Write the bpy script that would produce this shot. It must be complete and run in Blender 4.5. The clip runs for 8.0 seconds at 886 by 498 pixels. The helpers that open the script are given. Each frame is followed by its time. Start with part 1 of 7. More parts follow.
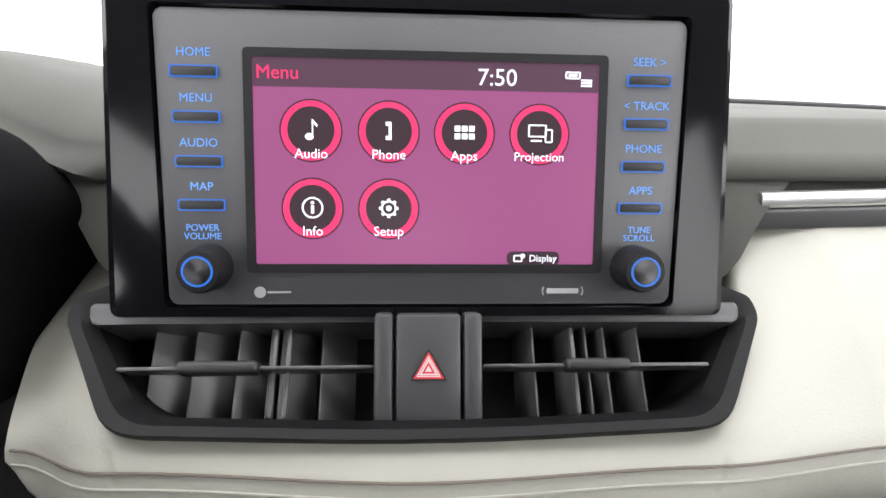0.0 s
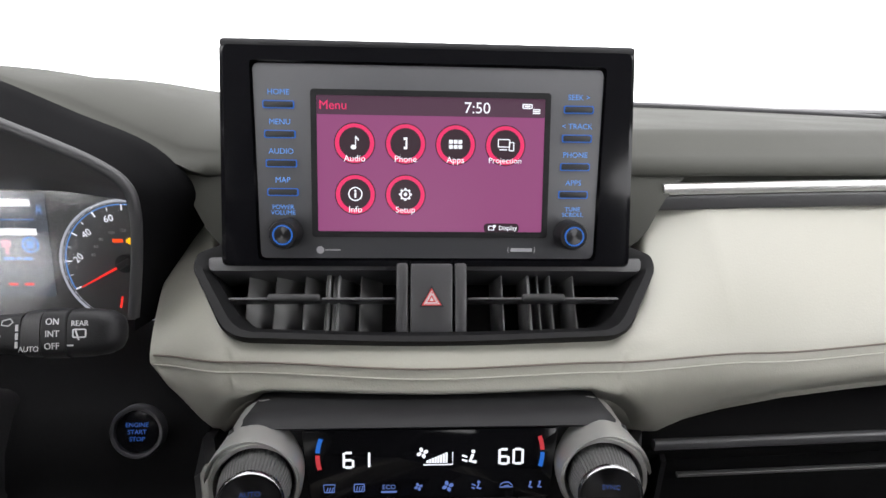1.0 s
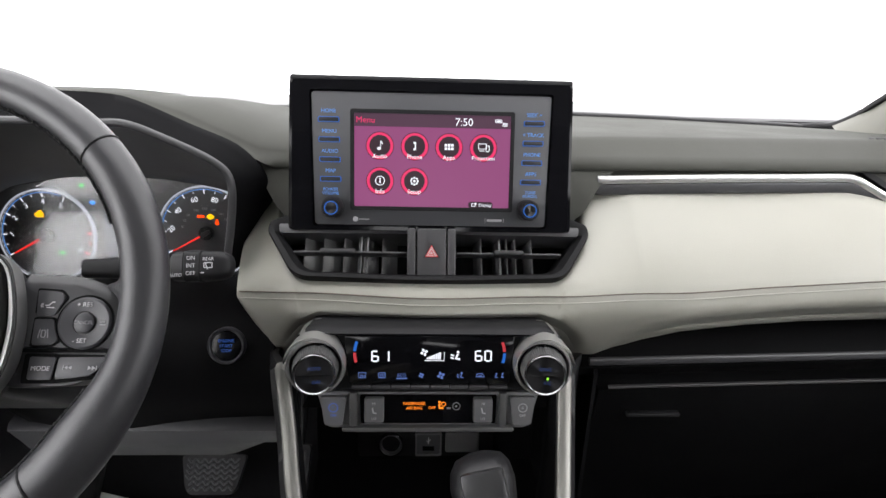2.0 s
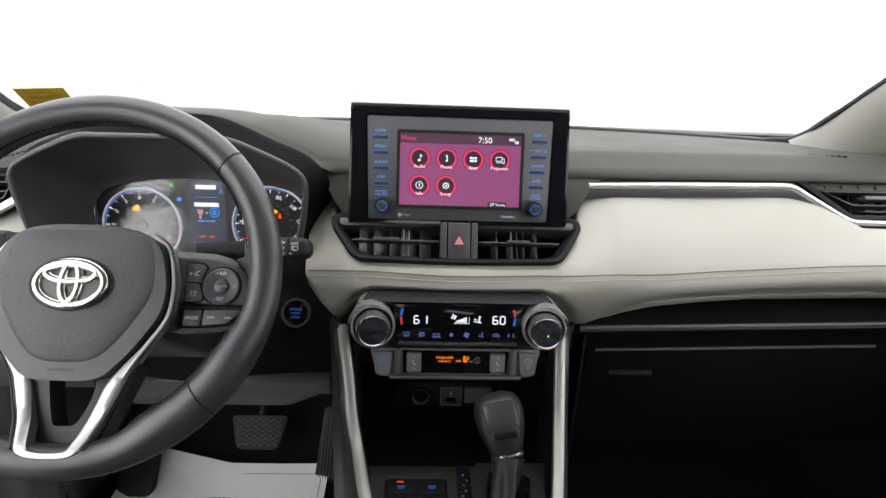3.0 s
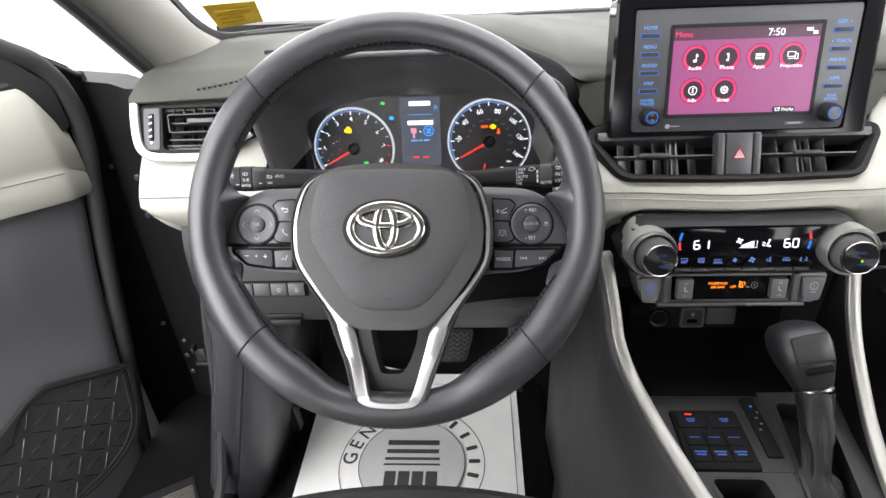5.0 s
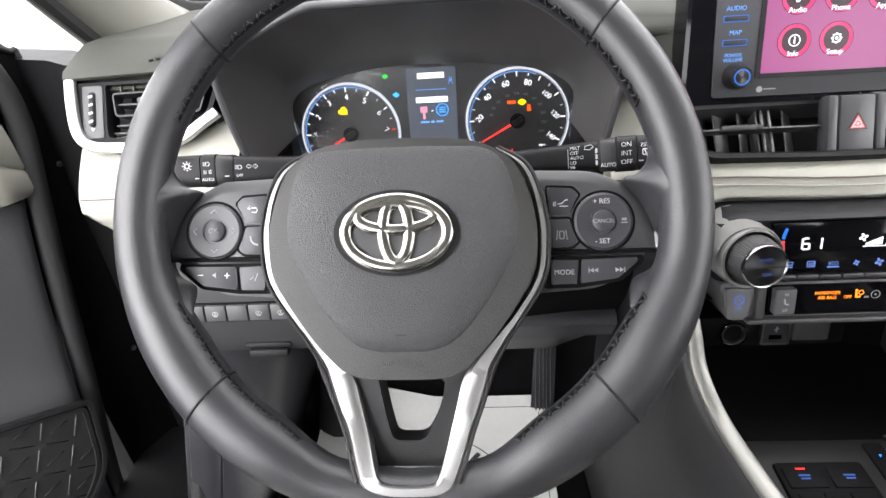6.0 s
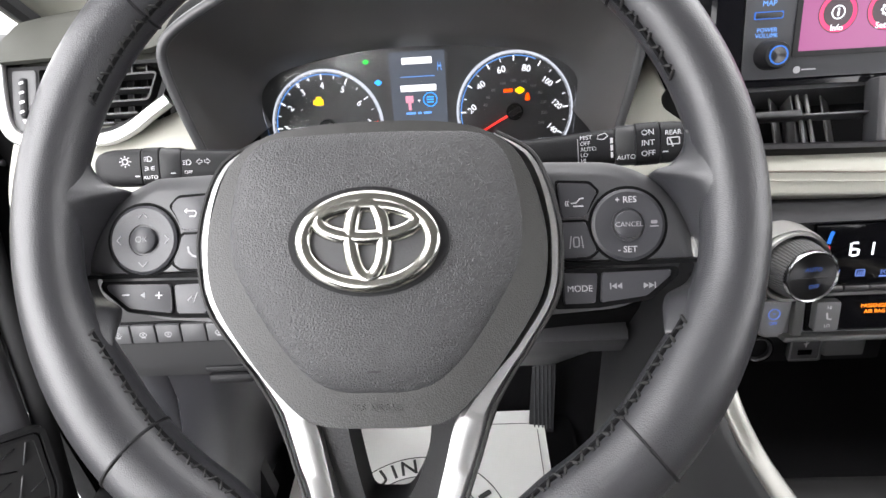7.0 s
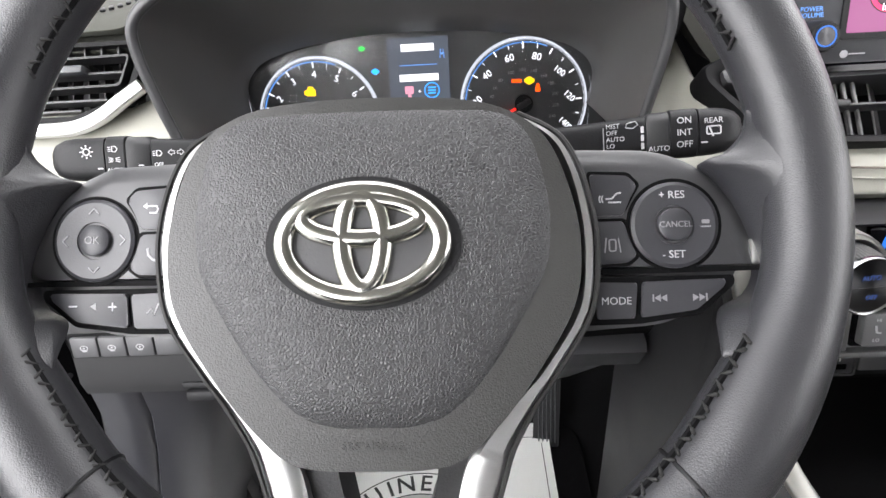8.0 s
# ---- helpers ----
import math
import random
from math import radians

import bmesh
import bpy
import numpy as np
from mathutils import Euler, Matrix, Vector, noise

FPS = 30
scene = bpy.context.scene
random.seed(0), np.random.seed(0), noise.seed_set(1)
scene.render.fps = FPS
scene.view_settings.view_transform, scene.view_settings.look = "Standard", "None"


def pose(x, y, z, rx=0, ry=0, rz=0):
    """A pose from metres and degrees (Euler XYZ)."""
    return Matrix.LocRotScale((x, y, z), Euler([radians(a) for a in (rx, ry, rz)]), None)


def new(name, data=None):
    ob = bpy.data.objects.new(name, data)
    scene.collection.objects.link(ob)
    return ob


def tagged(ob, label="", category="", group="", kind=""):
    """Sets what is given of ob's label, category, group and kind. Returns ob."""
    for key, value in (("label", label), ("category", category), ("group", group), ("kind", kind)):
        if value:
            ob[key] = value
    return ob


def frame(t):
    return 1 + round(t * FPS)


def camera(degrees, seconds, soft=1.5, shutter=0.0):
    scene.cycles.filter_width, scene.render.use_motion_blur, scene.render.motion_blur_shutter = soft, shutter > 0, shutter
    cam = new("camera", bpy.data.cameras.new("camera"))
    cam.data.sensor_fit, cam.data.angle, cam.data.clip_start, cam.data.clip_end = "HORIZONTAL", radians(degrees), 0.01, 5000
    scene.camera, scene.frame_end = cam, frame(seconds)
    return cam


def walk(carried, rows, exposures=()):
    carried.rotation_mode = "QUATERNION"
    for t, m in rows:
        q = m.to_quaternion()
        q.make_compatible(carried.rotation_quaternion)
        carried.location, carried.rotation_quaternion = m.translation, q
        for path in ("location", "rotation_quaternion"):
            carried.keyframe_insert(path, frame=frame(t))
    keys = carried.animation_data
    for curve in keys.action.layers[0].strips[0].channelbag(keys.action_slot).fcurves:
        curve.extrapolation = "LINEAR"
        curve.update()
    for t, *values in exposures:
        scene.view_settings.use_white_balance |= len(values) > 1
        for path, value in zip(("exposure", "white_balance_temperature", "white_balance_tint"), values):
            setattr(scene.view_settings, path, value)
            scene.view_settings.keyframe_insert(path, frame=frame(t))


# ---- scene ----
cam = camera(74.91, 8.0)
ROWS = [
    (0, -0.0085, -0.0285, 0.7448, 70.17, -1.39, -3.27),
    (0.5, -0.0196, -0.0967, 0.7539, 70.92, -1.49, -3.30),
    (1, -0.0139, -0.1585, 0.7793, 69.14, -1.41, -3.01),
    (1.5, -0.0113, -0.2429, 0.7979, 68.91, -1.27, -2.55),
    (2.8, -0.0384, -0.4671, 0.8524, 69.55, -2.24, -1.75),
    (3, -0.0548, -0.4921, 0.8643, 68.80, -2.24, -2.14),
    (3.5, -0.1045, -0.5322, 0.9013, 64.80, -2.17, -2.45),
    (4, -0.1642, -0.5199, 0.9337, 60.78, -2.01, -2.10),
    (4.5, -0.2337, -0.4826, 0.8998, 58.69, 0.10, 0.34),
    (5, -0.2913, -0.4232, 0.8744, 58.09, 2.46, 2.45),
    (5.2, -0.3042, -0.3877, 0.8547, 58.03, 2.93, 2.51),
    (6.5, -0.3210, -0.2548, 0.7818, 58.05, 3.96, 1.66),
    (7, -0.3206, -0.2256, 0.7656, 58.21, 3.69, 1.19),
    (7.5, -0.3208, -0.2050, 0.7549, 58.29, 3.50, 0.91),
    (8, -0.3289, -0.1849, 0.7407, 58.58, 3.29, 0.96),
]
walk(cam, [(t, pose(*row)) for t, *row in ROWS], exposures=[(0.0, 0.75), (0.5, 0.35), (1.5, 0.27), (3.5, 0.22), (4.5, 0.74), (5.0, 0.92), (6.5, 1.15), (8.0, 1.15)])

# ---- light: the car stands in a white photo booth ----
world = bpy.data.worlds.new("booth")
scene.world = world
world.use_nodes = True
nt = world.node_tree
bg = nt.nodes["Background"]
bg.inputs[0].default_value = (1.0, 0.99, 1.01, 1)
# the booth is brightest behind the car and over the open door
way = nt.nodes.new("ShaderNodeTexCoord")
dot = nt.nodes.new("ShaderNodeVectorMath")
dot.operation = "DOT_PRODUCT"
dot.inputs[1].default_value = Vector((-0.13, -0.93, 0.33)).normalized()
span = nt.nodes.new("ShaderNodeMapRange")
span.interpolation_type = "SMOOTHSTEP"
span.inputs[1].default_value, span.inputs[2].default_value = -0.35, 1.0
span.inputs[3].default_value, span.inputs[4].default_value = 2.7, 6.4
nt.links.new(way.outputs["Generated"], dot.inputs[0])
nt.links.new(dot.outputs["Value"], span.inputs[0])
nt.links.new(span.outputs[0], bg.inputs[1])


# ---- materials ----
def mat(name, color, rough=0.5, metal=0.0, scale=300.0, bump=0.0, vary=0.08, spec=0.5, kind="noise", coat=0.0, big=9.0):
    """A surface with fine grain (bump) and broad unevenness of tone and gloss."""
    m = bpy.data.materials.new(name)
    m.use_nodes = True
    nt = m.node_tree
    b = nt.nodes["Principled BSDF"]
    b.inputs["Metallic"].default_value = metal
    b.inputs["Specular IOR Level"].default_value = spec
    b.inputs["Coat Weight"].default_value = coat
    co = nt.nodes.new("ShaderNodeTexCoord")
    wide = nt.nodes.new("ShaderNodeTexNoise")
    wide.inputs["Scale"].default_value = big
    wide.inputs["Detail"].default_value = 6
    nt.links.new(co.outputs["Object"], wide.inputs["Vector"])
    ramp = nt.nodes.new("ShaderNodeMapRange")
    ramp.inputs[1].default_value, ramp.inputs[2].default_value = 0.3, 0.7
    ramp.inputs[3].default_value, ramp.inputs[4].default_value = 1 - vary, 1 + vary
    nt.links.new(wide.outputs[0], ramp.inputs[0])
    mul = nt.nodes.new("ShaderNodeVectorMath")
    mul.operation = "SCALE"
    mul.inputs[0].default_value = color
    nt.links.new(ramp.outputs[0], mul.inputs["Scale"])
    nt.links.new(mul.outputs[0], b.inputs["Base Color"])
    rr = nt.nodes.new("ShaderNodeMapRange")
    rr.inputs[1].default_value, rr.inputs[2].default_value = 0.3, 0.7
    rr.inputs[3].default_value, rr.inputs[4].default_value = rough * 0.88, min(1, rough * 1.12)
    nt.links.new(wide.outputs[0], rr.inputs[0])
    nt.links.new(rr.outputs[0], b.inputs["Roughness"])
    if bump:
        if kind == "leather":
            warp = nt.nodes.new("ShaderNodeTexNoise")
            warp.inputs["Scale"].default_value = scale * 0.7
            nt.links.new(co.outputs["Object"], warp.inputs["Vector"])
            shift = nt.nodes.new("ShaderNodeVectorMath")
            shift.operation = "MULTIPLY_ADD"
            shift.inputs[1].default_value = (0.3 / scale,) * 3
            nt.links.new(warp.outputs["Color"], shift.inputs[0])
            nt.links.new(co.outputs["Object"], shift.inputs[2])
            fine = nt.nodes.new("ShaderNodeTexVoronoi")
            fine.feature = "SMOOTH_F1"
            fine.inputs["Randomness"].default_value = 1.0
            fine.inputs["Smoothness"].default_value = 0.2
            fine.inputs["Scale"].default_value = scale
            nt.links.new(shift.outputs[0], fine.inputs["Vector"])
            out = nt.nodes.new("ShaderNodeMapRange")
            out.inputs[1].default_value, out.inputs[2].default_value = 0.75, 0.1
            nt.links.new(fine.outputs["Distance"], out.inputs[0])
            height = out.outputs[0]
        elif kind == "hide":
            warp = nt.nodes.new("ShaderNodeTexNoise")
            warp.inputs["Scale"].default_value = scale * 0.55
            nt.links.new(co.outputs["Object"], warp.inputs["Vector"])
            shift = nt.nodes.new("ShaderNodeVectorMath")
            shift.operation = "MULTIPLY_ADD"
            shift.inputs[1].default_value = (0.4 / scale,) * 3
            nt.links.new(warp.outputs["Color"], shift.inputs[0])
            nt.links.new(co.outputs["Object"], shift.inputs[2])
            fine = nt.nodes.new("ShaderNodeTexVoronoi")
            fine.feature = "DISTANCE_TO_EDGE"
            fine.inputs["Scale"].default_value = scale
            nt.links.new(shift.outputs[0], fine.inputs["Vector"])
            out = nt.nodes.new("ShaderNodeMapRange")
            out.interpolation_type = "SMOOTHERSTEP"
            out.inputs[1].default_value, out.inputs[2].default_value = 0.0, 0.30
            nt.links.new(fine.outputs["Distance"], out.inputs[0])
            height = out.outputs[0]
        else:
            fine = nt.nodes.new("ShaderNodeTexNoise")
            fine.inputs["Scale"].default_value = scale
            fine.inputs["Detail"].default_value = 3
            height = fine.outputs[0]
            nt.links.new(co.outputs["Object"], fine.inputs["Vector"])
        bp = nt.nodes.new("ShaderNodeBump")
        bp.inputs["Strength"].default_value = bump
        bp.inputs["Distance"].default_value = 0.0006
        nt.links.new(height, bp.inputs["Height"])
        nt.links.new(bp.outputs[0], b.inputs["Normal"])
    return m


def glow(name, color, strength):
    m = bpy.data.materials.new(name)
    m.use_nodes = True
    b = m.node_tree.nodes["Principled BSDF"]
    b.inputs["Base Color"].default_value = (0.02, 0.02, 0.02, 1)
    b.inputs["Roughness"].default_value = 0.25
    b.inputs["Specular IOR Level"].default_value = 0.2
    b.inputs["Emission Color"].default_value = (*color, 1)
    b.inputs["Emission Strength"].default_value = strength
    return m


def clear(name, gloss=0.03):
    m = bpy.data.materials.new(name)
    m.use_nodes = True
    nt = m.node_tree
    nt.nodes.remove(nt.nodes["Principled BSDF"])
    tr, gl, mx = (nt.nodes.new("ShaderNode" + k) for k in ("BsdfTransparent", "BsdfGlossy", "MixShader"))
    gl.inputs["Roughness"].default_value = 0.02
    mx.inputs[0].default_value = gloss
    nt.links.new(tr.outputs[0], mx.inputs[1])
    nt.links.new(gl.outputs[0], mx.inputs[2])
    nt.links.new(mx.outputs[0], nt.nodes["Material Output"].inputs[0])
    return m


PAD = mat("grey_green_pad", (0.044, 0.0447, 0.0385), 0.7, spec=0.25, scale=900, bump=0.25, vary=0.05)
BEIGE = mat("beige_soft_trim", (0.292, 0.287, 0.250), 0.5, scale=700, bump=0.2, vary=0.03)
BLACK = mat("black_plastic", (0.008, 0.008, 0.009), 0.5, spec=0.22, scale=900, bump=0.25)
CHARCOAL = mat("charcoal_plastic", (0.017, 0.017, 0.018), 0.45, spec=0.35, scale=900, bump=0.25)
GREYPLAS = mat("dark_grey_panel", (0.043, 0.044, 0.048), 0.45, scale=1200, bump=0.12, vary=0.04)
PIANO = mat("gloss_black", (0.004, 0.004, 0.005), 0.09, spec=0.2, vary=0.02)
SILVER = mat("satin_silver", (0.60, 0.60, 0.59), 0.32, metal=0.85, vary=0.03)
CHROME = mat("chrome", (0.46, 0.455, 0.42), 0.19, metal=1.0, vary=0.02)
LEATHER = mat("black_leather", (0.028, 0.028, 0.031), 0.31, scale=900, bump=0.17, spec=0.55, kind="hide")
GRAIN = mat("grained_pad", (0.028, 0.028, 0.0295), 0.33, scale=720, bump=0.46, spec=0.48, kind="hide")
RUBBER = mat("black_rubber", (0.012, 0.012, 0.013), 0.75, scale=600, bump=0.3)
CARPET = mat("black_carpet", (0.006, 0.006, 0.0065), 0.95, spec=0.05, scale=1500, bump=0.8, vary=0.25)
CLOTH = mat("dark_seat_fabric", (0.0115, 0.0113, 0.0113), 0.85, scale=1600, bump=0.6, vary=0.12)
HEADLINER = mat("light_headliner", (0.55, 0.54, 0.50), 0.9, scale=1400, bump=0.4, vary=0.04)
PILLARTRIM = mat("pillar_trim", (0.140, 0.138, 0.118), 0.6, scale=900, bump=0.25, vary=0.04)
PAPER = mat("white_paper", (0.72, 0.72, 0.70), 0.7, scale=200, bump=0.1, vary=0.03)
INK = mat("black_ink", (0.03, 0.03, 0.03), 0.7, vary=0.1)
THREAD = mat("seam_thread", (0.12, 0.10, 0.085), 0.8, scale=2000, bump=0.3)
BLACKTHREAD = mat("black_thread", (0.011, 0.011, 0.011), 0.7, scale=2000, bump=0.3)
WHITEPAINT = mat("white_car_paint", (0.8, 0.8, 0.8), 0.25, coat=1.0, vary=0.01)
MESHGRILLE = mat("speaker_mesh", (0.02, 0.02, 0.021), 0.55, scale=900, bump=0.9)
YELLOW = mat("yellow_film", (0.50, 0.33, 0.02), 0.5, scale=200, vary=0.12, big=40)
YELLOWLINE = mat("ochre_print", (0.38, 0.23, 0.01), 0.5)
PRINT = mat("white_print", (0.46, 0.46, 0.47), 0.5, vary=0.03)
DIMPRINT = mat("grey_print", (0.25, 0.25, 0.26), 0.5, vary=0.03)
SCREEN = glow("screen_plum", (0.235, 0.047, 0.155), 1.0)
SCREENBAR = glow("screen_bar", (0.060, 0.020, 0.045), 1.0)
PINK = glow("screen_pink", (0.74, 0.02, 0.125), 1.0)
DARKDISC = glow("screen_dark_disc", (0.02, 0.004, 0.012), 1.0)
WHITEGLOW = glow("white_light", (0.9, 0.92, 1.0), 1.0)
BLUEGLOW = glow("blue_light", (0.012, 0.11, 0.46), 1.0)
PALEBLUE = glow("pale_blue_light", (0.10, 0.28, 0.72), 1.0)
ORANGE = glow("orange_light", (1.0, 0.25, 0.015), 1.2)
AMBER = glow("amber_light", (1.0, 0.5, 0.0), 1.2)
RED = glow("red_light", (1.0, 0.03, 0.02), 1.0)
GREEN = glow("green_light", (0.02, 0.75, 0.06), 1.0)
SKYBLUE = glow("bright_blue_light", (0.02, 0.3, 1.0), 1.2)
GLASS = clear("windscreen_glass")
SILVERDARK = mat("brushed_dark_metal", (0.22, 0.22, 0.23), 0.28, metal=1.0, vary=0.1, big=400)
REDPRINT = mat("red_print", (0.45, 0.02, 0.025), 0.5, vary=0.03)
DIALFACE = mat("dial_face", (0.058, 0.058, 0.060), 0.35, vary=0.05)
CLUSTERFACE = mat("cluster_face", (0.045, 0.045, 0.046), 0.45, vary=0.05)
INFOSCREEN = glow("info_screen", (0.05, 0.058, 0.075), 1.0)
PINKDIM = glow("dim_pink_light", (0.55, 0.22, 0.3), 1.0)
REDLAMP = glow("red_lamp", (1.0, 0.06, 0.0), 1.2)
KEYPLAS = mat("key_plastic", (0.036, 0.036, 0.041), 0.38, scale=1400, bump=0.1, vary=0.04)
PADSMOOTH = mat("fine_grained_pad", (0.027, 0.027, 0.026), 0.36, scale=800, bump=0.19, kind="hide")
DRAB = mat("light_bolster_fabric", (0.40, 0.375, 0.32), 0.85, scale=1500, bump=0.5, vary=0.05)
SILLBEIGE = mat("dusty_beige_plastic", (0.11, 0.103, 0.085), 0.7, scale=1500, bump=0.3, vary=0.1)
BOLT = mat("zinc_bolt", (0.14, 0.14, 0.15), 0.5, metal=1.0)
PAPERGREY = mat("grey_print_on_paper", (0.42, 0.42, 0.41), 0.7, vary=0.04)
REDBAR = glow("red_bar_light", (0.45, 0.03, 0.04), 1.0)
KEYBLUE = glow("key_blue_light", (0.09, 0.15, 0.42), 1.0)
FACEBLUE = glow("dim_key_blue_light", (0.03, 0.055, 0.17), 1.0)
GREENDOT = glow("green_dot", (0.35, 1.0, 0.05), 1.0)
SILVERMATT = mat("matt_silver_paint", (0.44, 0.44, 0.425), 0.34, metal=0.8, vary=0.04)
KNURL = mat("ribbed_dark_rubber", (0.06, 0.06, 0.06), 0.4, scale=1200, bump=0.6)
BOOTHFLOOR = mat("grey_booth_floor", (0.16, 0.16, 0.16), 0.6, vary=0.08)
DIALRING = glow("dial_ring", (0.42, 0.44, 0.50), 0.9)
HOODBLACK = mat("matt_black_hood", (0.0035, 0.0035, 0.004), 0.75, spec=0.04, scale=900, bump=0.25)

VENTFIN = mat("grey_vent_plastic", (0.070, 0.070, 0.070), 0.38, scale=1200, bump=0.1)
# hood lining lightened well above the hood's black, to carry glare inside it
LINING = mat("grey_brown_hood_lining", (0.070, 0.068, 0.066), 0.5, spec=0.4, scale=900, bump=0.2)
# black plastic darkened further, so its colour holds the shade of low places and gaps
SHADEBLACK = mat("shaded_black_plastic", (0.0052, 0.0052, 0.0057), 0.7, spec=0.08, scale=900, bump=0.2)


def spun(name, color, rough):
    """Metal turned on a lathe: highlights spread out from the middle."""
    m = mat(name, color, rough, metal=1.0, vary=0.06, big=200)
    b = m.node_tree.nodes["Principled BSDF"]
    b.inputs["Anisotropic"].default_value = 0.85
    t = m.node_tree.nodes.new("ShaderNodeTangent")
    t.direction_type, t.axis = "RADIAL", "Z"
    m.node_tree.links.new(t.outputs[0], b.inputs["Tangent"])
    return m


SPUNFACE = spun("spun_dark_metal", (0.07, 0.07, 0.073), 0.32)
VENTBLACK = mat("satin_black_vent", (0.0055, 0.0055, 0.006), 0.55, spec=0.14, scale=900, bump=0.2)
CHEEKGREY = mat("dark_grey_cheek", (0.034, 0.034, 0.036), 0.42, scale=900, bump=0.15)
CONSOLEBLUE = glow("console_blue_light", (0.014, 0.055, 0.23), 1.0)
KICKGREY = mat("kick_grey_plastic", (0.026, 0.026, 0.030), 0.36, scale=900, bump=0.2)
BROWGREY = mat("brow_grey_plastic", (0.010, 0.010, 0.011), 0.5, spec=0.2, scale=900, bump=0.2)
WHEELTRIM = mat("wheel_satin_silver", (0.43, 0.43, 0.425), 0.42, metal=1.0, vary=0.03)
DOORGREY = mat("door_grey_plastic", (0.078, 0.077, 0.082), 0.38, scale=900, bump=0.25)
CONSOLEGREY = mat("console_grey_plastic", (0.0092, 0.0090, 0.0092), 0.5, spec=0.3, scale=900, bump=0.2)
# darker copy of the wheel leather, with the console's shade in its tone
GEARSHADE = mat("gear_shaded_leather", (0.007, 0.007, 0.008), 0.45, scale=900, bump=0.2, kind="leather")
RAILSILVER = mat("matt_silver_rail", (0.27, 0.265, 0.245), 0.45, metal=0.7, vary=0.05)
KNOBRING = mat("grey_metal_ring", (0.30, 0.30, 0.31), 0.2, metal=1.0, vary=0.05)
GREYSWITCH = mat("grey_switch", (0.125, 0.125, 0.128), 0.38, scale=1200, bump=0.1)
BEDGREY = mat("switch_bed_grey", (0.046, 0.046, 0.049), 0.45, scale=900, bump=0.15)

PODGREY = mat("pod_grey_plastic", (0.050, 0.050, 0.053), 0.36, scale=1400, bump=0.1, vary=0.04)
BADGEFIELD = mat("badge_field_grey", (0.05, 0.05, 0.052), 0.4, scale=1200, bump=0.2)
BOOTLEATHER = mat("boot_dark_leather", (0.009, 0.0088, 0.0088), 0.5, spec=0.25, scale=700, bump=0.3, kind="leather")
BUTTONGREY = mat("button_grey_plastic", (0.028, 0.028, 0.029), 0.32, scale=1200, bump=0.08)

LENS = clear("dial_cover")
gloss_by_angle = LENS.node_tree.nodes.new("ShaderNodeFresnel")
gloss_by_angle.inputs["IOR"].default_value = 1.41
for node in LENS.node_tree.nodes:
    if node.type == "MIX_SHADER":
        LENS.node_tree.links.new(gloss_by_angle.outputs[0], node.inputs[0])
    if node.type == "BSDF_GLOSSY":
        node.inputs["Roughness"].default_value = 0.15


# ---- mesh helpers ----
def finish(bm, angle=38):
    bmesh.ops.recalc_face_normals(bm, faces=bm.faces)
    for f in bm.faces:
        f.smooth = True
    lim = radians(angle)
    for e in bm.edges:
        if len(e.link_faces) == 2 and e.calc_face_angle(0) > lim:
            e.smooth = False
    return bm


def link(name, bm, material, parent=None, m=None, label="", angle=38):
    finish(bm, angle)
    data = bpy.data.meshes.new(name)
    bm.to_mesh(data)
    bm.free()
    data.materials.append(material)
    ob = new(name, data)
    if parent is not None:
        ob.parent = parent
    if m is not None:
        ob.matrix_basis = m
    return tagged(ob, label)


def part(name, bm, material, parent, label="", m=None, angle=38):
    return link(name, bm, material, parent, m, label, angle)


def thing(name, m, label, category, group="", kind=""):
    ob = new(name)
    ob.empty_display_size = 0.02
    ob.matrix_basis = m
    return tagged(ob, label, category, group, kind)


def put(bm, m):
    bmesh.ops.transform(bm, matrix=m, verts=bm.verts)
    return bm


def merge(*bms):
    out = bms[0]
    for other in bms[1:]:
        tmp = bpy.data.meshes.new("tmp")
        other.to_mesh(tmp)
        other.free()
        out.from_mesh(tmp)
        bpy.data.meshes.remove(tmp)
    return out


def rbox(sx, sy, sz, r=0.002, at=(0, 0, 0), seg=2):
    bm = bmesh.new()
    bmesh.ops.create_cube(bm, size=1)
    bmesh.ops.scale(bm, vec=(sx, sy, sz), verts=bm.verts)
    if r:
        bmesh.ops.bevel(bm, geom=bm.edges[:], offset=min(r, 0.49 * min(sx, sy, sz)), segments=seg, affect="EDGES", profile=0.5)
    bmesh.ops.translate(bm, vec=at, verts=bm.verts)
    return bm


def rounded(pts, r, seg=5):
    """A polygon with its corners rounded; r is one radius or one a corner."""
    out, n = [], len(pts)
    for i, p in enumerate(pts):
        rad = r[i] if isinstance(r, (list, tuple)) else r
        p, a, b = Vector(p), Vector(pts[i - 1]), Vector(pts[(i + 1) % n])
        da, db = (a - p), (b - p)
        d = min(rad, da.length * 0.48, db.length * 0.48)
        if d < 1e-5:
            out.append(tuple(p))
            continue
        s, e = p + da.normalized() * d, p + db.normalized() * d
        for k in range(seg + 1):
            t = k / seg
            out.append(tuple((1 - t) ** 2 * s + 2 * t * (1 - t) * p + t * t * e))
    return out


def rect(w, h, r=0.002, x=0.0, y=0.0, seg=4):
    return rounded([(x - w / 2, y - h / 2), (x + w / 2, y - h / 2), (x + w / 2, y + h / 2), (x - w / 2, y + h / 2)], r, seg)


def circle(r, n=32, x=0.0, y=0.0, sx=1.0):
    return [(x + r * sx * math.cos(2 * math.pi * i / n), y + r * math.sin(2 * math.pi * i / n)) for i in range(n)]


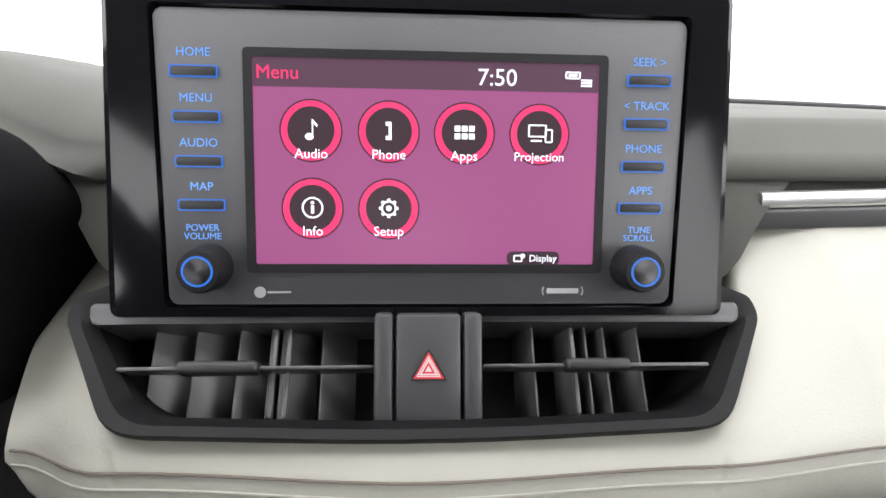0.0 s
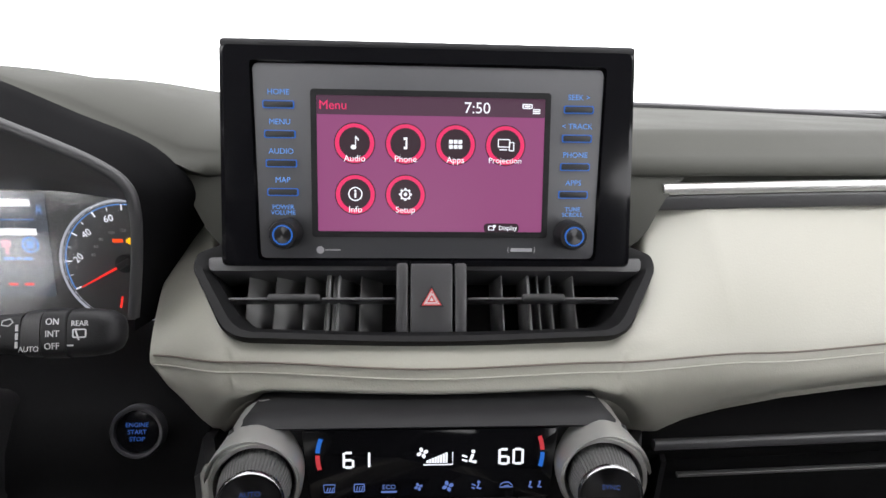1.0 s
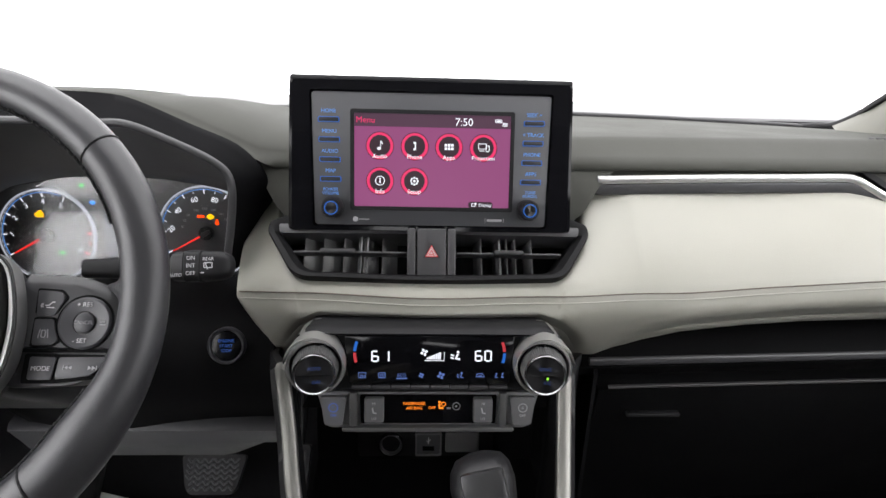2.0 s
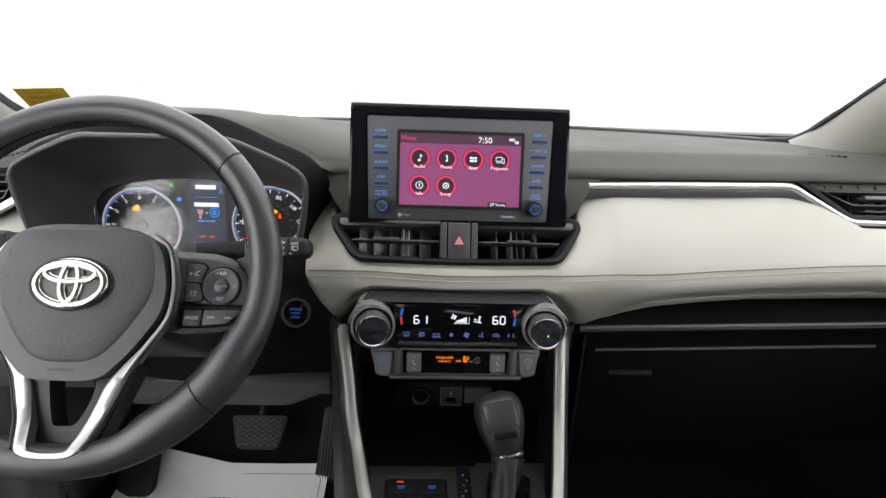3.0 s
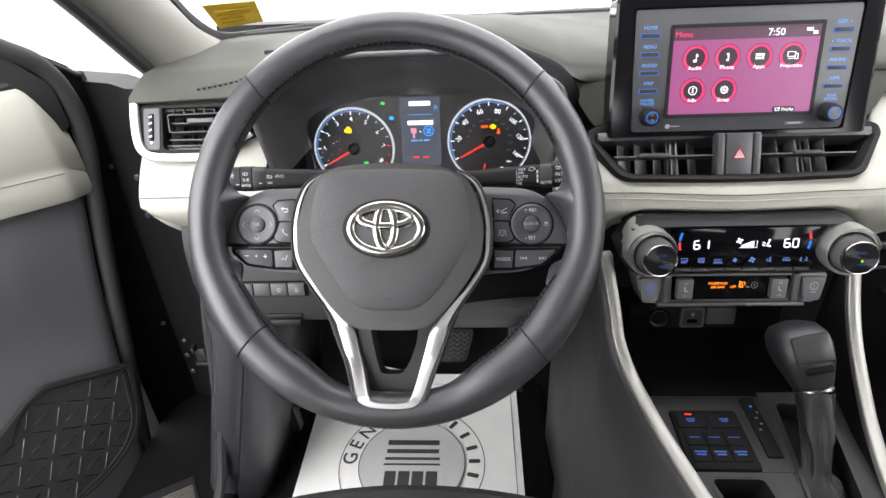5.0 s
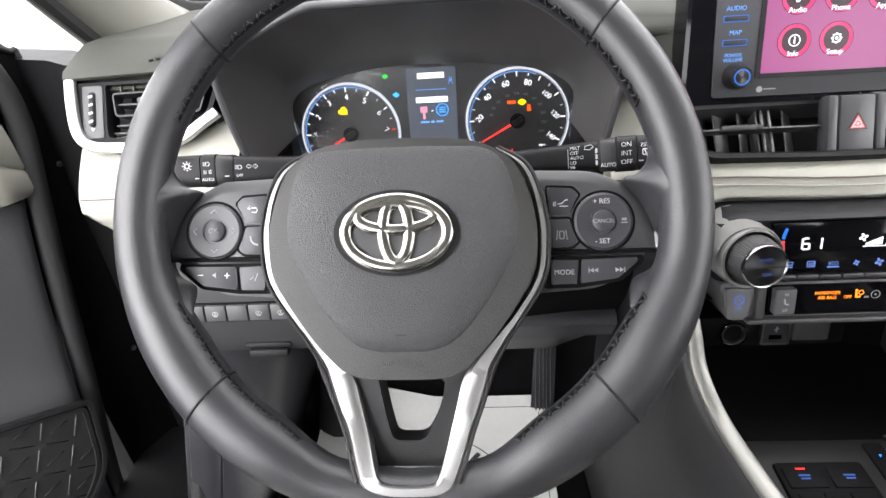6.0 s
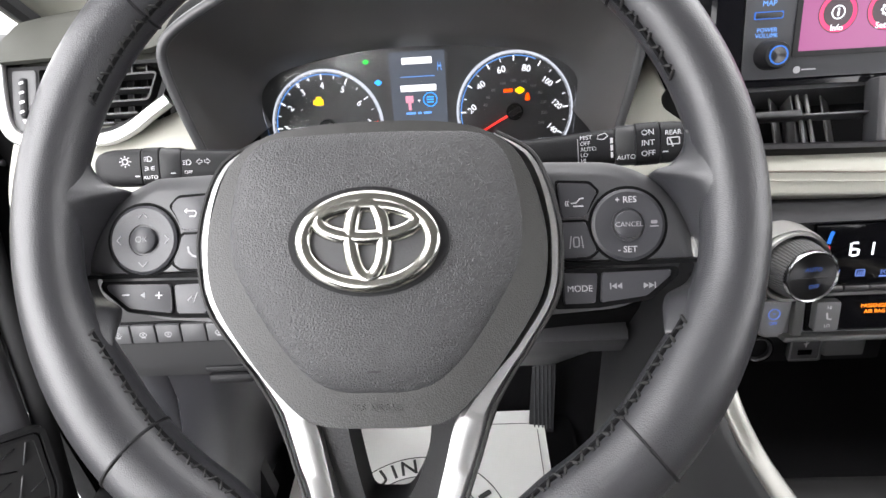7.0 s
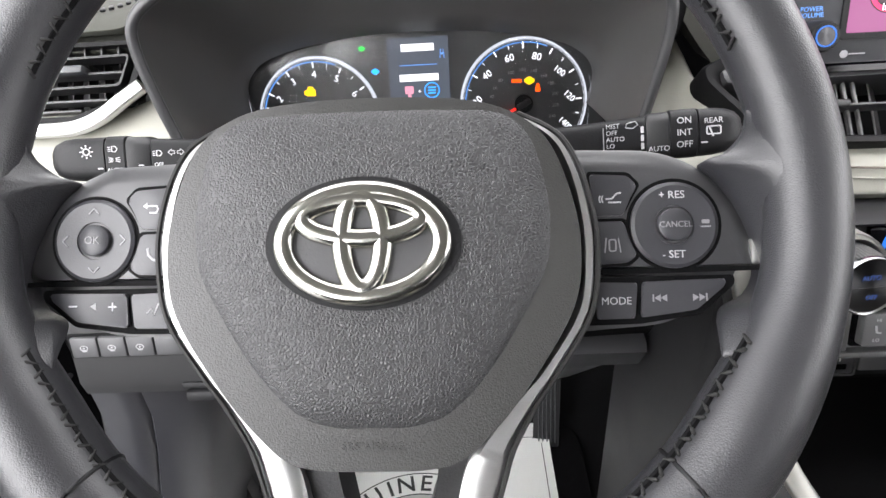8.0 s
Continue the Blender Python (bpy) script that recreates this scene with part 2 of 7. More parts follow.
def prism(pts, z0, z1, bevel=0.0, seg=2):
    """A polygon in x, y stood up from z0 to z1, its upper edge rounded."""
    bm = bmesh.new()
    low = [bm.verts.new((x, y, z0)) for x, y in pts]
    high = [bm.verts.new((x, y, z1)) for x, y in pts]
    n = len(pts)
    bm.faces.new(low[::-1])
    top = bm.faces.new(high)
    for i in range(n):
        bm.faces.new((low[i], low[(i + 1) % n], high[(i + 1) % n], high[i]))
    if bevel:
        bmesh.ops.bevel(bm, geom=top.edges[:], offset=bevel, segments=seg, affect="EDGES", profile=0.5)
    return bm


def frame_ring(outer, inner, z0, z1):
    """A ring between two outlines with equally many points."""
    bm = bmesh.new()
    n = len(outer)
    v = [[bm.verts.new((x, y, z)) for x, y in o] for o, z in ((outer, z0), (outer, z1), (inner, z1), (inner, z0))]
    for k in range(4):
        for i in range(n):
            bm.faces.new((v[k][i], v[k][(i + 1) % n], v[(k + 1) % 4][(i + 1) % n], v[(k + 1) % 4][i]))
    return bm


def lathe(profile, n=48):
    """A turned shape about z from (radius, z) points; ends at radius 0 close."""
    bm = bmesh.new()
    rings = []
    for r, z in profile:
        rings.append([bm.verts.new((0, 0, z))] if r < 1e-6 else [bm.verts.new((r * math.cos(2 * math.pi * i / n), r * math.sin(2 * math.pi * i / n), z)) for i in range(n)])
    for a, b in zip(rings, rings[1:]):
        for i in range(n):
            j = (i + 1) % n
            if len(a) == 1 and len(b) > 1:
                bm.faces.new((a[0], b[i], b[j]))
            elif len(b) == 1 and len(a) > 1:
                bm.faces.new((a[i], a[j], b[0]))
            elif len(a) > 1:
                bm.faces.new((a[i], a[j], b[j], b[i]))
    return bm


def loft(rows, closed=False, caps=False):
    """Faces between rows of points."""
    bm = bmesh.new()
    v = [[bm.verts.new(p) for p in row] for row in rows]
    n = len(rows[0])
    for a, b in zip(v, v[1:]):
        for i in range(n if closed else n - 1):
            j = (i + 1) % n
            bm.faces.new((a[i], a[j], b[j], b[i]))
    if caps:
        bm.faces.new(v[0][::-1])
        bm.faces.new(v[-1])
    return bm


def slab(rows, back):
    """A sheet through rows of points, made solid by a copy moved by back."""
    back = Vector(back)
    bm = bmesh.new()
    f = [[bm.verts.new(p) for p in row] for row in rows]
    b = [[bm.verts.new(Vector(p) + back) for p in row] for row in rows]
    R, C = len(rows), len(rows[0])
    for i in range(R - 1):
        for j in range(C - 1):
            bm.faces.new((f[i][j], f[i][j + 1], f[i + 1][j + 1], f[i + 1][j]))
            bm.faces.new((b[i][j], b[i + 1][j], b[i + 1][j + 1], b[i][j + 1]))
    for j in range(C - 1):
        bm.faces.new((f[0][j], b[0][j], b[0][j + 1], f[0][j + 1]))
        bm.faces.new((f[-1][j], f[-1][j + 1], b[-1][j + 1], b[-1][j]))
    for i in range(R - 1):
        bm.faces.new((f[i][0], f[i + 1][0], b[i + 1][0], b[i][0]))
        bm.faces.new((f[i][-1], b[i][-1], b[i + 1][-1], f[i + 1][-1]))
    return bm


def smooth_path(pts, steps=6, closed=False):
    """A Catmull-Rom curve through points."""
    p = [Vector(q) for q in pts]
    n = len(p)
    out = []
    for i in range(n if closed else n - 1):
        a, b, c, d = (p[(i - 1) % n], p[i], p[(i + 1) % n], p[(i + 2) % n]) if closed else (p[max(i - 1, 0)], p[i], p[i + 1], p[min(i + 2, n - 1)])
        for k in range(steps):
            t = k / steps
            out.append(0.5 * (2 * b + (c - a) * t + (2 * a - 5 * b + 4 * c - d) * t * t + (3 * b - a - 3 * c + d) * t ** 3))
    if not closed:
        out.append(p[-1])
    return out


def sweep(path, profile, up=(0, 0, 1), closed=False, scale=None):
    """A profile of (sideways, upwards) points carried along a path."""
    path = [Vector(q) for q in path]
    n, up = len(path), Vector(up)
    rows = []
    for i, q in enumerate(path):
        d = (path[(i + 1) % n] - path[i - 1]) if closed else (path[min(i + 1, n - 1)] - path[max(i - 1, 0)])
        d.normalize()
        side = d.cross(up).normalized()
        u = side.cross(d)
        k = scale(i / (n - 1)) if scale else 1.0
        rows.append([q + side * a * k + u * b * k for a, b in profile])
    if closed:
        rows.append(rows[0])
    bm = loft(rows, closed=True, caps=not closed)
    if closed:
        bmesh.ops.remove_doubles(bm, verts=bm.verts, dist=1e-6)
    return bm


def tube(path, r, n=8, closed=False, up=(0, 0, 1), sx=1.0, scale=None):
    return sweep(path, circle(r, n, sx=sx), up, closed, scale)


def ribbon(pts, w, z=0.0003, closed=False):
    """A flat raised line of width w along points in x, y."""
    return sweep([(x, y, 0) for x, y in pts], [(-w / 2, 0), (w / 2, 0), (w / 2, z), (-w / 2, z)], closed=closed)


def plate(pts, z=0.0003):
    return prism(pts, 0, z)


def words(text, size, align="CENTER", deep=0.0001, space=1.0, bold=0.0):
    """Raised lettering in the built-in font, about its middle."""
    cu = bpy.data.curves.new("words", "FONT")
    cu.body, cu.size, cu.extrude, cu.align_x, cu.align_y, cu.space_character = text, size, deep, align, "CENTER", space
    cu.resolution_u, cu.offset = 3, size * bold
    ob = bpy.data.objects.new("words", cu)
    me = bpy.data.meshes.new_from_object(ob)
    bm = bmesh.new()
    bm.from_mesh(me)
    bpy.data.objects.remove(ob)
    bpy.data.meshes.remove(me)
    bpy.data.curves.remove(cu)
    return bm


def at(x, y, z=0.0, turn=0.0):
    return pose(x, y, z, 0, 0, turn)


def lerp(x, xs, ys):
    return float(np.interp(x, xs, ys))


def ease(x, xs, ys):
    """A smooth curve through given values."""
    if x <= xs[0]:
        return ys[0]
    if x >= xs[-1]:
        return ys[-1]
    i = max(k for k in range(len(xs)) if xs[k] <= x)
    t = (x - xs[i]) / (xs[i + 1] - xs[i])
    t = t * t * (3 - 2 * t)
    return ys[i] + (ys[i + 1] - ys[i]) * t


def segs(a, b, n):
    return [a + (b - a) * i / n for i in range(n + 1)]


# ---- dashboard: upper pad ----
def pad_front(x):
    """Front edge of the pad, its height, and how far its lip hangs down."""
    yf = lerp(x, [-0.72, -0.60, -0.565, -0.545, -0.185, -0.165, -0.15, 0.2, 0.74], [0.256, 0.262, 0.262, 0.260, 0.256, 0.258, 0.260, 0.262, 0.272])
    zf = lerp(x, [-0.72, -0.585, -0.555, -0.53, -0.47, -0.42, -0.34, -0.307, -0.257, -0.215, -0.178, -0.160, -0.12, 0.2, 0.74], [0.677, 0.679, 0.686, 0.703, 0.730, 0.744, 0.745, 0.743, 0.726, 0.706, 0.689, 0.688, 0.686, 0.692, 0.696])
    drop = lerp(x, [-0.75, -0.57, -0.545, -0.185, -0.165, 0.16, 0.22, 0.75], [0.012, 0.012, 0.006, 0.006, 0.014, 0.014, 0.0135, 0.0135])
    return yf, zf, drop


def pad_z(x, y):
    """Height of the pad: a sloping front face, a soft crease, then the flat top."""
    yf, zf, drop = pad_front(x)
    yb, zb = 0.62 - 0.05 * (x / 0.7) ** 2, 0.690 - 0.010 * (x / 0.7) ** 2
    t = max(0, (y - yf - 0.014) / (yb - yf - 0.014))
    swell = lerp(x, [-0.72, -0.55, -0.40, -0.293, -0.242, -0.20, -0.165, -0.10, 0.72], [0.010, 0.014, 0.012, 0.010, 0.020, 0.023, 0.021, 0.015, 0.013])
    dome = zf + (zb - zf) * t + swell * math.sin(math.pi * t ** 0.6)
    d = y - yf - 0.014
    crest = zf + 0.0135
    rise = zf + 0.0135 * min(1, d / 0.040)
    flat = crest + (zb - crest) * max(0, (d - 0.040) / (yb - yf - 0.054))
    k = 1 / (1 + math.exp(-(d - 0.040) / 0.004))
    faced = rise * (1 - k) + flat * k
    w = lerp(x, [-0.60, -0.55, -0.17, -0.08], [0.8, 0.0, 0.0, 1.0])
    return dome * (1 - w) + faced * w


def dash_top():
    rows = []
    for x in segs(-0.716, 0.72, 150):
        yf, zf, drop = pad_front(x)
        yb = 0.62 - 0.05 * (x / 0.7) ** 2
        row = [(x, yf + 0.020, zf - drop - 0.004), (x, yf + 0.002, zf - drop), (x, yf, zf - drop + 0.003), (x, yf + 0.005, zf - 0.003), (x, yf + 0.014, zf)]
        for k in range(1, 31):
            y = yf + 0.014 + (yb - yf - 0.014) * (k / 30) ** 1.5
            row.append((x, y, pad_z(x, y)))
        rows.append(row)
    ob = link("dash_top", slab(rows, (0, 0.004, -0.015)), PAD, angle=70)
    tagged(ob, "grey-green soft upper dashboard pad under the windscreen", "dashboard", kind="structure")
    rim = [(x, 0.62 - 0.05 * (x / 0.7) ** 2, 0.691 - 0.010 * (x / 0.7) ** 2) for x in segs(-0.68, 0.60, 60)]
    tagged(link("windscreen_seal", sweep(rim, rect(0.020, 0.008, 0.002)), RUBBER), "black rubber strip along the windscreen base", "seal", kind="structure")
    rows = [[(a + (b - a) * u, y + 0.004 * u, z) for u in segs(0, 1, 8)] for z, y, a, b in ((0.684, 0.2640, 0.11, 0.200), (0.677, 0.2605, 0.11, 0.196), (0.670, 0.2545, 0.11, 0.186), (0.662, 0.2490, 0.11, 0.178), (0.652, 0.2440, 0.11, 0.171), (0.642, 0.2400, 0.11, 0.165), (0.634, 0.2375, 0.11, 0.158), (0.628, 0.2370, 0.11, 0.150))]
    tagged(link("dash_cheek", slab(rows, (0, 0.03, 0)), PAD, angle=60), "grey-green pad beside the centre display", "dashboard", kind="structure")
    rows = [[(a + (b - a) * u, y + 0.004 * (1 - u), z) for u in segs(0, 1, 8)] for z, y, a, b in ((0.680, 0.2595, -0.182, -0.11), (0.670, 0.2565, -0.178, -0.11), (0.655, 0.2490, -0.170, -0.11), (0.640, 0.2410, -0.160, -0.11), (0.628, 0.2380, -0.150, -0.11))]
    tagged(link("dash_cheek_side", slab(rows, (0, 0.03, 0)), PAD, angle=60), "grey-green pad between the hood and the display", "dashboard", kind="structure")


dash_top()


# ---- dashboard: beige pad ----
def seam_z(x):
    return ease(x, [-0.72, -0.195, -0.13, 0.0, 0.12, 0.23, 0.6, 0.75], [0.566, 0.560, 0.577, 0.575, 0.576, 0.574, 0.592, 0.594])


def beige_front(x, z):
    """How far ahead the beige pad lies, by its place across and its height."""
    s = ease(x, [-0.72, -0.3, -0.195, -0.13, 0.0, 0.12, 0.23, 0.36, 0.74], [0.200, 0.205, 0.205, 0.168, 0.161, 0.166, 0.180, 0.188, 0.186])
    up = z - seam_z(x)
    if up >= 0:
        near = lerp(abs(x), [0.150, 0.215], [1, 0])
        low = s + min(up, 0.010) * 0.7 + max(0, up - 0.010) * 1.5 + 0.002 * min(1, up / 0.010)
        high = s + up * 0.72 + 0.022 * (1 - math.cos(min(1, up / 0.09) * math.pi)) / 2 - 0.004 * math.sin(min(1, up / 0.09) * math.pi)
        return low * near + high * (1 - near)
    return s - 0.3 * min(-up, 0.018) + 0.45 * max(0, -up - 0.02)


def beige_sheet(name, x0, x1, top, bottom, n, label):
    rows = []
    for x in segs(x0, x1, n):
        zt, zb = top(x), bottom(x)
        row = []
        sz = seam_z(x)
        for k in range(17):
            if zt - 0.012 > sz > zb + 0.006:
                z = zt + (sz - zt) * k / 10 if k <= 10 else sz + (zb - sz) * (k - 10) / 6
            else:
                z = zt + (zb - zt) * k / 16
            edge = {0: 0.006, 1: 0.0012, 15: 0.0012, 16: 0.006}.get(k, 0)
            row.append((x, beige_front(x, z) + edge, z))
        rows.append(row)
    return tagged(link(name, slab(rows, (0, 0.020, -0.024)), BEIGE, angle=60), label, "dashboard", kind="structure")


BT_X = [-0.196, -0.178, -0.164, -0.158, -0.150, -0.135, -0.120, 0.120, 0.135, 0.150, 0.158, 0.164, 0.172, 0.19, 0.46, 0.50, 0.55, 0.74]
BT_Z = [0.600, 0.636, 0.640, 0.614, 0.602, 0.591, 0.585, 0.585, 0.591, 0.602, 0.614, 0.640, 0.655, 0.658, 0.664, 0.652, 0.630, 0.629]
BB_X = [-0.196, -0.186, -0.166, -0.152, -0.127, -0.108, 0.108, 0.128, 0.147, 0.162, 0.180, 0.204, 0.235, 0.272, 0.41, 0.74]
BB_Z = [0.552, 0.538, 0.490, 0.510, 0.546, 0.5565, 0.5565, 0.548, 0.525, 0.500, 0.490, 0.512, 0.527, 0.538, 0.550, 0.560]
beige_sheet("dash_pad", -0.196, 0.735, lambda x: lerp(x, BT_X, BT_Z), lambda x: lerp(x, BB_X, BB_Z), 240, "beige soft-touch dashboard pad with a stitched seam")
beige_sheet("dash_pad_side", -0.708, -0.549, lambda x: lerp(x, [-0.72, -0.585, -0.565, -0.546, -0.52], [0.614, 0.614, 0.620, 0.632, 0.652]), lambda x: ease(x, [-0.709, -0.676, -0.5], [0.550, 0.520, 0.520]), 40, "beige soft-touch dashboard pad below the outer air vent")


def seam_line(x0, x1, dz, m, name, r):
    pts = [(x, beige_front(x, seam_z(x) + dz) - 0.0006, seam_z(x) + dz) for x in segs(x0, x1, 100)]
    return tagged(link(name, tube(pts, r, 6), m), "dark sewn seam along the beige pad", "seam", kind="structure")


seam_line(-0.193, 0.73, 0.0, THREAD, "seam_trim", 0.0007)
seam_line(-0.193, 0.73, -0.0065, BEIGE, "seam_fold", 0.0006)
seam_line(-0.706, -0.550, 0.0, THREAD, "seam_trim_side", 0.0007)


# ---- dashboard: bright strip and black strip under the pad ----
def strips():
    line = smooth_path([(0.178, 0.260, 0.6690), (0.30, 0.262, 0.6725), (0.40, 0.263, 0.6745), (0.446, 0.263, 0.6755), (0.463, 0.262, 0.6740), (0.480, 0.260, 0.6660), (0.510, 0.2525, 0.6500), (0.534, 0.2460, 0.6375), (0.548, 0.2425, 0.6330), (0.575, 0.2405, 0.6325), (0.735, 0.2340, 0.6325)], 8)
    tagged(link("chrome_strip", sweep(line, rect(0.008, 0.0085, 0.003)), SILVER), "satin silver trim strip along the dashboard pad", "trim", kind="structure")
    low = [(q[0], q[1] + 0.004, q[2] - 0.0105 + 0.009 * max(0, q[0] - 0.455) / 0.08) for q in line if q[0] < 0.535]
    tagged(link("black_strip", sweep(low, rect(0.012, 0.013, 0.003)), CHEEKGREY), "black trim strip under the silver strip", "trim", kind="structure")
    left = smooth_path([(x, 0.232 + 0.62 * (z - 0.62), z) for x, z in ((-0.7115, 0.666), (-0.7105, 0.645), (-0.7065, 0.624), (-0.698, 0.6135), (-0.682, 0.6090), (-0.645, 0.6080), (-0.617, 0.6090), (-0.598, 0.6150), (-0.581, 0.6250), (-0.566, 0.6335))], 8)
    tagged(link("chrome_strip_side", sweep(left, rect(0.0105, 0.008, 0.003), up=(0, -0.85, 0.53)), SILVER), "satin silver trim strip round the outer air vent", "trim", kind="structure")


strips()


def side_vent(s):
    """An outer air vent; s is -1 on the driver's side, where the hood cuts it short."""
    m = pose(s * 0.637, 0.2484, 0.640, 90 - 31.8)
    v = thing("side_air_vent", m, "black outer air vent with horizontal slats and a thumbwheel", "air vent", group="outer air vents")
    if s < 0:
        outer = [(0.078, 0.0255), (-0.0700, 0.0255), (-0.0655, -0.0260), (-0.053, -0.0330), (0.017, -0.0340), (0.043, -0.0250), (0.064, -0.0080)]
        inner = [(0.070, 0.0225), (-0.0410, 0.0225), (-0.0400, -0.0240), (-0.038, -0.0290), (0.016, -0.0295), (0.040, -0.0215), (0.060, -0.0070)]
        box = [(0.060, 0.0165), (-0.0360, 0.0150), (-0.0330, -0.0085), (0.052, -0.0075)]
        slats = ((0.0045, 0.086, 0.010), (-0.0160, 0.074, 0.002), (-0.0235, 0.056, -0.010))
        fins, mid, base, tab = (-0.028, 0.050), 0.0195, 0.0, 0.008
    else:
        outer = [(-0.163, 0.0470), (-0.092, -0.0040), (0.0655, -0.0040), (0.0700, 0.0530), (-0.155, 0.0530)]
        inner = [(-0.150, 0.0460), (-0.089, 0.0010), (0.040, 0.0010), (0.0410, 0.0490), (-0.147, 0.0490)]
        box = [(-0.128, 0.0350), (-0.0860, 0.0150), (0.036, 0.0160), (0.036, 0.0365)]
        slats = ((0.0265, 0.110, -0.018), (0.0085, 0.104, -0.016))
        fins, mid, base, tab = (-0.120, 0.030), 0.0425, 0.024, -0.052
    outer, inner = rounded(outer, 0.004, 4), rounded(inner, 0.003, 4)
    part("bezel", frame_ring(outer, inner, -0.020, 0.001), VENTBLACK, v)
    part("backing", prism(inner, -0.045, -0.042), BLACK, v)
    mx, my = sum(x for x, y in box) / 4, sum(y for x, y in box) / 4
    hole = [(mx + (x - mx) * 0.965, my + (y - my) * 0.86) for x, y in box]
    part("inner_frame", frame_ring(rounded(box, 0.004, 4), rounded(hole, 0.003, 4), -0.016, -0.001), CHARCOAL, v, "raised frame round the middle slats")
    for y, w, c in slats:
        part("slat", rbox(w, 0.0018, 0.015, 0.0006, (c, y, -0.013)), CHEEKGREY, v)
    for x in segs(fins[0], fins[1], 6):
        part("rear_fin", rbox(0.0014, 0.036, 0.012, 0.0004, (x, base + 0.001, -0.032)), CHARCOAL, v)
    for x in segs(fins[0], fins[1], 6):
        part("top_fin", rbox(0.0014, 0.006, 0.010, 0.0004, (x, mid, -0.008)), CHEEKGREY, v)
    part("tab", rbox(0.034, 0.0060, 0.012, 0.002, (tab, base * 0.85 + 0.0060, -0.003)), GREYPLAS, v)
    side = 0.0535 * s
    low, high = (-0.0290, 0.0225) if s < 0 else (0.0005, 0.0490)
    cheek = part("wheel_panel", prism(rounded([(side - 0.0105, low), (side + 0.0105, low), (side + 0.0105, high), (side - 0.0105, high)], 0.003, 3), -0.012, 0.0022, 0.0008), CHEEKGREY, v, "dark panel with a thumbwheel")
    part("thumbwheel", rbox(0.0062, 0.034, 0.007, 0.0025, (side, base - 0.001, 0.0015), 3), BLACK, cheek)
    for y in segs(-0.012, 0.012, 3):
        part("mark", put(rbox(0.0042, 0.0022, 0.0008, 0.0003), pose(side, base + y - 0.001, 0.0052, 0, 0, 20)), PRINT, cheek)
    part("mark", put(plate([(-0.0024, 0.001), (0, -0.0026), (0.0024, 0.001)][::-1]), at(side, base - 0.0200, 0.0024)), PRINT, cheek)
    return v


side_vent(-1)
side_vent(1)


def defroster(x0, x1, group):
    g = thing("defroster_grille", pose(0, 0, 0), "black slotted window outlet in the dashboard pad", "air vent", group=group)
    for x in segs(x0, x1, 9 if x0 < 0 else 6):
        y = 0.330 - 0.30 * (x - 0.545) if x > 0 else 0.273 + 0.28 * (x + 0.634)
        part("slot", put(rbox(0.0040 if x < 0 else 0.0052, 0.0105 if x < 0 else 0.014, 0.002, 0.0008), pose(x, y, pad_z(x, y) + 0.0002, 2, 0, 25 if x < 0 else -35)), BLACK, g)
    return g


defroster(-0.632, -0.575, "defroster grilles")
defroster(0.526, 0.570, "defroster grilles")


# ---- centre display ----
def icon(d, screen, x, y, glyph, text, small=0.0062):
    """A round menu key: pink ring, dark disc, white sign and its word."""
    key = part("menu_key", put(lathe([(0, 0.0001), (0.0122, 0.0001), (0.0131, 0.0002), (0.0131, 0)], 40), at(x, y, 0.0026)), PINK, screen, "pink ring menu key")
    part("key_rim", put(frame_ring(circle(0.0138, 40), circle(0.0131, 40), 0, 0.0002), at(x, y, 0.0026)), DARKDISC, screen)
    part("key_disc", put(lathe([(0, 0.0002), (0.0103, 0.0002), (0.0103, 0)], 40), at(x, y + 0.0003, 0.0027)), DARKDISC, screen)
    part("key_sign", put(glyph(), at(x, y + 0.0004, 0.003)), WHITEGLOW, screen)
    part("key_word", put(words(text, small), at(x, y - 0.0102, 0.0032)), WHITEGLOW, screen)
    return key


def g_note():
    return merge(plate(circle(0.0016, 12, -0.0007, -0.0030, 1.2)), plate([(0.0004, -0.003), (0.001, -0.003), (0.001, 0.0045), (0.0004, 0.0045)]), plate([(0.001, 0.0045), (0.001, 0.003), (0.0026, 0.001), (0.003, 0.0022)]))


def g_phone():
    return merge(plate([(-0.0001, -0.004), (0.0012, -0.004), (0.0012, 0.004), (-0.0001, 0.004)]), plate([(-0.0014, 0.0022), (0, 0.0022), (0, 0.004), (-0.0014, 0.004)]), plate([(-0.0014, -0.004), (0, -0.004), (0, -0.0022), (-0.0014, -0.0022)]))


def g_apps():
    return merge(*[plate(rect(0.0026, 0.0026, 0.0004, x, y)) for x in (-0.0032, 0, 0.0032) for y in (-0.0017, 0.0017)])


def g_screens():
    return merge(ribbon(rect(0.0078, 0.005, 0.0005, -0.001, 0.0012), 0.0007, closed=True), ribbon(rect(0.003, 0.0055, 0.0005, 0.0042, -0.001), 0.0007, closed=True), ribbon([(-0.004, -0.0032), (0.001, -0.0032)], 0.0008))


def g_info():
    return merge(ribbon(circle(0.0044, 24), 0.0008, closed=True), plate(rect(0.0013, 0.0036, 0.0002, 0, -0.0008)), plate(circle(0.0008, 10, 0, 0.0022)))


def g_gear():
    teeth = [plate([(r * math.cos(a + t), r * math.sin(a + t)) for r, t in ((0.003, -0.22), (0.0044, -0.16), (0.0044, 0.16), (0.003, 0.22))]) for a in segs(0, 2 * math.pi * 7 / 8, 7)]
    return merge(ribbon(circle(0.0031, 24), 0.0009, closed=True), plate(circle(0.0013, 12)), *teeth)


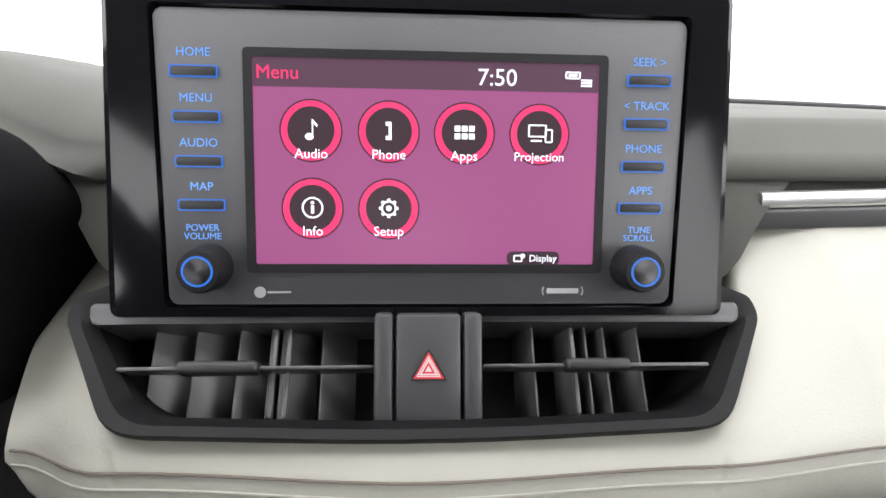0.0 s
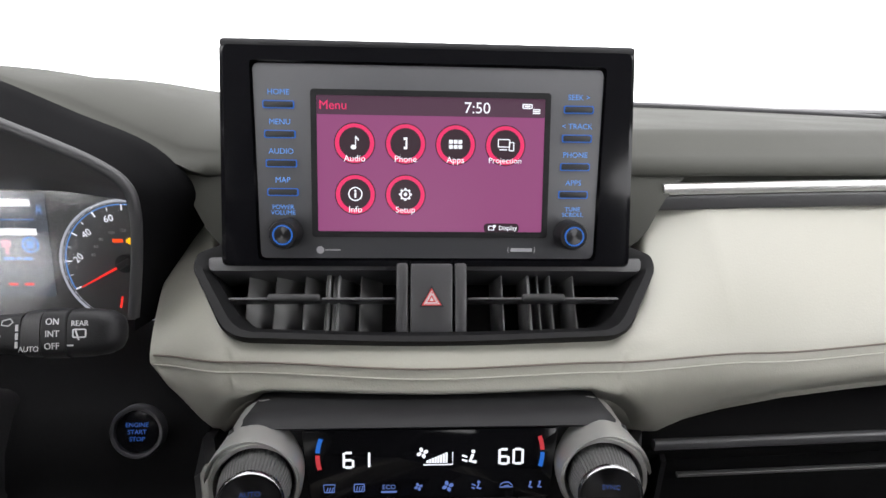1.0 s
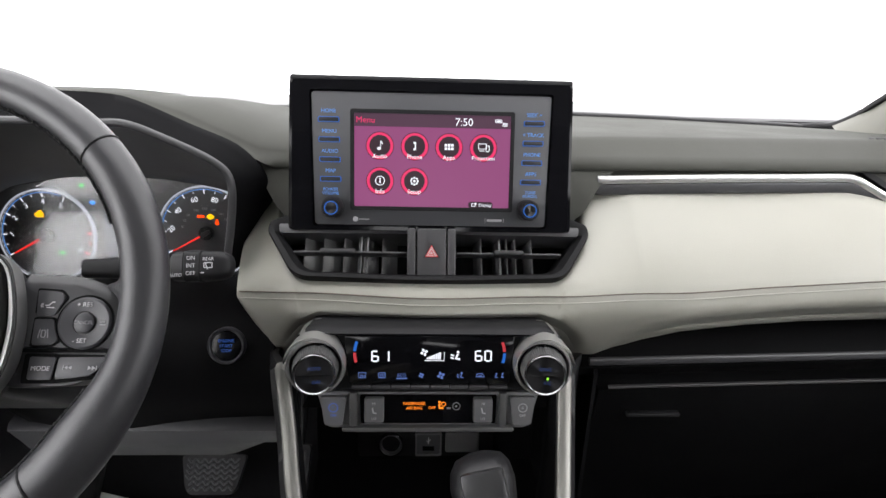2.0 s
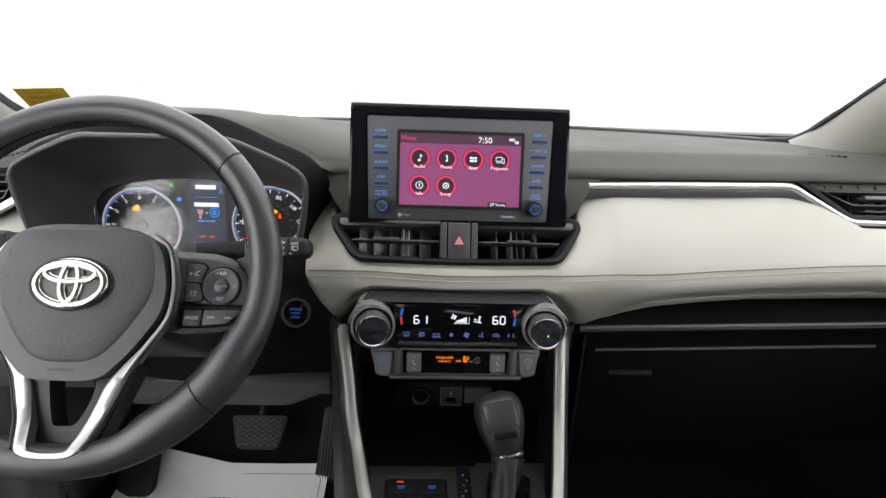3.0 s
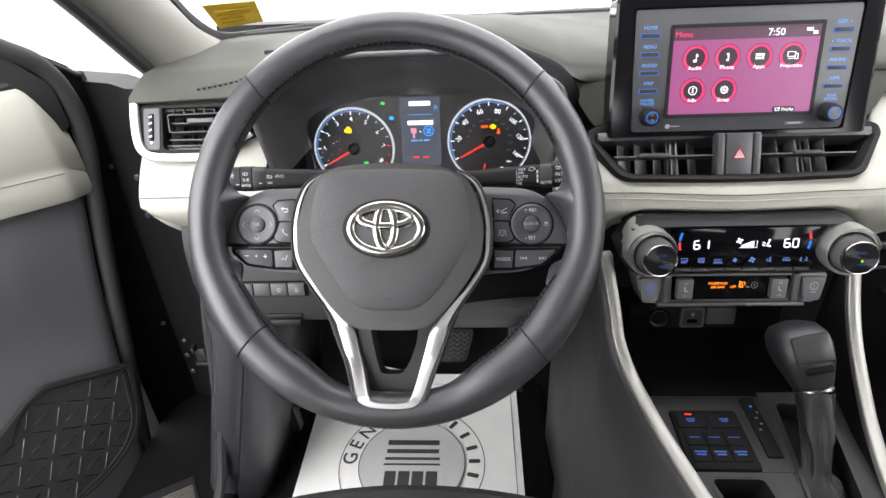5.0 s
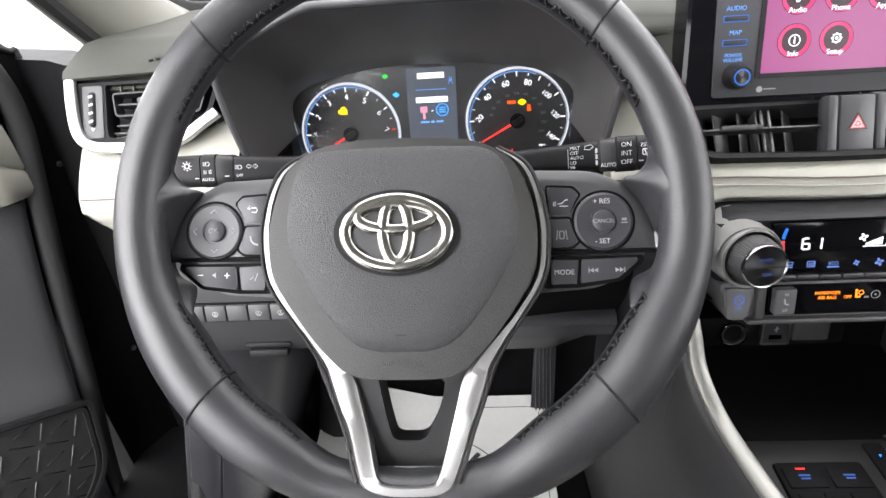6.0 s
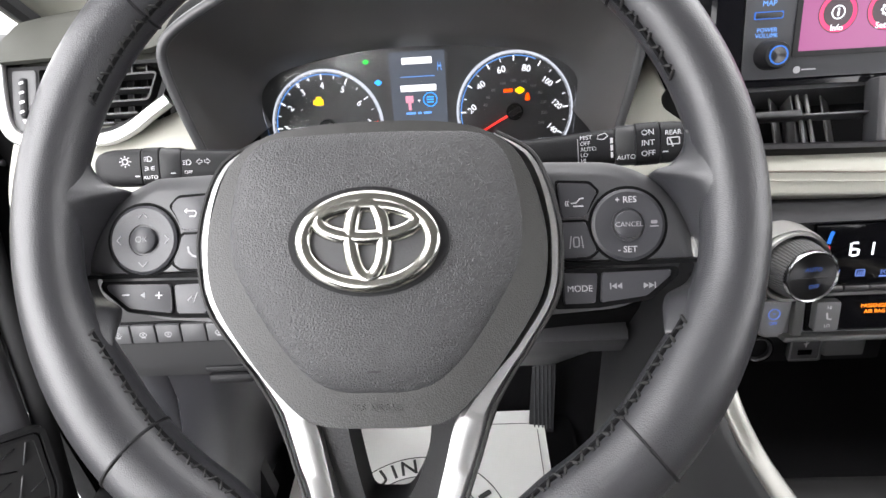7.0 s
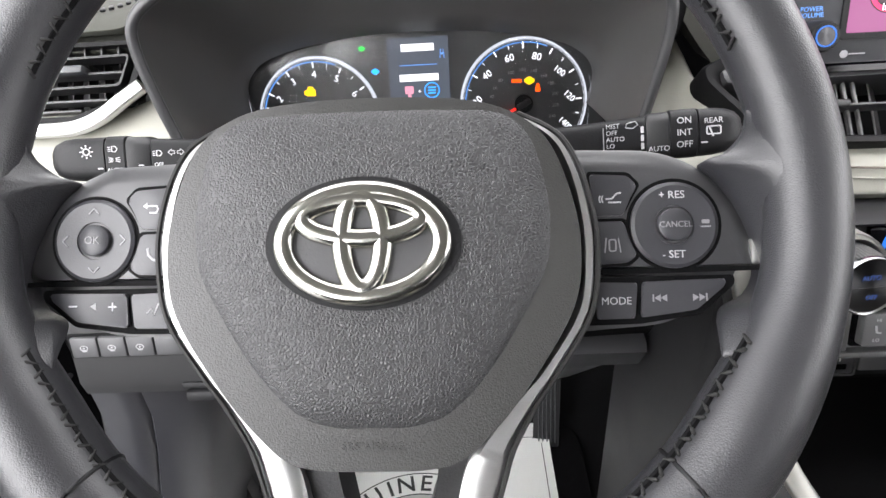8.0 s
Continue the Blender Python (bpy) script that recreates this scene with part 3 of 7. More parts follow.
def display():
    d = thing("centre_display", pose(0, 0.2145, 0.6245, 90 - 14), "gloss black centre touchscreen display showing a plum-coloured menu", "display")
    h = 0.1455
    part("housing", prism(rounded([(-0.1395, 0.001), (0.1395, 0.001), (0.1365, h), (-0.1365, h)], 0.005), -0.032, -0.0006, 0.002, 3), PIANO, d)
    rim_o = rounded([(-0.1412, -0.0005), (0.1412, -0.0005), (0.1384, h + 0.002), (-0.1384, h + 0.002)], 0.005)
    rim_i = rounded([(-0.1165, 0.0040), (0.1165, 0.0040), (0.1192, 0.1362), (-0.1192, 0.1362)], 0.0035)
    bm = bmesh.new()
    mid = [(a * 0.86 + c * 0.14, b * 0.86 + e * 0.14) for (a, b), (c, e) in zip(rim_o, rim_i)]
    loops = [[bm.verts.new((x, y, z)) for x, y in o] for o, z in ((rim_o, -0.030), (rim_o, 0.0016), (mid, 0.0036), (rim_i, 0.0036), (rim_i, -0.004))]
    for lo_, hi_ in zip(loops, loops[1:]):
        for i in range(len(lo_)):
            bm.faces.new((lo_[i], lo_[(i + 1) % len(lo_)], hi_[(i + 1) % len(lo_)], hi_[i]))
    part("rim", bm, PIANO, d, "gloss black raised rim", angle=12)
    part("top_lip", rbox(0.2765, 0.006, 0.036, 0.0025, (0, h + 0.0015, -0.014)), BLACK, d)
    part("support", rbox(0.20, 0.10, 0.06, 0.01, (0, 0.05, -0.055)), BLACK, d)
    face = part("face_panel", prism(rounded([(-0.1148, 0.0055), (0.1148, 0.0055), (0.1175, 0.1345), (-0.1175, 0.1345)], 0.0035), -0.004, 0.002, 0.0012), GREYPLAS, d, "matt dark grey button panel")
    part("screen_frame", frame_ring(rect(0.1615, 0.0985, 0.0025, 0.0008, 0.0693), rect(0.1535, 0.0905, 0.001, 0.0008, 0.0693), 0.0, 0.0032), BLACK, d)
    sc = part("screen", prism(rect(0.1535, 0.0905, 0.001, 0.0008, 0.0693), 0.0, 0.0026), SCREEN, d, "lit plum-coloured menu screen")
    part("header_bar", prism(rect(0.1533, 0.0125, 0.0005, 0.0008, 0.1083), 0.0026, 0.0027), SCREENBAR, sc, "dark strip along the top of the menu")
    part("title_word", put(words("Menu", 0.0083), at(-0.0652, 0.1080, 0.0029)), PINK, sc)
    part("clock_digits", put(words("7:50", 0.0105), at(0.0314, 0.1075, 0.0029)), WHITEGLOW, sc)
    part("battery_sign", put(merge(ribbon(rect(0.0062, 0.0026, 0.0004), 0.0007, closed=True), plate(rect(0.004, 0.0012, 0.0002))), at(0.0655, 0.1095, 0.0028)), WHITEGLOW, sc)
    part("signal_sign", put(merge(*[plate(rect(0.005, 0.0008, 0.0001, 0, y)) for y in (-0.0012, 0, 0.0012)]), at(0.0718, 0.1062, 0.0028)), WHITEGLOW, sc)
    for x, y, g, t in ((-0.0510, 0.0833, g_note, "Audio"), (-0.0168, 0.0833, g_phone, "Phone"), (0.0170, 0.0831, g_apps, "Apps"), (0.0510, 0.0831, g_screens, "Projection"), (-0.0507, 0.0490, g_info, "Info"), (-0.0168, 0.0490, g_gear, "Setup")):
        icon(d, sc, x, y, g, t, 0.0055 if len(t) > 7 else 0.0060)
    part("display_key", prism(rect(0.0245, 0.0064, 0.003, 0.0495, 0.0268), 0.0026, 0.0028), DARKDISC, sc)
    part("key_word", put(words("Display", 0.0044), at(0.0540, 0.0267, 0.003)), WHITEGLOW, sc)
    part("key_sign", put(merge(ribbon(rect(0.0036, 0.0026, 0.0003), 0.0006, closed=True), plate(circle(0.0011, 10, 0.0022, 0.0012))), at(0.0424, 0.0268, 0.003)), WHITEGLOW, sc)
    for s, names in ((-1, ("HOME", "MENU", "AUDIO", "MAP")), (1, ("SEEK >", "< TRACK", "PHONE", "APPS"))):
        for n, (y, t) in enumerate(zip((0.1080, 0.0886, 0.0693, 0.0502), names)):
            x = s * (0.1010 - 0.0006 * n)
            key = part("push_button", prism(rect(0.0190, 0.0038, 0.0008, x, y), 0.0015, 0.0032, 0.0006), CHARCOAL, d, "slim dark button with a blue-lit edge")
            part("lit_edge", frame_ring(rect(0.0206, 0.0052, 0.001, x, y), rect(0.0193, 0.0041, 0.001, x, y), 0.0016, 0.0027), BLUEGLOW, key)
            part("button_word", put(words(t, 0.0052), at(x, y + 0.0080, 0.0021)), PALEBLUE, key)
        kn = part("knob", put(lathe([(0.0106, 0), (0.0104, 0.004), (0.0098, 0.013), (0.0088, 0.0155), (0.0072, 0.0157), (0, 0.0157)], 40), at(s * 0.0968, 0.0226, 0.002)), BLACK, d, "black round knob with a blue-lit ring")
        part("lit_ring", put(frame_ring(circle(0.0066, 32), circle(0.0057, 32), 0, 0.0004), at(s * 0.0968, 0.0226, 0.0177)), BLUEGLOW, kn)
        part("knob_face", lathe([(0, 0.0003), (0.0055, 0.0002), (0.0055, 0)], 32), SPUNFACE, kn, m=at(s * 0.0968, 0.0226, 0.0177))
        for k, t in enumerate(("POWER", "VOLUME") if s < 0 else ("TUNE", "SCROLL")):
            part("knob_word", put(words(t, 0.0042), at(s * 0.0993, 0.0400 - 0.0038 * k, 0.0021)), PALEBLUE, kn)
    part("maker_sign", put(merge(plate(circle(0.0026, 20)), *[plate(rect(0.0105, 0.0009, 0.0002, 0.0085, 0))]), at(-0.0748, 0.0110, 0.002)), DIMPRINT, d)
    part("radio_sign", put(merge(plate(rect(0.0150, 0.0024, 0.0004)), ribbon([(-0.009, -0.002), (-0.0096, 0), (-0.009, 0.002)], 0.0005), ribbon([(0.009, -0.002), (0.0096, 0), (0.009, 0.002)], 0.0005)), at(0.0640, 0.0115, 0.002)), DIMPRINT, d)
    return d


display()


# ---- centre vents ----
def centre_vent():
    v = thing("centre_air_vent", pose(0, 0.1835, 0.5845, 90 - 42), "black twin centre air vent with upright fins and a hazard switch", "air vent")
    outer = rounded([(-0.1310, -0.003), (0, -0.0078), (0.1310, -0.003), (0.1635, 0.050), (0.1625, 0.062), (0.142, 0.072), (-0.142, 0.072), (-0.1625, 0.062), (-0.1635, 0.050)], [0.014, 0.05, 0.014, 0.010, 0.004, 0.004, 0.004, 0.004, 0.010], 5)
    inner = rounded([(-0.1200, 0.0060), (0, 0.002), (0.1200, 0.0060), (0.1490, 0.046), (0.1480, 0.050), (0.136, 0.054), (-0.136, 0.054), (-0.1480, 0.050), (-0.1490, 0.046)], [0.012, 0.05, 0.012, 0.008, 0.003, 0.003, 0.003, 0.003, 0.008], 5)
    deep = [(x * 0.97, 0.004 + y * 0.93) for x, y in inner]
    bm = bmesh.new()
    proud = lambda y: 0.0155 - 0.25 * (y + 0.006)
    loops = [[bm.verts.new((x, y, z + proud(y) * on)) for x, y in o] for o, z, on in ((outer, -0.040, 0), (outer, -0.003, 1), ([(a * 0.88 + c * 0.12, b * 0.88 + e * 0.12) for (a, b), (c, e) in zip(outer, inner)], 0.001, 1), ([(a * 0.45 + c * 0.55, b * 0.45 + e * 0.55) for (a, b), (c, e) in zip(outer, inner)], 0.000, 1), (inner, -0.005, 0.8), (deep, -0.045, 0), (deep, -0.046, 0))]
    n = len(outer)
    for a, b in zip(loops, loops[1:]):
        for i in range(n):
            bm.faces.new((a[i], a[(i + 1) % n], b[(i + 1) % n], b[i]))
    bm.faces.new(loops[-1])
    part("bezel", bm, VENTBLACK, v, angle=30)
    lip = rounded([(-0.1500, 0.0462), (0, 0.0472), (0.1500, 0.0462), (0.1515, 0.0560), (-0.1515, 0.0560)], [0.003, 0.02, 0.003, 0.002, 0.002], 4)
    part("upper_lip", prism(lip, -0.030, 0.0040, 0.0012), CHEEKGREY, v, "grey lip along the top of the vent")
    for x, turn in ((-0.1180, -52), (-0.0990, -52), (-0.0800, -40), (-0.0700, -8), (-0.0600, -40), (-0.0410, -42), (0.0490, 16), (0.0690, 12), (0.0770, 4), (0.0850, 10), (0.1010, 14)):
        part("fin", put(rbox(0.0013, 0.044, 0.022, 0.0005), pose(x, 0.0255, -0.018, 0, turn, 0)), VENTFIN, v)
    for x in (-0.0690, -0.0625, 0.0700):
        part("link_rod", rbox(0.0022, 0.040, 0.003, 0.0008, (x, 0.0255, -0.004)), VENTFIN, v)
    for x0, x1, t0, t1 in ((-0.1345, -0.0235, -0.1085, -0.073), (0.026, 0.131, 0.0630, 0.0930)):
        vane = part("vane", rbox(x1 - x0, 0.0018, 0.012, 0.0007, ((x0 + x1) / 2, 0.0262, -0.001)), CHEEKGREY, v)
        part("vane_tab", rbox(t1 - t0, 0.0058, 0.010, 0.0022, ((t0 + t1) / 2, 0.0262, 0.004), 3), CHARCOAL, vane)
    hz = part("hazard_switch", put(rbox(0.0285, 0.052, 0.016, 0.0018), pose(0.001, 0.0242, 0.0035, 18)), CHEEKGREY, v, "dark grey hazard switch with a red triangle")
    for x in (-0.0187, 0.0207):
        part("side_cheek", put(rbox(0.0082, 0.053, 0.017, 0.002), pose(x, 0.0242, 0.003, 18)), CHEEKGREY, v)
    tri = lambda r: [(r * math.cos(a), r * math.sin(a)) for a in (math.pi / 2, math.pi * 7 / 6, math.pi * 11 / 6)]
    m = pose(0.001, 0.0235, 0.0118, 18)
    part("triangle_frame", put(frame_ring(tri(0.0095), tri(0.0078), 0, 0.0006), m), CHARCOAL, hz)
    part("triangle_red", put(frame_ring(tri(0.0078), tri(0.0062), 0, 0.0005), m), REDPRINT, hz)
    part("triangle_white", put(merge(frame_ring(tri(0.0062), tri(0.0035), 0, 0.0005), plate(tri(0.0017), 0.0005)), m), PRINT, hz)
    part("triangle_line", put(merge(frame_ring(tri(0.0035), tri(0.0017), 0, 0.0004), frame_ring(tri(0.0052), tri(0.0047), 0.0003, 0.0006)), m), REDPRINT, hz)
    return v


centre_vent()

# ---- instrument cluster ----
CX = -0.3655


def binnacle():
    inner = [(0.158, 0.575), (0.164, 0.600), (0.171, 0.635), (0.1745, 0.664), (0.171, 0.682), (0.154, 0.696), (0.119, 0.7125), (0.085, 0.7255), (0.055, 0.7265), (0.0, 0.727)]
    outer = [(0.166, 0.570), (0.172, 0.599), (0.183, 0.626), (0.196, 0.652), (0.1935, 0.674), (0.170, 0.700), (0.125, 0.720), (0.075, 0.742), (0.045, 0.748), (0.0, 0.7495)]

    def both(half):
        line = [(-a - 0.008, z, 0) for a, z in half] + [(a, z, 0) for a, z in half[-2::-1]]
        return [(q.x, q.y) for q in smooth_path(line, 5)]
    lip, shell_ = both(inner), both(outer)
    rows = []
    for k, y, up in ((1.0, 0.36, -0.016), (1.0, 0.285, -0.012), (1.0, 0.262, -0.004), (0.98, 0.255, 0.0), (0.70, 0.243, 0.0), (0.35, 0.227, 0.0), (0.12, 0.2155, 0.0), (0.03, 0.2125, 0.0), (0.0, 0.213, 0.0), (-0.03, 0.216, 0.0)):
        rows.append([(CX + a * (1 - k) + c * k, y, b * (1 - k) + d * k + up) for (a, b), (c, d) in zip(lip, shell_)])
    tagged(link("instrument_hood", loft(rows), HOODBLACK, angle=50), "black arched hood over the instrument cluster", "dashboard", kind="structure")
    # lighter grey tube draws the highlight along the hood's edge
    tagged(link("hood_lip_highlight", tube([(CX + a * 0.992, 0.2118, b - 0.001) for a, b in lip[3:-3]], 0.0040, 8, up=(0, 1, 0)), CHEEKGREY, angle=60), "rounded lip round the instrument opening, grey for its highlight", "trim", kind="structure")
    rows = []
    ends = both([(0.150, 0.570), (0.155, 0.583), (0.156, 0.596), (0.152, 0.606), (0.142, 0.616), (0.125, 0.625), (0.098, 0.632), (0.072, 0.636), (0.048, 0.639), (0.0, 0.641)])
    for f, y in ((0.0, 0.2155), (0.03, 0.222), (0.25, 0.26), (0.55, 0.30), (0.82, 0.330), (1.0, 0.346), (1.0, 0.362)):
        g = f ** 1.15
        rows.append([(CX + a * (1 - g) + c * g, y, b * (1 - g) + d * g) for (a, b), (c, d) in zip(lip, ends)])
    tagged(link("hood_lining", loft(rows), LINING, angle=50), "grey-brown inner face of the instrument hood, lightened for glare", "dashboard", kind="structure")
    tagged(link("hood_back", rbox(0.42, 0.006, 0.20, 0.002, (CX, 0.372, 0.60)), BLACK), "black back of the instrument housing", "dashboard", kind="structure")


def dial(c, x, y, r, marks, numbers, start, step, needle, redline=False):
    ring = part("dial", put(lathe([(r - 0.0035, 0.0), (r - 0.0014, 0.003), (r - 0.0006, 0.0045), (r + 0.0004, 0.0035), (r + 0.0008, -0.004)], 64), at(x, y, -0.004)), DIALRING, c, "round dial with a bright lit rim")
    part("dial_face", put(lathe([(0, 0.0012), (r - 0.0024, 0.0014), (r - 0.0016, 0.0030), (r - 0.0016, 0.0)], 48), at(x, y, -0.004)), DIALFACE, ring)
    bms, reds = [], []
    for i in range(marks + 1):
        a = radians(start - (step * (len(numbers) - 1)) * i / marks)
        big = i % 2 == 0
        bm = put(rbox(0.0052 if big else 0.003, 0.0012 if big else 0.0007, 0.0004, 0), pose(x + (r - 0.0068) * math.cos(a), y + (r - 0.0068) * math.sin(a), -0.0023, 0, 0, math.degrees(a)))
        (reds if redline and i > marks - 3 else bms).append(bm)
    part("tick_marks", merge(*bms), WHITEGLOW, ring)
    if reds:
        part("red_marks", merge(*reds), RED, ring)
    part("lit_track", put(ribbon([((r - 0.0042) * math.cos(radians(a)), (r - 0.0042) * math.sin(radians(a))) for a in segs(start, start - step * (len(numbers) - 1) * 0.6, 40)], 0.0008), at(x, y, -0.0026)), PALEBLUE, ring)
    for i, t in enumerate(numbers):
        a = radians(start - step * i)
        if t:
            part("numeral", put(words(t, 0.0088 if len(t) < 3 else 0.0078), pose(x + (r - 0.0155) * math.cos(a), y + (r - 0.0155) * math.sin(a), -0.0022, 0, 0, max(-60, min(60, math.degrees(a) - 90)) * 0.7)), WHITEGLOW, ring)
    a = radians(needle)
    part("needle", put(prism([(0.004, -0.0012), (r - 0.012, -0.0005), (r - 0.012, 0.0005), (0.004, 0.0012)], 0, 0.0012), pose(x, y, 0.0005, 0, 0, needle)), RED, ring, "red pointer")
    part("hub", put(lathe([(0.0088, 0), (0.0086, 0.005), (0.007, 0.0062), (0, 0.0062)], 24), at(x, y, -0.003)), BLACK, ring)
    part("hub_bar", put(rbox(0.013, 0.0055, 0.002, 0.0008), pose(x, y, 0.0036, 0, 0, needle)), CHARCOAL, ring)
    return ring


def cluster():
    c = thing("instrument_cluster", pose(CX, 0.345, 0.575, 90 - 9), "lit instrument cluster with two round dials and a small screen", "instrument cluster")
    part("face", prism(rounded([(-0.172, -0.075), (0.172, -0.075), (0.172, 0.045), (0.12, 0.066), (-0.05, 0.064), (-0.14, 0.050), (-0.172, 0.03)], 0.02), -0.02, -0.006), CLUSTERFACE, c)
    dial(c, -0.0985, -0.009, 0.057, 16, ["", "1", "2", "3", "4", "5", "6", "7", "8"], 208, 29.2, 209, True)
    sp = dial(c, 0.093, -0.003, 0.058, 16, ["", "20", "40", "60", "80", "100", "120", "140"], 208, 33.6, 209)
    inner = [("40", 166), ("60", 150), ("80", 134), ("100", 112), ("120", 92), ("140", 72), ("160", 52), ("180", 34), ("200", 14), ("220", -6), ("240", -26)]
    for t, a in inner:
        part("small_numeral", put(words(t, 0.0042), at(0.093 + 0.030 * math.cos(radians(a)), -0.003 + 0.030 * math.sin(radians(a)), -0.0022)), DIMPRINT, sp)
    part("fuel_marks", put(merge(*[plate(rect(0.004, 0.0012, 0.0002, x, y)) for x, y in ((0.0, 0), (0.006, 0.002), (0.012, 0.005))]), at(0.099, -0.046, -0.0026)), WHITEGLOW, sp)
    part("fuel_needle", put(rbox(0.0016, 0.011, 0.001, 0.0003), pose(0.086, -0.040, 0.0, 0, 0, -12)), RED, sp)
    part("unit_word", put(words("MPH", 0.0036), at(0.121, -0.033, -0.0022)), WHITEGLOW, sp)
    s = part("info_screen", prism(rect(0.056, 0.096, 0.002, -0.0025, 0.012), -0.0055, -0.0045), INFOSCREEN, c, "small dark blue-lit information screen")
    part("message_bar", put(plate(rect(0.030, 0.0062, 0.0004)), at(-0.0026, 0.0512, -0.0045)), WHITEGLOW, s)
    part("message_bar", put(plate(rect(0.036, 0.0062, 0.0004)), at(-0.0027, 0.0248, -0.0045)), WHITEGLOW, s)
    part("divider_line", put(plate(rect(0.034, 0.0006, 0.0001)), at(-0.0027, 0.036, -0.0045)), PALEBLUE, s)
    part("brake_sign", put(merge(plate(rect(0.008, 0.007, 0.001, 0, 0.002)), plate(rect(0.003, 0.008, 0.001, 0, -0.005))), at(-0.0125, 0.012, -0.0045)), PINKDIM, s)
    part("plus_sign", put(words("+", 0.006), at(-0.003, 0.012, -0.0042)), WHITEGLOW, s)
    part("start_sign", put(merge(ribbon(circle(0.0068, 24), 0.0009, closed=True), *[plate(rect(0.007, 0.0012, 0.0002, 0, y)) for y in (-0.0025, 0, 0.0025)]), at(0.0085, 0.013, -0.0045)), SKYBLUE, s)
    part("hint_bars", put(merge(*[plate(rect(w, 0.0022, 0.0002, x, 0)) for x, w in ((-0.009, 0.010), (0.0, 0.004), (0.008, 0.008))]), at(-0.003, 0.0, -0.0045)), PALEBLUE, s)
    part("lane_sign", put(merge(ribbon([(-0.002, -0.004), (-0.001, 0.004)], 0.0006), ribbon([(0.002, -0.004), (0.001, 0.004)], 0.0006), plate(rect(0.002, 0.0015, 0.0002))), at(0.0195, 0.045, -0.0045)), PALEBLUE, s)
    part("lower_marks", put(merge(*[plate(rect(0.008, 0.002, 0.0002, x, 0)) for x in (-0.008, 0.006)]), at(-0.0027, -0.024, -0.0045)), RED, s)
    for x, y, m, w in ((-0.0536, 0.0526, GREEN, 0.0052), (-0.043, 0.032, SKYBLUE, 0.0062)):
        part("tell_tale", put(merge(plate(circle(w * 0.45, 16)), plate(rect(w * 1.2, w * 0.35, 0.0004))), at(x, y, -0.0058)), m, c)
    part("engine_lamp", put(merge(plate(rect(0.0085, 0.006, 0.001)), plate(rect(0.005, 0.0024, 0.0004, 0, 0.0042)), plate(rect(0.002, 0.004, 0.0003, -0.0052, 0))), at(-0.1044, 0.0165, -0.0024)), AMBER, c)
    part("pointer_lamp", put(plate(rect(0.006, 0.003, 0.0006)), at(-0.083, -0.030, -0.0024)), GREEN, c)
    part("brake_lamp", put(plate(rect(0.009, 0.0032, 0.0004)), at(0.0868, 0.0175, -0.0024)), REDLAMP, c)
    part("tyre_lamp", put(merge(plate(circle(0.0034, 16)), plate(rect(0.009, 0.003, 0.0006))), at(0.0985, 0.0172, -0.0024)), AMBER, c)
    part("belt_lamp", put(merge(plate(circle(0.0017, 12, 0, 0.0026)), plate(rect(0.0045, 0.004, 0.001, 0, -0.001))), at(0.1062, 0.0100, -0.0024)), REDLAMP, c)
    pane = rounded([(-0.150, -0.070), (0.148, -0.070), (0.152, 0.018), (0.138, 0.040), (0.098, 0.056), (0.050, 0.064), (-0.056, 0.064), (-0.104, 0.056), (-0.146, 0.040), (-0.160, 0.018)], 0.008, 3)
    lens = part("lens", prism(pane, 0.0105, 0.0120), LENS, c, "clear cover over the dials")
    lens.visible_shadow = False
    return c


binnacle()
cluster()


# ---- steering wheel ----
def outline(half, steps=5):
    """A closed outline from the points of its right half, top to bottom."""
    pts = [(x, y, 0) for x, y in half] + [(-x, y, 0) for x, y in half[-2:0:-1]]
    return [(q.x * 0.975 - 0.0012, q.y) for q in smooth_path(pts, steps, True)]


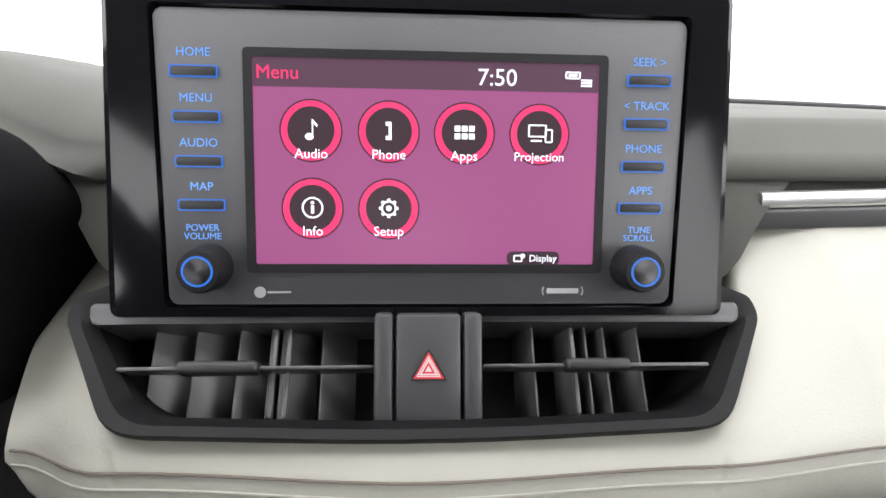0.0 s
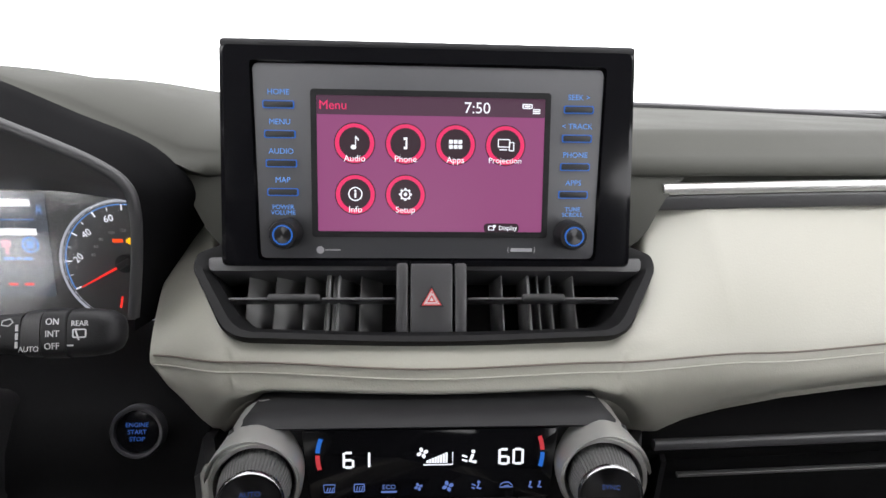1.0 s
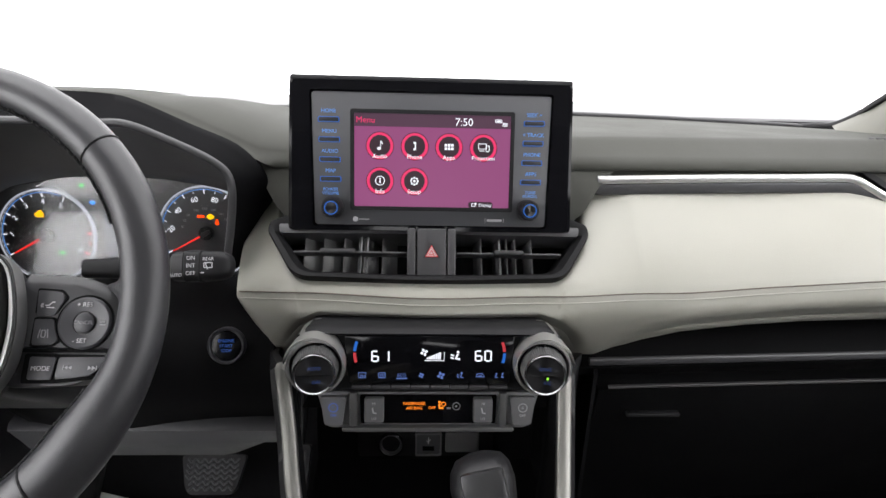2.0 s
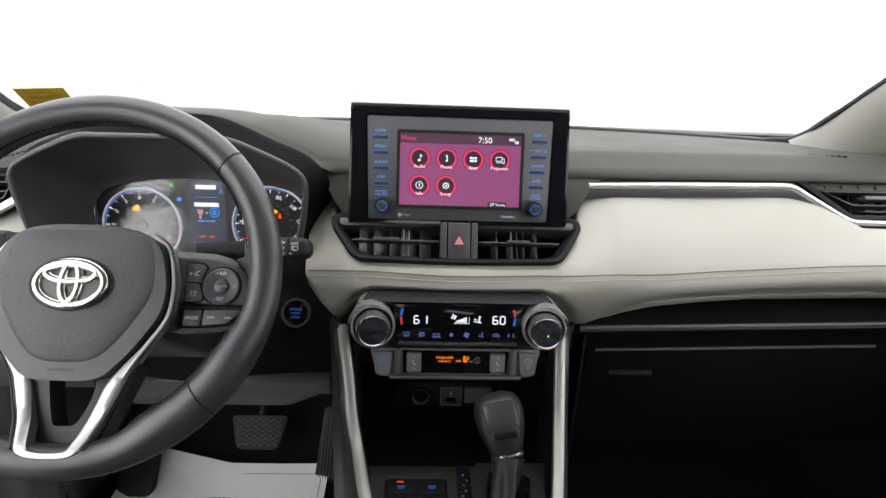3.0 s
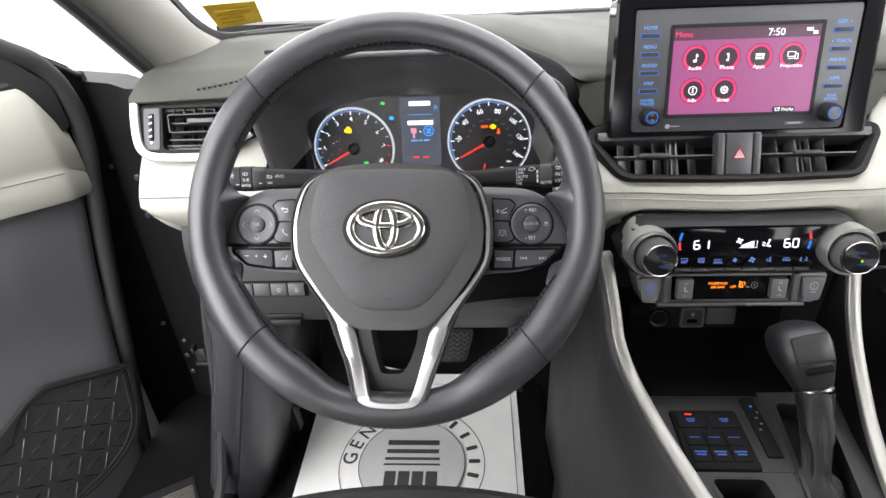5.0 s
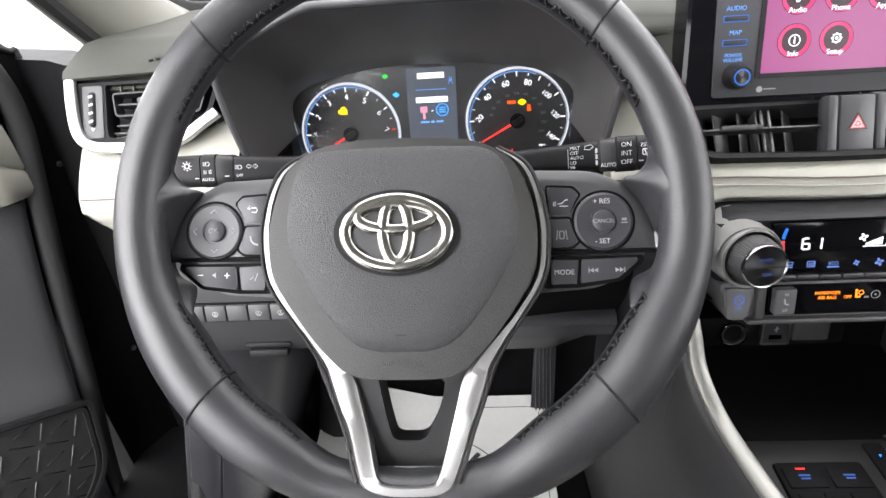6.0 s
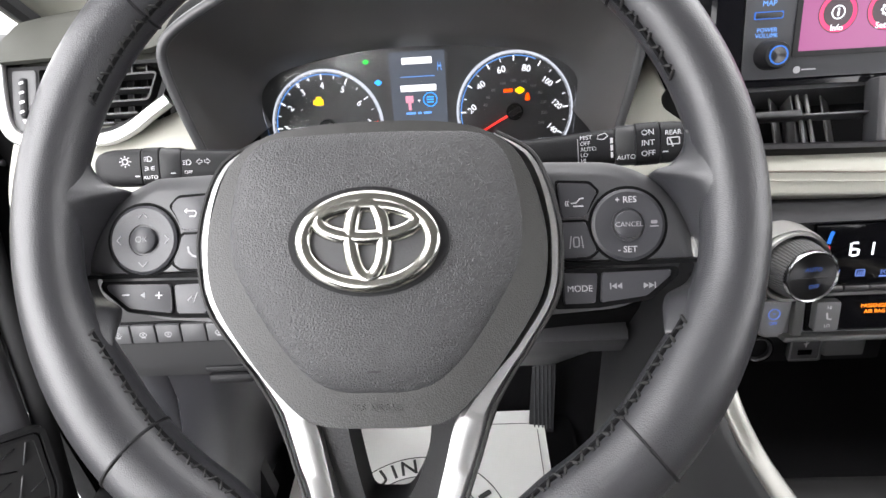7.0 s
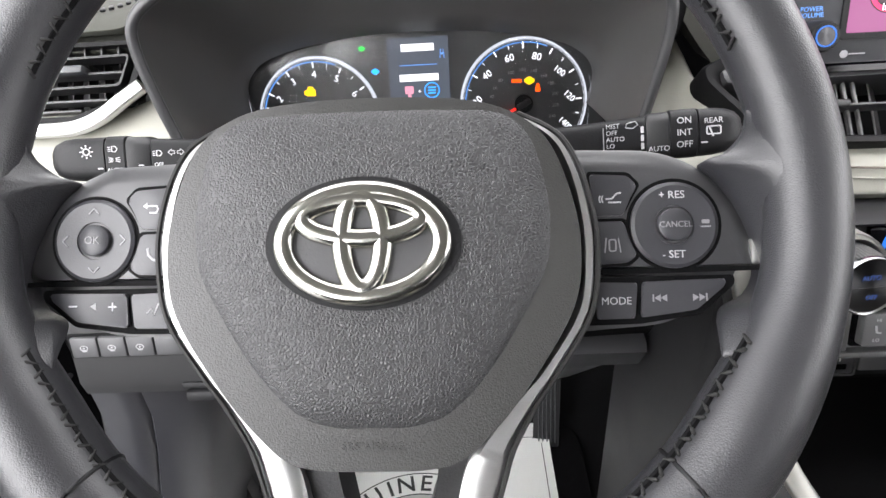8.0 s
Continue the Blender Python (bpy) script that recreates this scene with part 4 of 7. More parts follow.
def wheel():
    w = thing("steering_wheel", pose(CX, 0.0204, 0.632, 90 - 34.8) @ Matrix.Rotation(radians(-0.8), 4, "Z"), "black leather steering wheel with silver lower spoke trim", "steering wheel")
    # the grips in the lower quarters are thicker towards the hub
    grip = lambda a: 0.0042 * ease(abs((a + 90 + 180) % 360 - 180), [0, 16, 34, 58, 82, 180], [0.0, 0.0, 1.0, 1.0, 0.0, 0.0])
    heart = lambda a: 0.1682 - grip(a)
    thick = lambda a: 0.0154 + grip(a)
    turns = segs(0, 360 - 360 / 128, 127)
    ring = [(heart(a) * math.cos(radians(a)) + 0.0006, heart(a) * math.sin(radians(a)), 0) for a in turns]
    rim = part("rim", tube(ring, 0.0154, 24, True, scale=lambda f: thick(turns[-1] * f) / 0.0154), LEATHER, w, "stitched black leather rim")
    for a in (43, 137, 222, 318):
        c, s = math.cos(radians(a)), math.sin(radians(a))
        turn = a + (8 if a in (43, 222) else -8)
        h_, t_ = heart(a), thick(a) + 0.0001
        pts = [Vector((h_ * c + 0.0006, h_ * s, 0)) + Vector((math.cos(radians(turn)) * t_ * math.cos(b), math.sin(radians(turn)) * t_ * math.cos(b), t_ * math.sin(b))) for b in segs(0, 2 * math.pi * 23 / 24, 23)]
        part("rim_joint", tube(pts, 0.0009, 6, True, up=(c, s, 0.3)), BLACK, rim)
    st = []
    for a0, a1 in ((24, 156), (-64, -20), (-160, -116)):
        inner = lambda a: heart(a) - thick(a) + 0.0009
        part("seam_groove", tube([((inner(a) + 0.0002) * math.cos(radians(a)), (inner(a) + 0.0002) * math.sin(radians(a)), 0.0055) for a in segs(a0, a1, int((a1 - a0) / 3) + 2)], 0.0014, 6), SHADEBLACK, rim)
        for i, a in enumerate(segs(a0, a1, int((a1 - a0) / 1.9))):
            lean = 58 if i % 2 else 122
            st.append(put(rbox(0.0056, 0.0014, 0.0018, 0.0005, seg=1), Matrix.Rotation(radians(a), 4, "Z") @ pose(inner(a), 0, 0.0064, 0, -66, 0) @ pose(0, 0, 0, 0, 0, lean - 90)))
    tagged(part("stitching", merge(*st), BLACKTHREAD, rim, "black cross stitches"), kind="stuff")
    for s in (-1, 1):
        near = smooth_path([(0.1480, 0.0380, 0.000), (0.1485, 0.0300, -0.004), (0.1440, 0.0238, -0.009), (0.1360, 0.0205, -0.0120), (0.1430, 0.0134, -0.0125), (0.1490, 0.0040, -0.0125), (0.1535, -0.0070, -0.0125), (0.1570, -0.0180, -0.0125), (0.1582, -0.0265, -0.0128), (0.1530, -0.0350, -0.0125), (0.1430, -0.0400, -0.0118), (0.1385, -0.0448, -0.0085), (0.1356, -0.0510, -0.0030), (0.1336, -0.0582, 0.001)], 5)
        rows = []
        for k, q in enumerate(near):
            f = k / (len(near) - 1)
            deg = 14.4 - 38.0 * f
            a, turn = radians(deg), radians(180 - 78 * math.sin(math.pi * f) ** 0.5)
            axis = Vector((math.cos(a), math.sin(a), 0))
            t_ = thick(deg) - 0.0014
            far = axis * (heart(deg) + t_ * math.cos(turn)) + Vector((0, 0, t_ * math.sin(turn)))
            lead = axis * (-math.sin(turn)) + Vector((0, 0, math.cos(turn)))
            reach = 0.45 * (far - q).length
            p1, p2 = q.lerp(far, 0.32), far + lead * reach * 0.8
            row = [q + Vector((0.0, 0, -0.001 - 0.012 * math.sin(math.pi * f)))]
            for u in segs(0, 1, 9):
                row.append(q * (1 - u) ** 3 + p1 * 3 * u * (1 - u) ** 2 + p2 * 3 * u * u * (1 - u) + far * u ** 3)
            row.append(axis * heart(deg) + Vector((0, 0, -0.010)))
            rows.append([(s * v.x, v.y, v.z) for v in row])
        part("leather_web", loft(rows, closed=True, caps=True), LEATHER, rim, angle=70)
    pad = outline([(0, 0.0462), (0.034, 0.0448), (0.056, 0.0395), (0.0712, 0.0275), (0.0800, 0.006), (0.0832, -0.015), (0.0796, -0.038), (0.0636, -0.064), (0.0470, -0.084), (0.0300, -0.0965), (0, -0.0985)])
    base = part("airbag_pad", prism(pad, -0.03, 0.0075, 0.007, 4), PADSMOOTH, w, "grained black airbag cover with a chrome badge")
    ridge = outline([(0, 0.0393), (0.030, 0.0388), (0.0515, 0.0368), (0.0625, 0.0275), (0.0680, 0.010), (0.0696, -0.008), (0.0660, -0.026), (0.0480, -0.056), (0.0310, -0.0742), (0.016, -0.0800), (0, -0.0805)])
    dome = []
    for f, z in ((1.05, 0.0040), (1.04, 0.0070), (1.01, 0.0081), (0.97, 0.0089), (0.92, 0.0096), (0.84, 0.0104), (0.70, 0.0111), (0.50, 0.0116), (0.28, 0.0118)):
        dome.append([(-0.0012 + (x + 0.0012) * f, -0.020 + (y + 0.020) * f, z) for x, y in ridge])
    part("grained_panel", loft(dome, closed=True, caps=True), GRAIN, base, "coarse grained middle of the airbag cover")
    bx, by = -0.0034, -0.0115
    part("badge_seat", put(prism([(x * 1.0, y * 0.68) for x, y in circle(0.0378, 56)], -0.002, 0.0006), at(bx, by, 0.0117)), BLACK, base)
    part("badge_field", put(prism([(x * 1.0, y * 0.66) for x, y in circle(0.0318, 56)], 0, 0.0010), at(bx, by, 0.0119)), BADGEFIELD, base, "grey ground of the badge")
    ell = lambda a, b, x=0.0, y=0.0, n=56: [(0.955 * (x + a * math.cos(t)), 0.97 * (y + b * math.sin(t)), 0) for t in segs(0, 2 * math.pi * (n - 1) / n, n - 1)]
    prof = [(0.0038, -0.002), (0.0038, 0.0009), (0.0029, 0.0020), (0.0015, 0.0026), (0.0, 0.0028), (-0.0015, 0.0026), (-0.0029, 0.0020), (-0.0038, 0.0009), (-0.0038, -0.002)]
    badge = [sweep(ell(0.0318, 0.0208), prof, closed=True), sweep(ell(0.0238, 0.0079, 0, 0.0097), prof, closed=True), sweep(ell(0.0082, 0.0186, 0, 0.001), prof, closed=True)]
    for oval in badge:
        part("badge_oval", put(oval, at(bx, by, 0.0136)), CHROME, base, "chrome oval ring of the badge", angle=60)
    part("pad_words", put(words("SRS AIRBAG", 0.0042, deep=0.0003, space=1.1), at(-0.0015, -0.0890, 0.0076)), PADSMOOTH, base, "raised lettering on the airbag cover")
    part("pad_sign", put(merge(ribbon([(-0.003, 0.002), (-0.003, -0.002), (0.003, -0.002), (0.003, 0.001)], 0.0008)), at(-0.002, -0.0700, 0.0100)), CHARCOAL, base)
    sides = []
    for s in (-1, 1):
        flip = lambda pts: [(s * x, y) for x, y in (pts if s > 0 else pts[::-1])]
        sp = part("spoke", prism(rounded(flip([(0.070, -0.050), (0.118, -0.0465), (0.138, -0.036), (0.148, -0.024), (0.146, -0.004), (0.134, 0.014), (0.118, 0.0215), (0.070, 0.024)]), 0.008), -0.034, -0.0080, 0.003, 3), PODGREY, w, "dark plastic spoke with buttons", m=Matrix.Translation((-0.0018, 0.0014, -0.0125)) @ Matrix.Diagonal((1.038, 1.038, 1, 1)))
        outer = rounded(flip([(0.076, -0.0234), (0.1558, -0.0234), (0.1500, -0.0035), (0.1350, 0.0168), (0.1160, 0.0252), (0.076, 0.0266)]), [0.001, 0.0014, 0.014, 0.014, 0.014, 0.001], 5)
        inner = rounded(flip([(0.076, -0.0228), (0.1475, -0.0228), (0.1420, -0.0060), (0.1300, 0.0092), (0.1140, 0.0170), (0.076, 0.0182)]), [0.001, 0.0014, 0.012, 0.012, 0.012, 0.001], 5)
        mid = [(a * 0.35 + b * 0.65, c * 0.35 + d * 0.65) for (a, c), (b, d) in zip(outer, inner)]
        face = [[(x, y, z) for x, y in o] for o, z in ((outer, -0.0200), (outer, -0.0078), ([(a * 0.9 + b * 0.1, c * 0.9 + d * 0.1) for (a, c), (b, d) in zip(outer, inner)], -0.0068), (mid, -0.0040), (inner, -0.0032))]
        part("pod_face", loft(face, closed=True, caps=True), PODGREY, sp, "dark grey button pod with a sloping edge")
        part("groove", prism(flip([(0.080, -0.0262), (0.1540, -0.0255), (0.1540, -0.0236), (0.080, -0.0236)]), -0.006, -0.0042), SHADEBLACK, sp)
        part("end_tip", rbox(0.0040, 0.0105, 0.005, 0.0012, (s * 0.1528, -0.0178, -0.0062)), SILVERMATT, sp, "bright silver tip of the button pod")
        cx_, cy_ = s * 0.1203, -0.0065
        part("ring_gap", put(frame_ring(circle(0.0190, 48), circle(0.0174, 48), 0, 0.0005), at(cx_, cy_, -0.0036)), SHADEBLACK, sp)
        pad_ = part("round_key", put(lathe([(0.0176, 0), (0.0174, 0.0022), (0.0160, 0.003), (0.0080, 0.0018), (0.0076, 0.0004), (0, 0.0004)], 48), at(cx_, cy_, -0.0044)), KEYPLAS, sp, "round four-way key")
        part("middle_key", put(lathe([(0.0068, 0), (0.0066, 0.003), (0.0058, 0.0036), (0, 0.0037)], 32), at(cx_, cy_, -0.0042)), KEYPLAS, pad_)
        if s < 0:
            part("key_word", put(words("OK", 0.0045), at(cx_, cy_, -0.0002)), DIMPRINT, pad_)
            chev = lambda: ribbon([(-0.0022, -0.0012), (0, 0.0010), (0.0022, -0.0012)], 0.0006)
            for a in range(4):
                q = radians(90 * a + 90)
                part("arrow_mark", put(chev(), pose(cx_ + 0.0125 * math.cos(q), cy_ + 0.0125 * math.sin(q), -0.0018, 0, 0, 90 * a)), DIMPRINT, pad_)
        else:
            part("key_word", put(words("CANCEL", 0.0034), at(cx_, cy_, -0.0004)), DIMPRINT, pad_)
            part("key_word", put(words("+ RES", 0.0043), at(cx_ - 0.001, cy_ + 0.0120, -0.0011)), PRINT, pad_)
            part("key_word", put(words("- SET", 0.0043), at(cx_ - 0.001, cy_ - 0.0120, -0.0011)), PRINT, pad_)
            part("key_sign", put(merge(plate(rect(0.003, 0.0016, 0.0005, 0, 0.001)), ribbon([(-0.002, -0.001), (0.002, -0.001)], 0.0006)), at(cx_ + 0.0122, cy_, -0.0018)), DIMPRINT, pad_)
        for pts in ([(0.0868, -0.0010), (0.1010, -0.0010), (0.1042, 0.0050), (0.1076, 0.0104), (0.1028, 0.0156), (0.0860, 0.0164)], [(0.0868, -0.0232), (0.1018, -0.0229), (0.1066, -0.0190), (0.1034, -0.0120), (0.1012, -0.0032), (0.0868, -0.0032)]):
            part("key_gap", prism(rounded(flip(pts), 0.0018), -0.005, -0.0028), SHADEBLACK, sp)
        k1 = part("upper_key", prism(rounded(flip([(0.0885, -0.0022), (0.1000, -0.0022), (0.1030, 0.0048), (0.1060, 0.0100), (0.1020, 0.0140), (0.0870, 0.0150)]), 0.0015), -0.004, -0.0016, 0.0008), KEYPLAS, sp)
        k2 = part("lower_key", prism(rounded(flip([(0.0885, -0.0218), (0.1010, -0.0214), (0.1050, -0.0185), (0.1020, -0.0120), (0.1000, -0.0045), (0.0880, -0.0045)]), 0.0015), -0.004, -0.0016, 0.0008), KEYPLAS, sp)
        x = s * 0.0952
        if s < 0:
            part("key_sign", put(merge(ribbon([(-0.0025, 0.0012), (0.002, 0.0012), (0.0026, 0.0), (0.002, -0.0016), (-0.001, -0.0016)], 0.0006), plate([(-0.0038, 0.0012), (-0.002, 0.0026), (-0.002, -0.0002)])), at(x, 0.0062, -0.0016)), PRINT, k1)
            part("key_sign", put(ribbon([(-0.0018, 0.0028), (-0.0014, 0.0), (0.0006, -0.002), (0.003, -0.0026)], 0.0011), at(x, -0.0132, -0.0016)), DIMPRINT, k2)
        else:
            part("key_sign", put(merge(ribbon([(-0.001, 0.0), (0.0015, 0.0002), (0.0034, 0.0022), (0.0052, 0.0024)], 0.0006), ribbon([(0.0, -0.0014), (0.005, -0.0014)], 0.0006), *[ribbon([(-0.0022 - 0.001 * i, -0.0014), (-0.0027 - 0.001 * i, 0), (-0.0022 - 0.001 * i, 0.0014)], 0.0005) for i in range(2)]), at(x - 0.001, 0.0046, -0.0016)), PRINT, k1)
            part("key_sign", put(merge(ribbon(rect(0.0026, 0.0046, 0.0008), 0.0006, closed=True), ribbon([(-0.0032, -0.003), (-0.0024, 0.003)], 0.0005), ribbon([(0.0032, -0.003), (0.0024, 0.003)], 0.0005)), at(x, -0.0142, -0.0016)), DIMPRINT, k2)
        lo = [(0.0885, -0.0440), (0.1035, -0.0438), (0.1050, -0.0295), (0.0885, -0.0290)]
        lo2 = [(0.1060, -0.0436), (0.1280, -0.0408), (0.1400, -0.0310), (0.1400, -0.0285), (0.1070, -0.0292)]
        part("row_bed", prism(rounded(flip([(0.084, -0.0465), (0.1055, -0.0462), (0.1300, -0.0428), (0.1440, -0.0310), (0.1440, -0.0270), (0.084, -0.0272)]), 0.002), -0.008, -0.0048), SHADEBLACK, sp)
        a_ = part("row_key", prism(rounded(flip(lo), 0.0012), -0.007, -0.0032, 0.0008), KEYPLAS, sp)
        b_ = part("row_key", prism(rounded(flip(lo2), 0.0016), -0.007, -0.0032, 0.0008), KEYPLAS, sp)
        if s > 0:
            part("key_word", put(words("MODE", 0.0043), at(0.0962, -0.0368, -0.0030)), PRINT, a_)
            for x0, d_ in ((0.1135, -1), (0.1295, 1)):
                part("key_sign", put(merge(plate([(d_ * -0.0036, -0.0018), (d_ * -0.0006, 0.0), (d_ * -0.0036, 0.0018)][::d_]), plate([(d_ * -0.0004, -0.0018), (d_ * 0.0026, 0.0), (d_ * -0.0004, 0.0018)][::d_]), plate(rect(0.0007, 0.0038, 0.0001, d_ * 0.0032, 0))), at(x0, -0.0358, -0.0032) @ Matrix.Diagonal((0.8, 0.8, 1, 1))), DIMPRINT, b_)
        else:
            part("key_sign", put(merge(ribbon([(-0.002, -0.001), (0.0, 0.001), (0.001, -0.002), (0.003, 0.003)], 0.0007)), at(-0.0960, -0.0365, -0.0032)), DIMPRINT, a_)
            part("key_sign", put(plate(rect(0.0036, 0.0007, 0.0001)), at(-0.1300, -0.0340, -0.0032)), PRINT, b_)
            part("key_sign", put(merge(plate(rect(0.0036, 0.0007, 0.0001)), plate(rect(0.0007, 0.0036, 0.0001))), at(-0.1128, -0.0345, -0.0032)), PRINT, b_)
            part("key_sign", put(plate([(-0.0015, 0), (0.001, 0.0016), (0.001, -0.0016)][::-1]), at(-0.1210, -0.0342, -0.0032)), DIMPRINT, b_)
        edge_out = [(0.0586, 0.0418), (0.0736, 0.0318), (0.0808, 0.0190), (0.0856, 0.002), (0.0872, -0.016), (0.0838, -0.040), (0.0695, -0.0635), (0.0632, -0.0726), (0.0560, -0.0845), (0.0508, -0.0945), (0.0477, -0.1040), (0.0434, -0.1165), (0.0372, -0.1325), (0.0322, -0.1470), (0.0283, -0.1560)]
        edge_in = [(0.0582, 0.0412), (0.0713, 0.0306), (0.0778, 0.0185), (0.0817, 0.002), (0.0829, -0.016), (0.0798, -0.039), (0.0655, -0.0615), (0.0580, -0.0700), (0.0470, -0.0820), (0.0385, -0.0920), (0.0330, -0.1020), (0.0294, -0.1155), (0.0250, -0.1315), (0.0212, -0.1455), (0.0182, -0.1535)]
        dz = [-0.0060, -0.0015, 0.0005, 0.001, 0.001, 0.0005, -0.0005, -0.0015, -0.0025, -0.003, -0.003, -0.0015, 0.002, 0.0090, 0.0140]
        sides.append(tuple([(s * a - 0.0012 + 0.014 * max(0, -b), b, z) for (a, b), z in zip(e, dz)] for e in (edge_out, edge_in)))
        o = smooth_path(sides[-1][0], 5)
        cord = [p + Vector((s * 0.0012, 0, 0.0005)) for p in o]
        part("trim_stitch", tube(cord, 0.0011, 6), BLACKTHREAD, w)
    foot_o = [(-0.0225, -0.1608, 0.0150), (-0.0130, -0.1638, 0.0150), (0.0015, -0.1645, 0.0150), (0.0170, -0.1638, 0.0150), (0.0255, -0.1608, 0.0150)]
    foot_i = [(-0.0135, -0.1568, 0.0150), (-0.0060, -0.1581, 0.0150), (0.0015, -0.1584, 0.0150), (0.0100, -0.1581, 0.0150), (0.0165, -0.1568, 0.0150)]
    o = smooth_path(sides[0][0] + foot_o + sides[1][0][::-1], 4)
    i_ = smooth_path(sides[0][1] + foot_i + sides[1][1][::-1], 4)
    rows = [[p + Vector((0, 0, -0.014)), p + Vector((0, 0, -0.0012)), p * 0.82 + q * 0.18 + Vector((0, 0, 0.0006)), p * 0.18 + q * 0.82 + Vector((0, 0, 0.0006)), q + Vector((0, 0, -0.0012)), q + Vector((0, 0, -0.014))] for p, q in zip(o, i_)]
    part("spoke_trim", loft(rows, closed=True, caps=True), WHEELTRIM, w, "satin silver spoke trim")
    out = rounded([(-0.034, -0.154), (0.031, -0.154), (0.041, -0.130), (0.051, -0.104), (0.060, -0.080), (-0.062, -0.080), (-0.053, -0.104), (-0.043, -0.130)], 0.006, 4)
    inn = rounded([(-0.0105, -0.1385), (0.0090, -0.1385), (0.0165, -0.1255), (0.0215, -0.1100), (0.0235, -0.088), (-0.0210, -0.088), (-0.0187, -0.1050), (-0.0145, -0.1240)], 0.005, 4)
    part("lower_spoke", frame_ring(out, inn, -0.034, -0.009), CHARCOAL, w, "dark plastic lower spoke with an opening")
    return w


wheel()


def column():
    c = thing("steering_column", pose(CX, 0.0204, 0.632, 90 - 34.8), "dark plastic steering column cover behind the wheel", "steering column")
    sec = lambda w_, h_, y0: [(x, y + y0) for x, y in rect(w_, h_, 0.02, seg=5)]
    rows = [[(x, y, z) for x, y in sec(a, b, y0)] for z, a, b, y0 in ((-0.042, 0.10, 0.08, -0.01), (-0.06, 0.13, 0.09, -0.012), (-0.14, 0.13, 0.095, -0.02), (-0.24, 0.12, 0.09, -0.02))]
    part("shroud", loft(rows, closed=True, caps=True), CHARCOAL, c)
    part("hub", put(lathe([(0.055, -0.05), (0.05, -0.03), (0, -0.03)]), at(0, -0.01)), BLACK, c)
    return c


column()


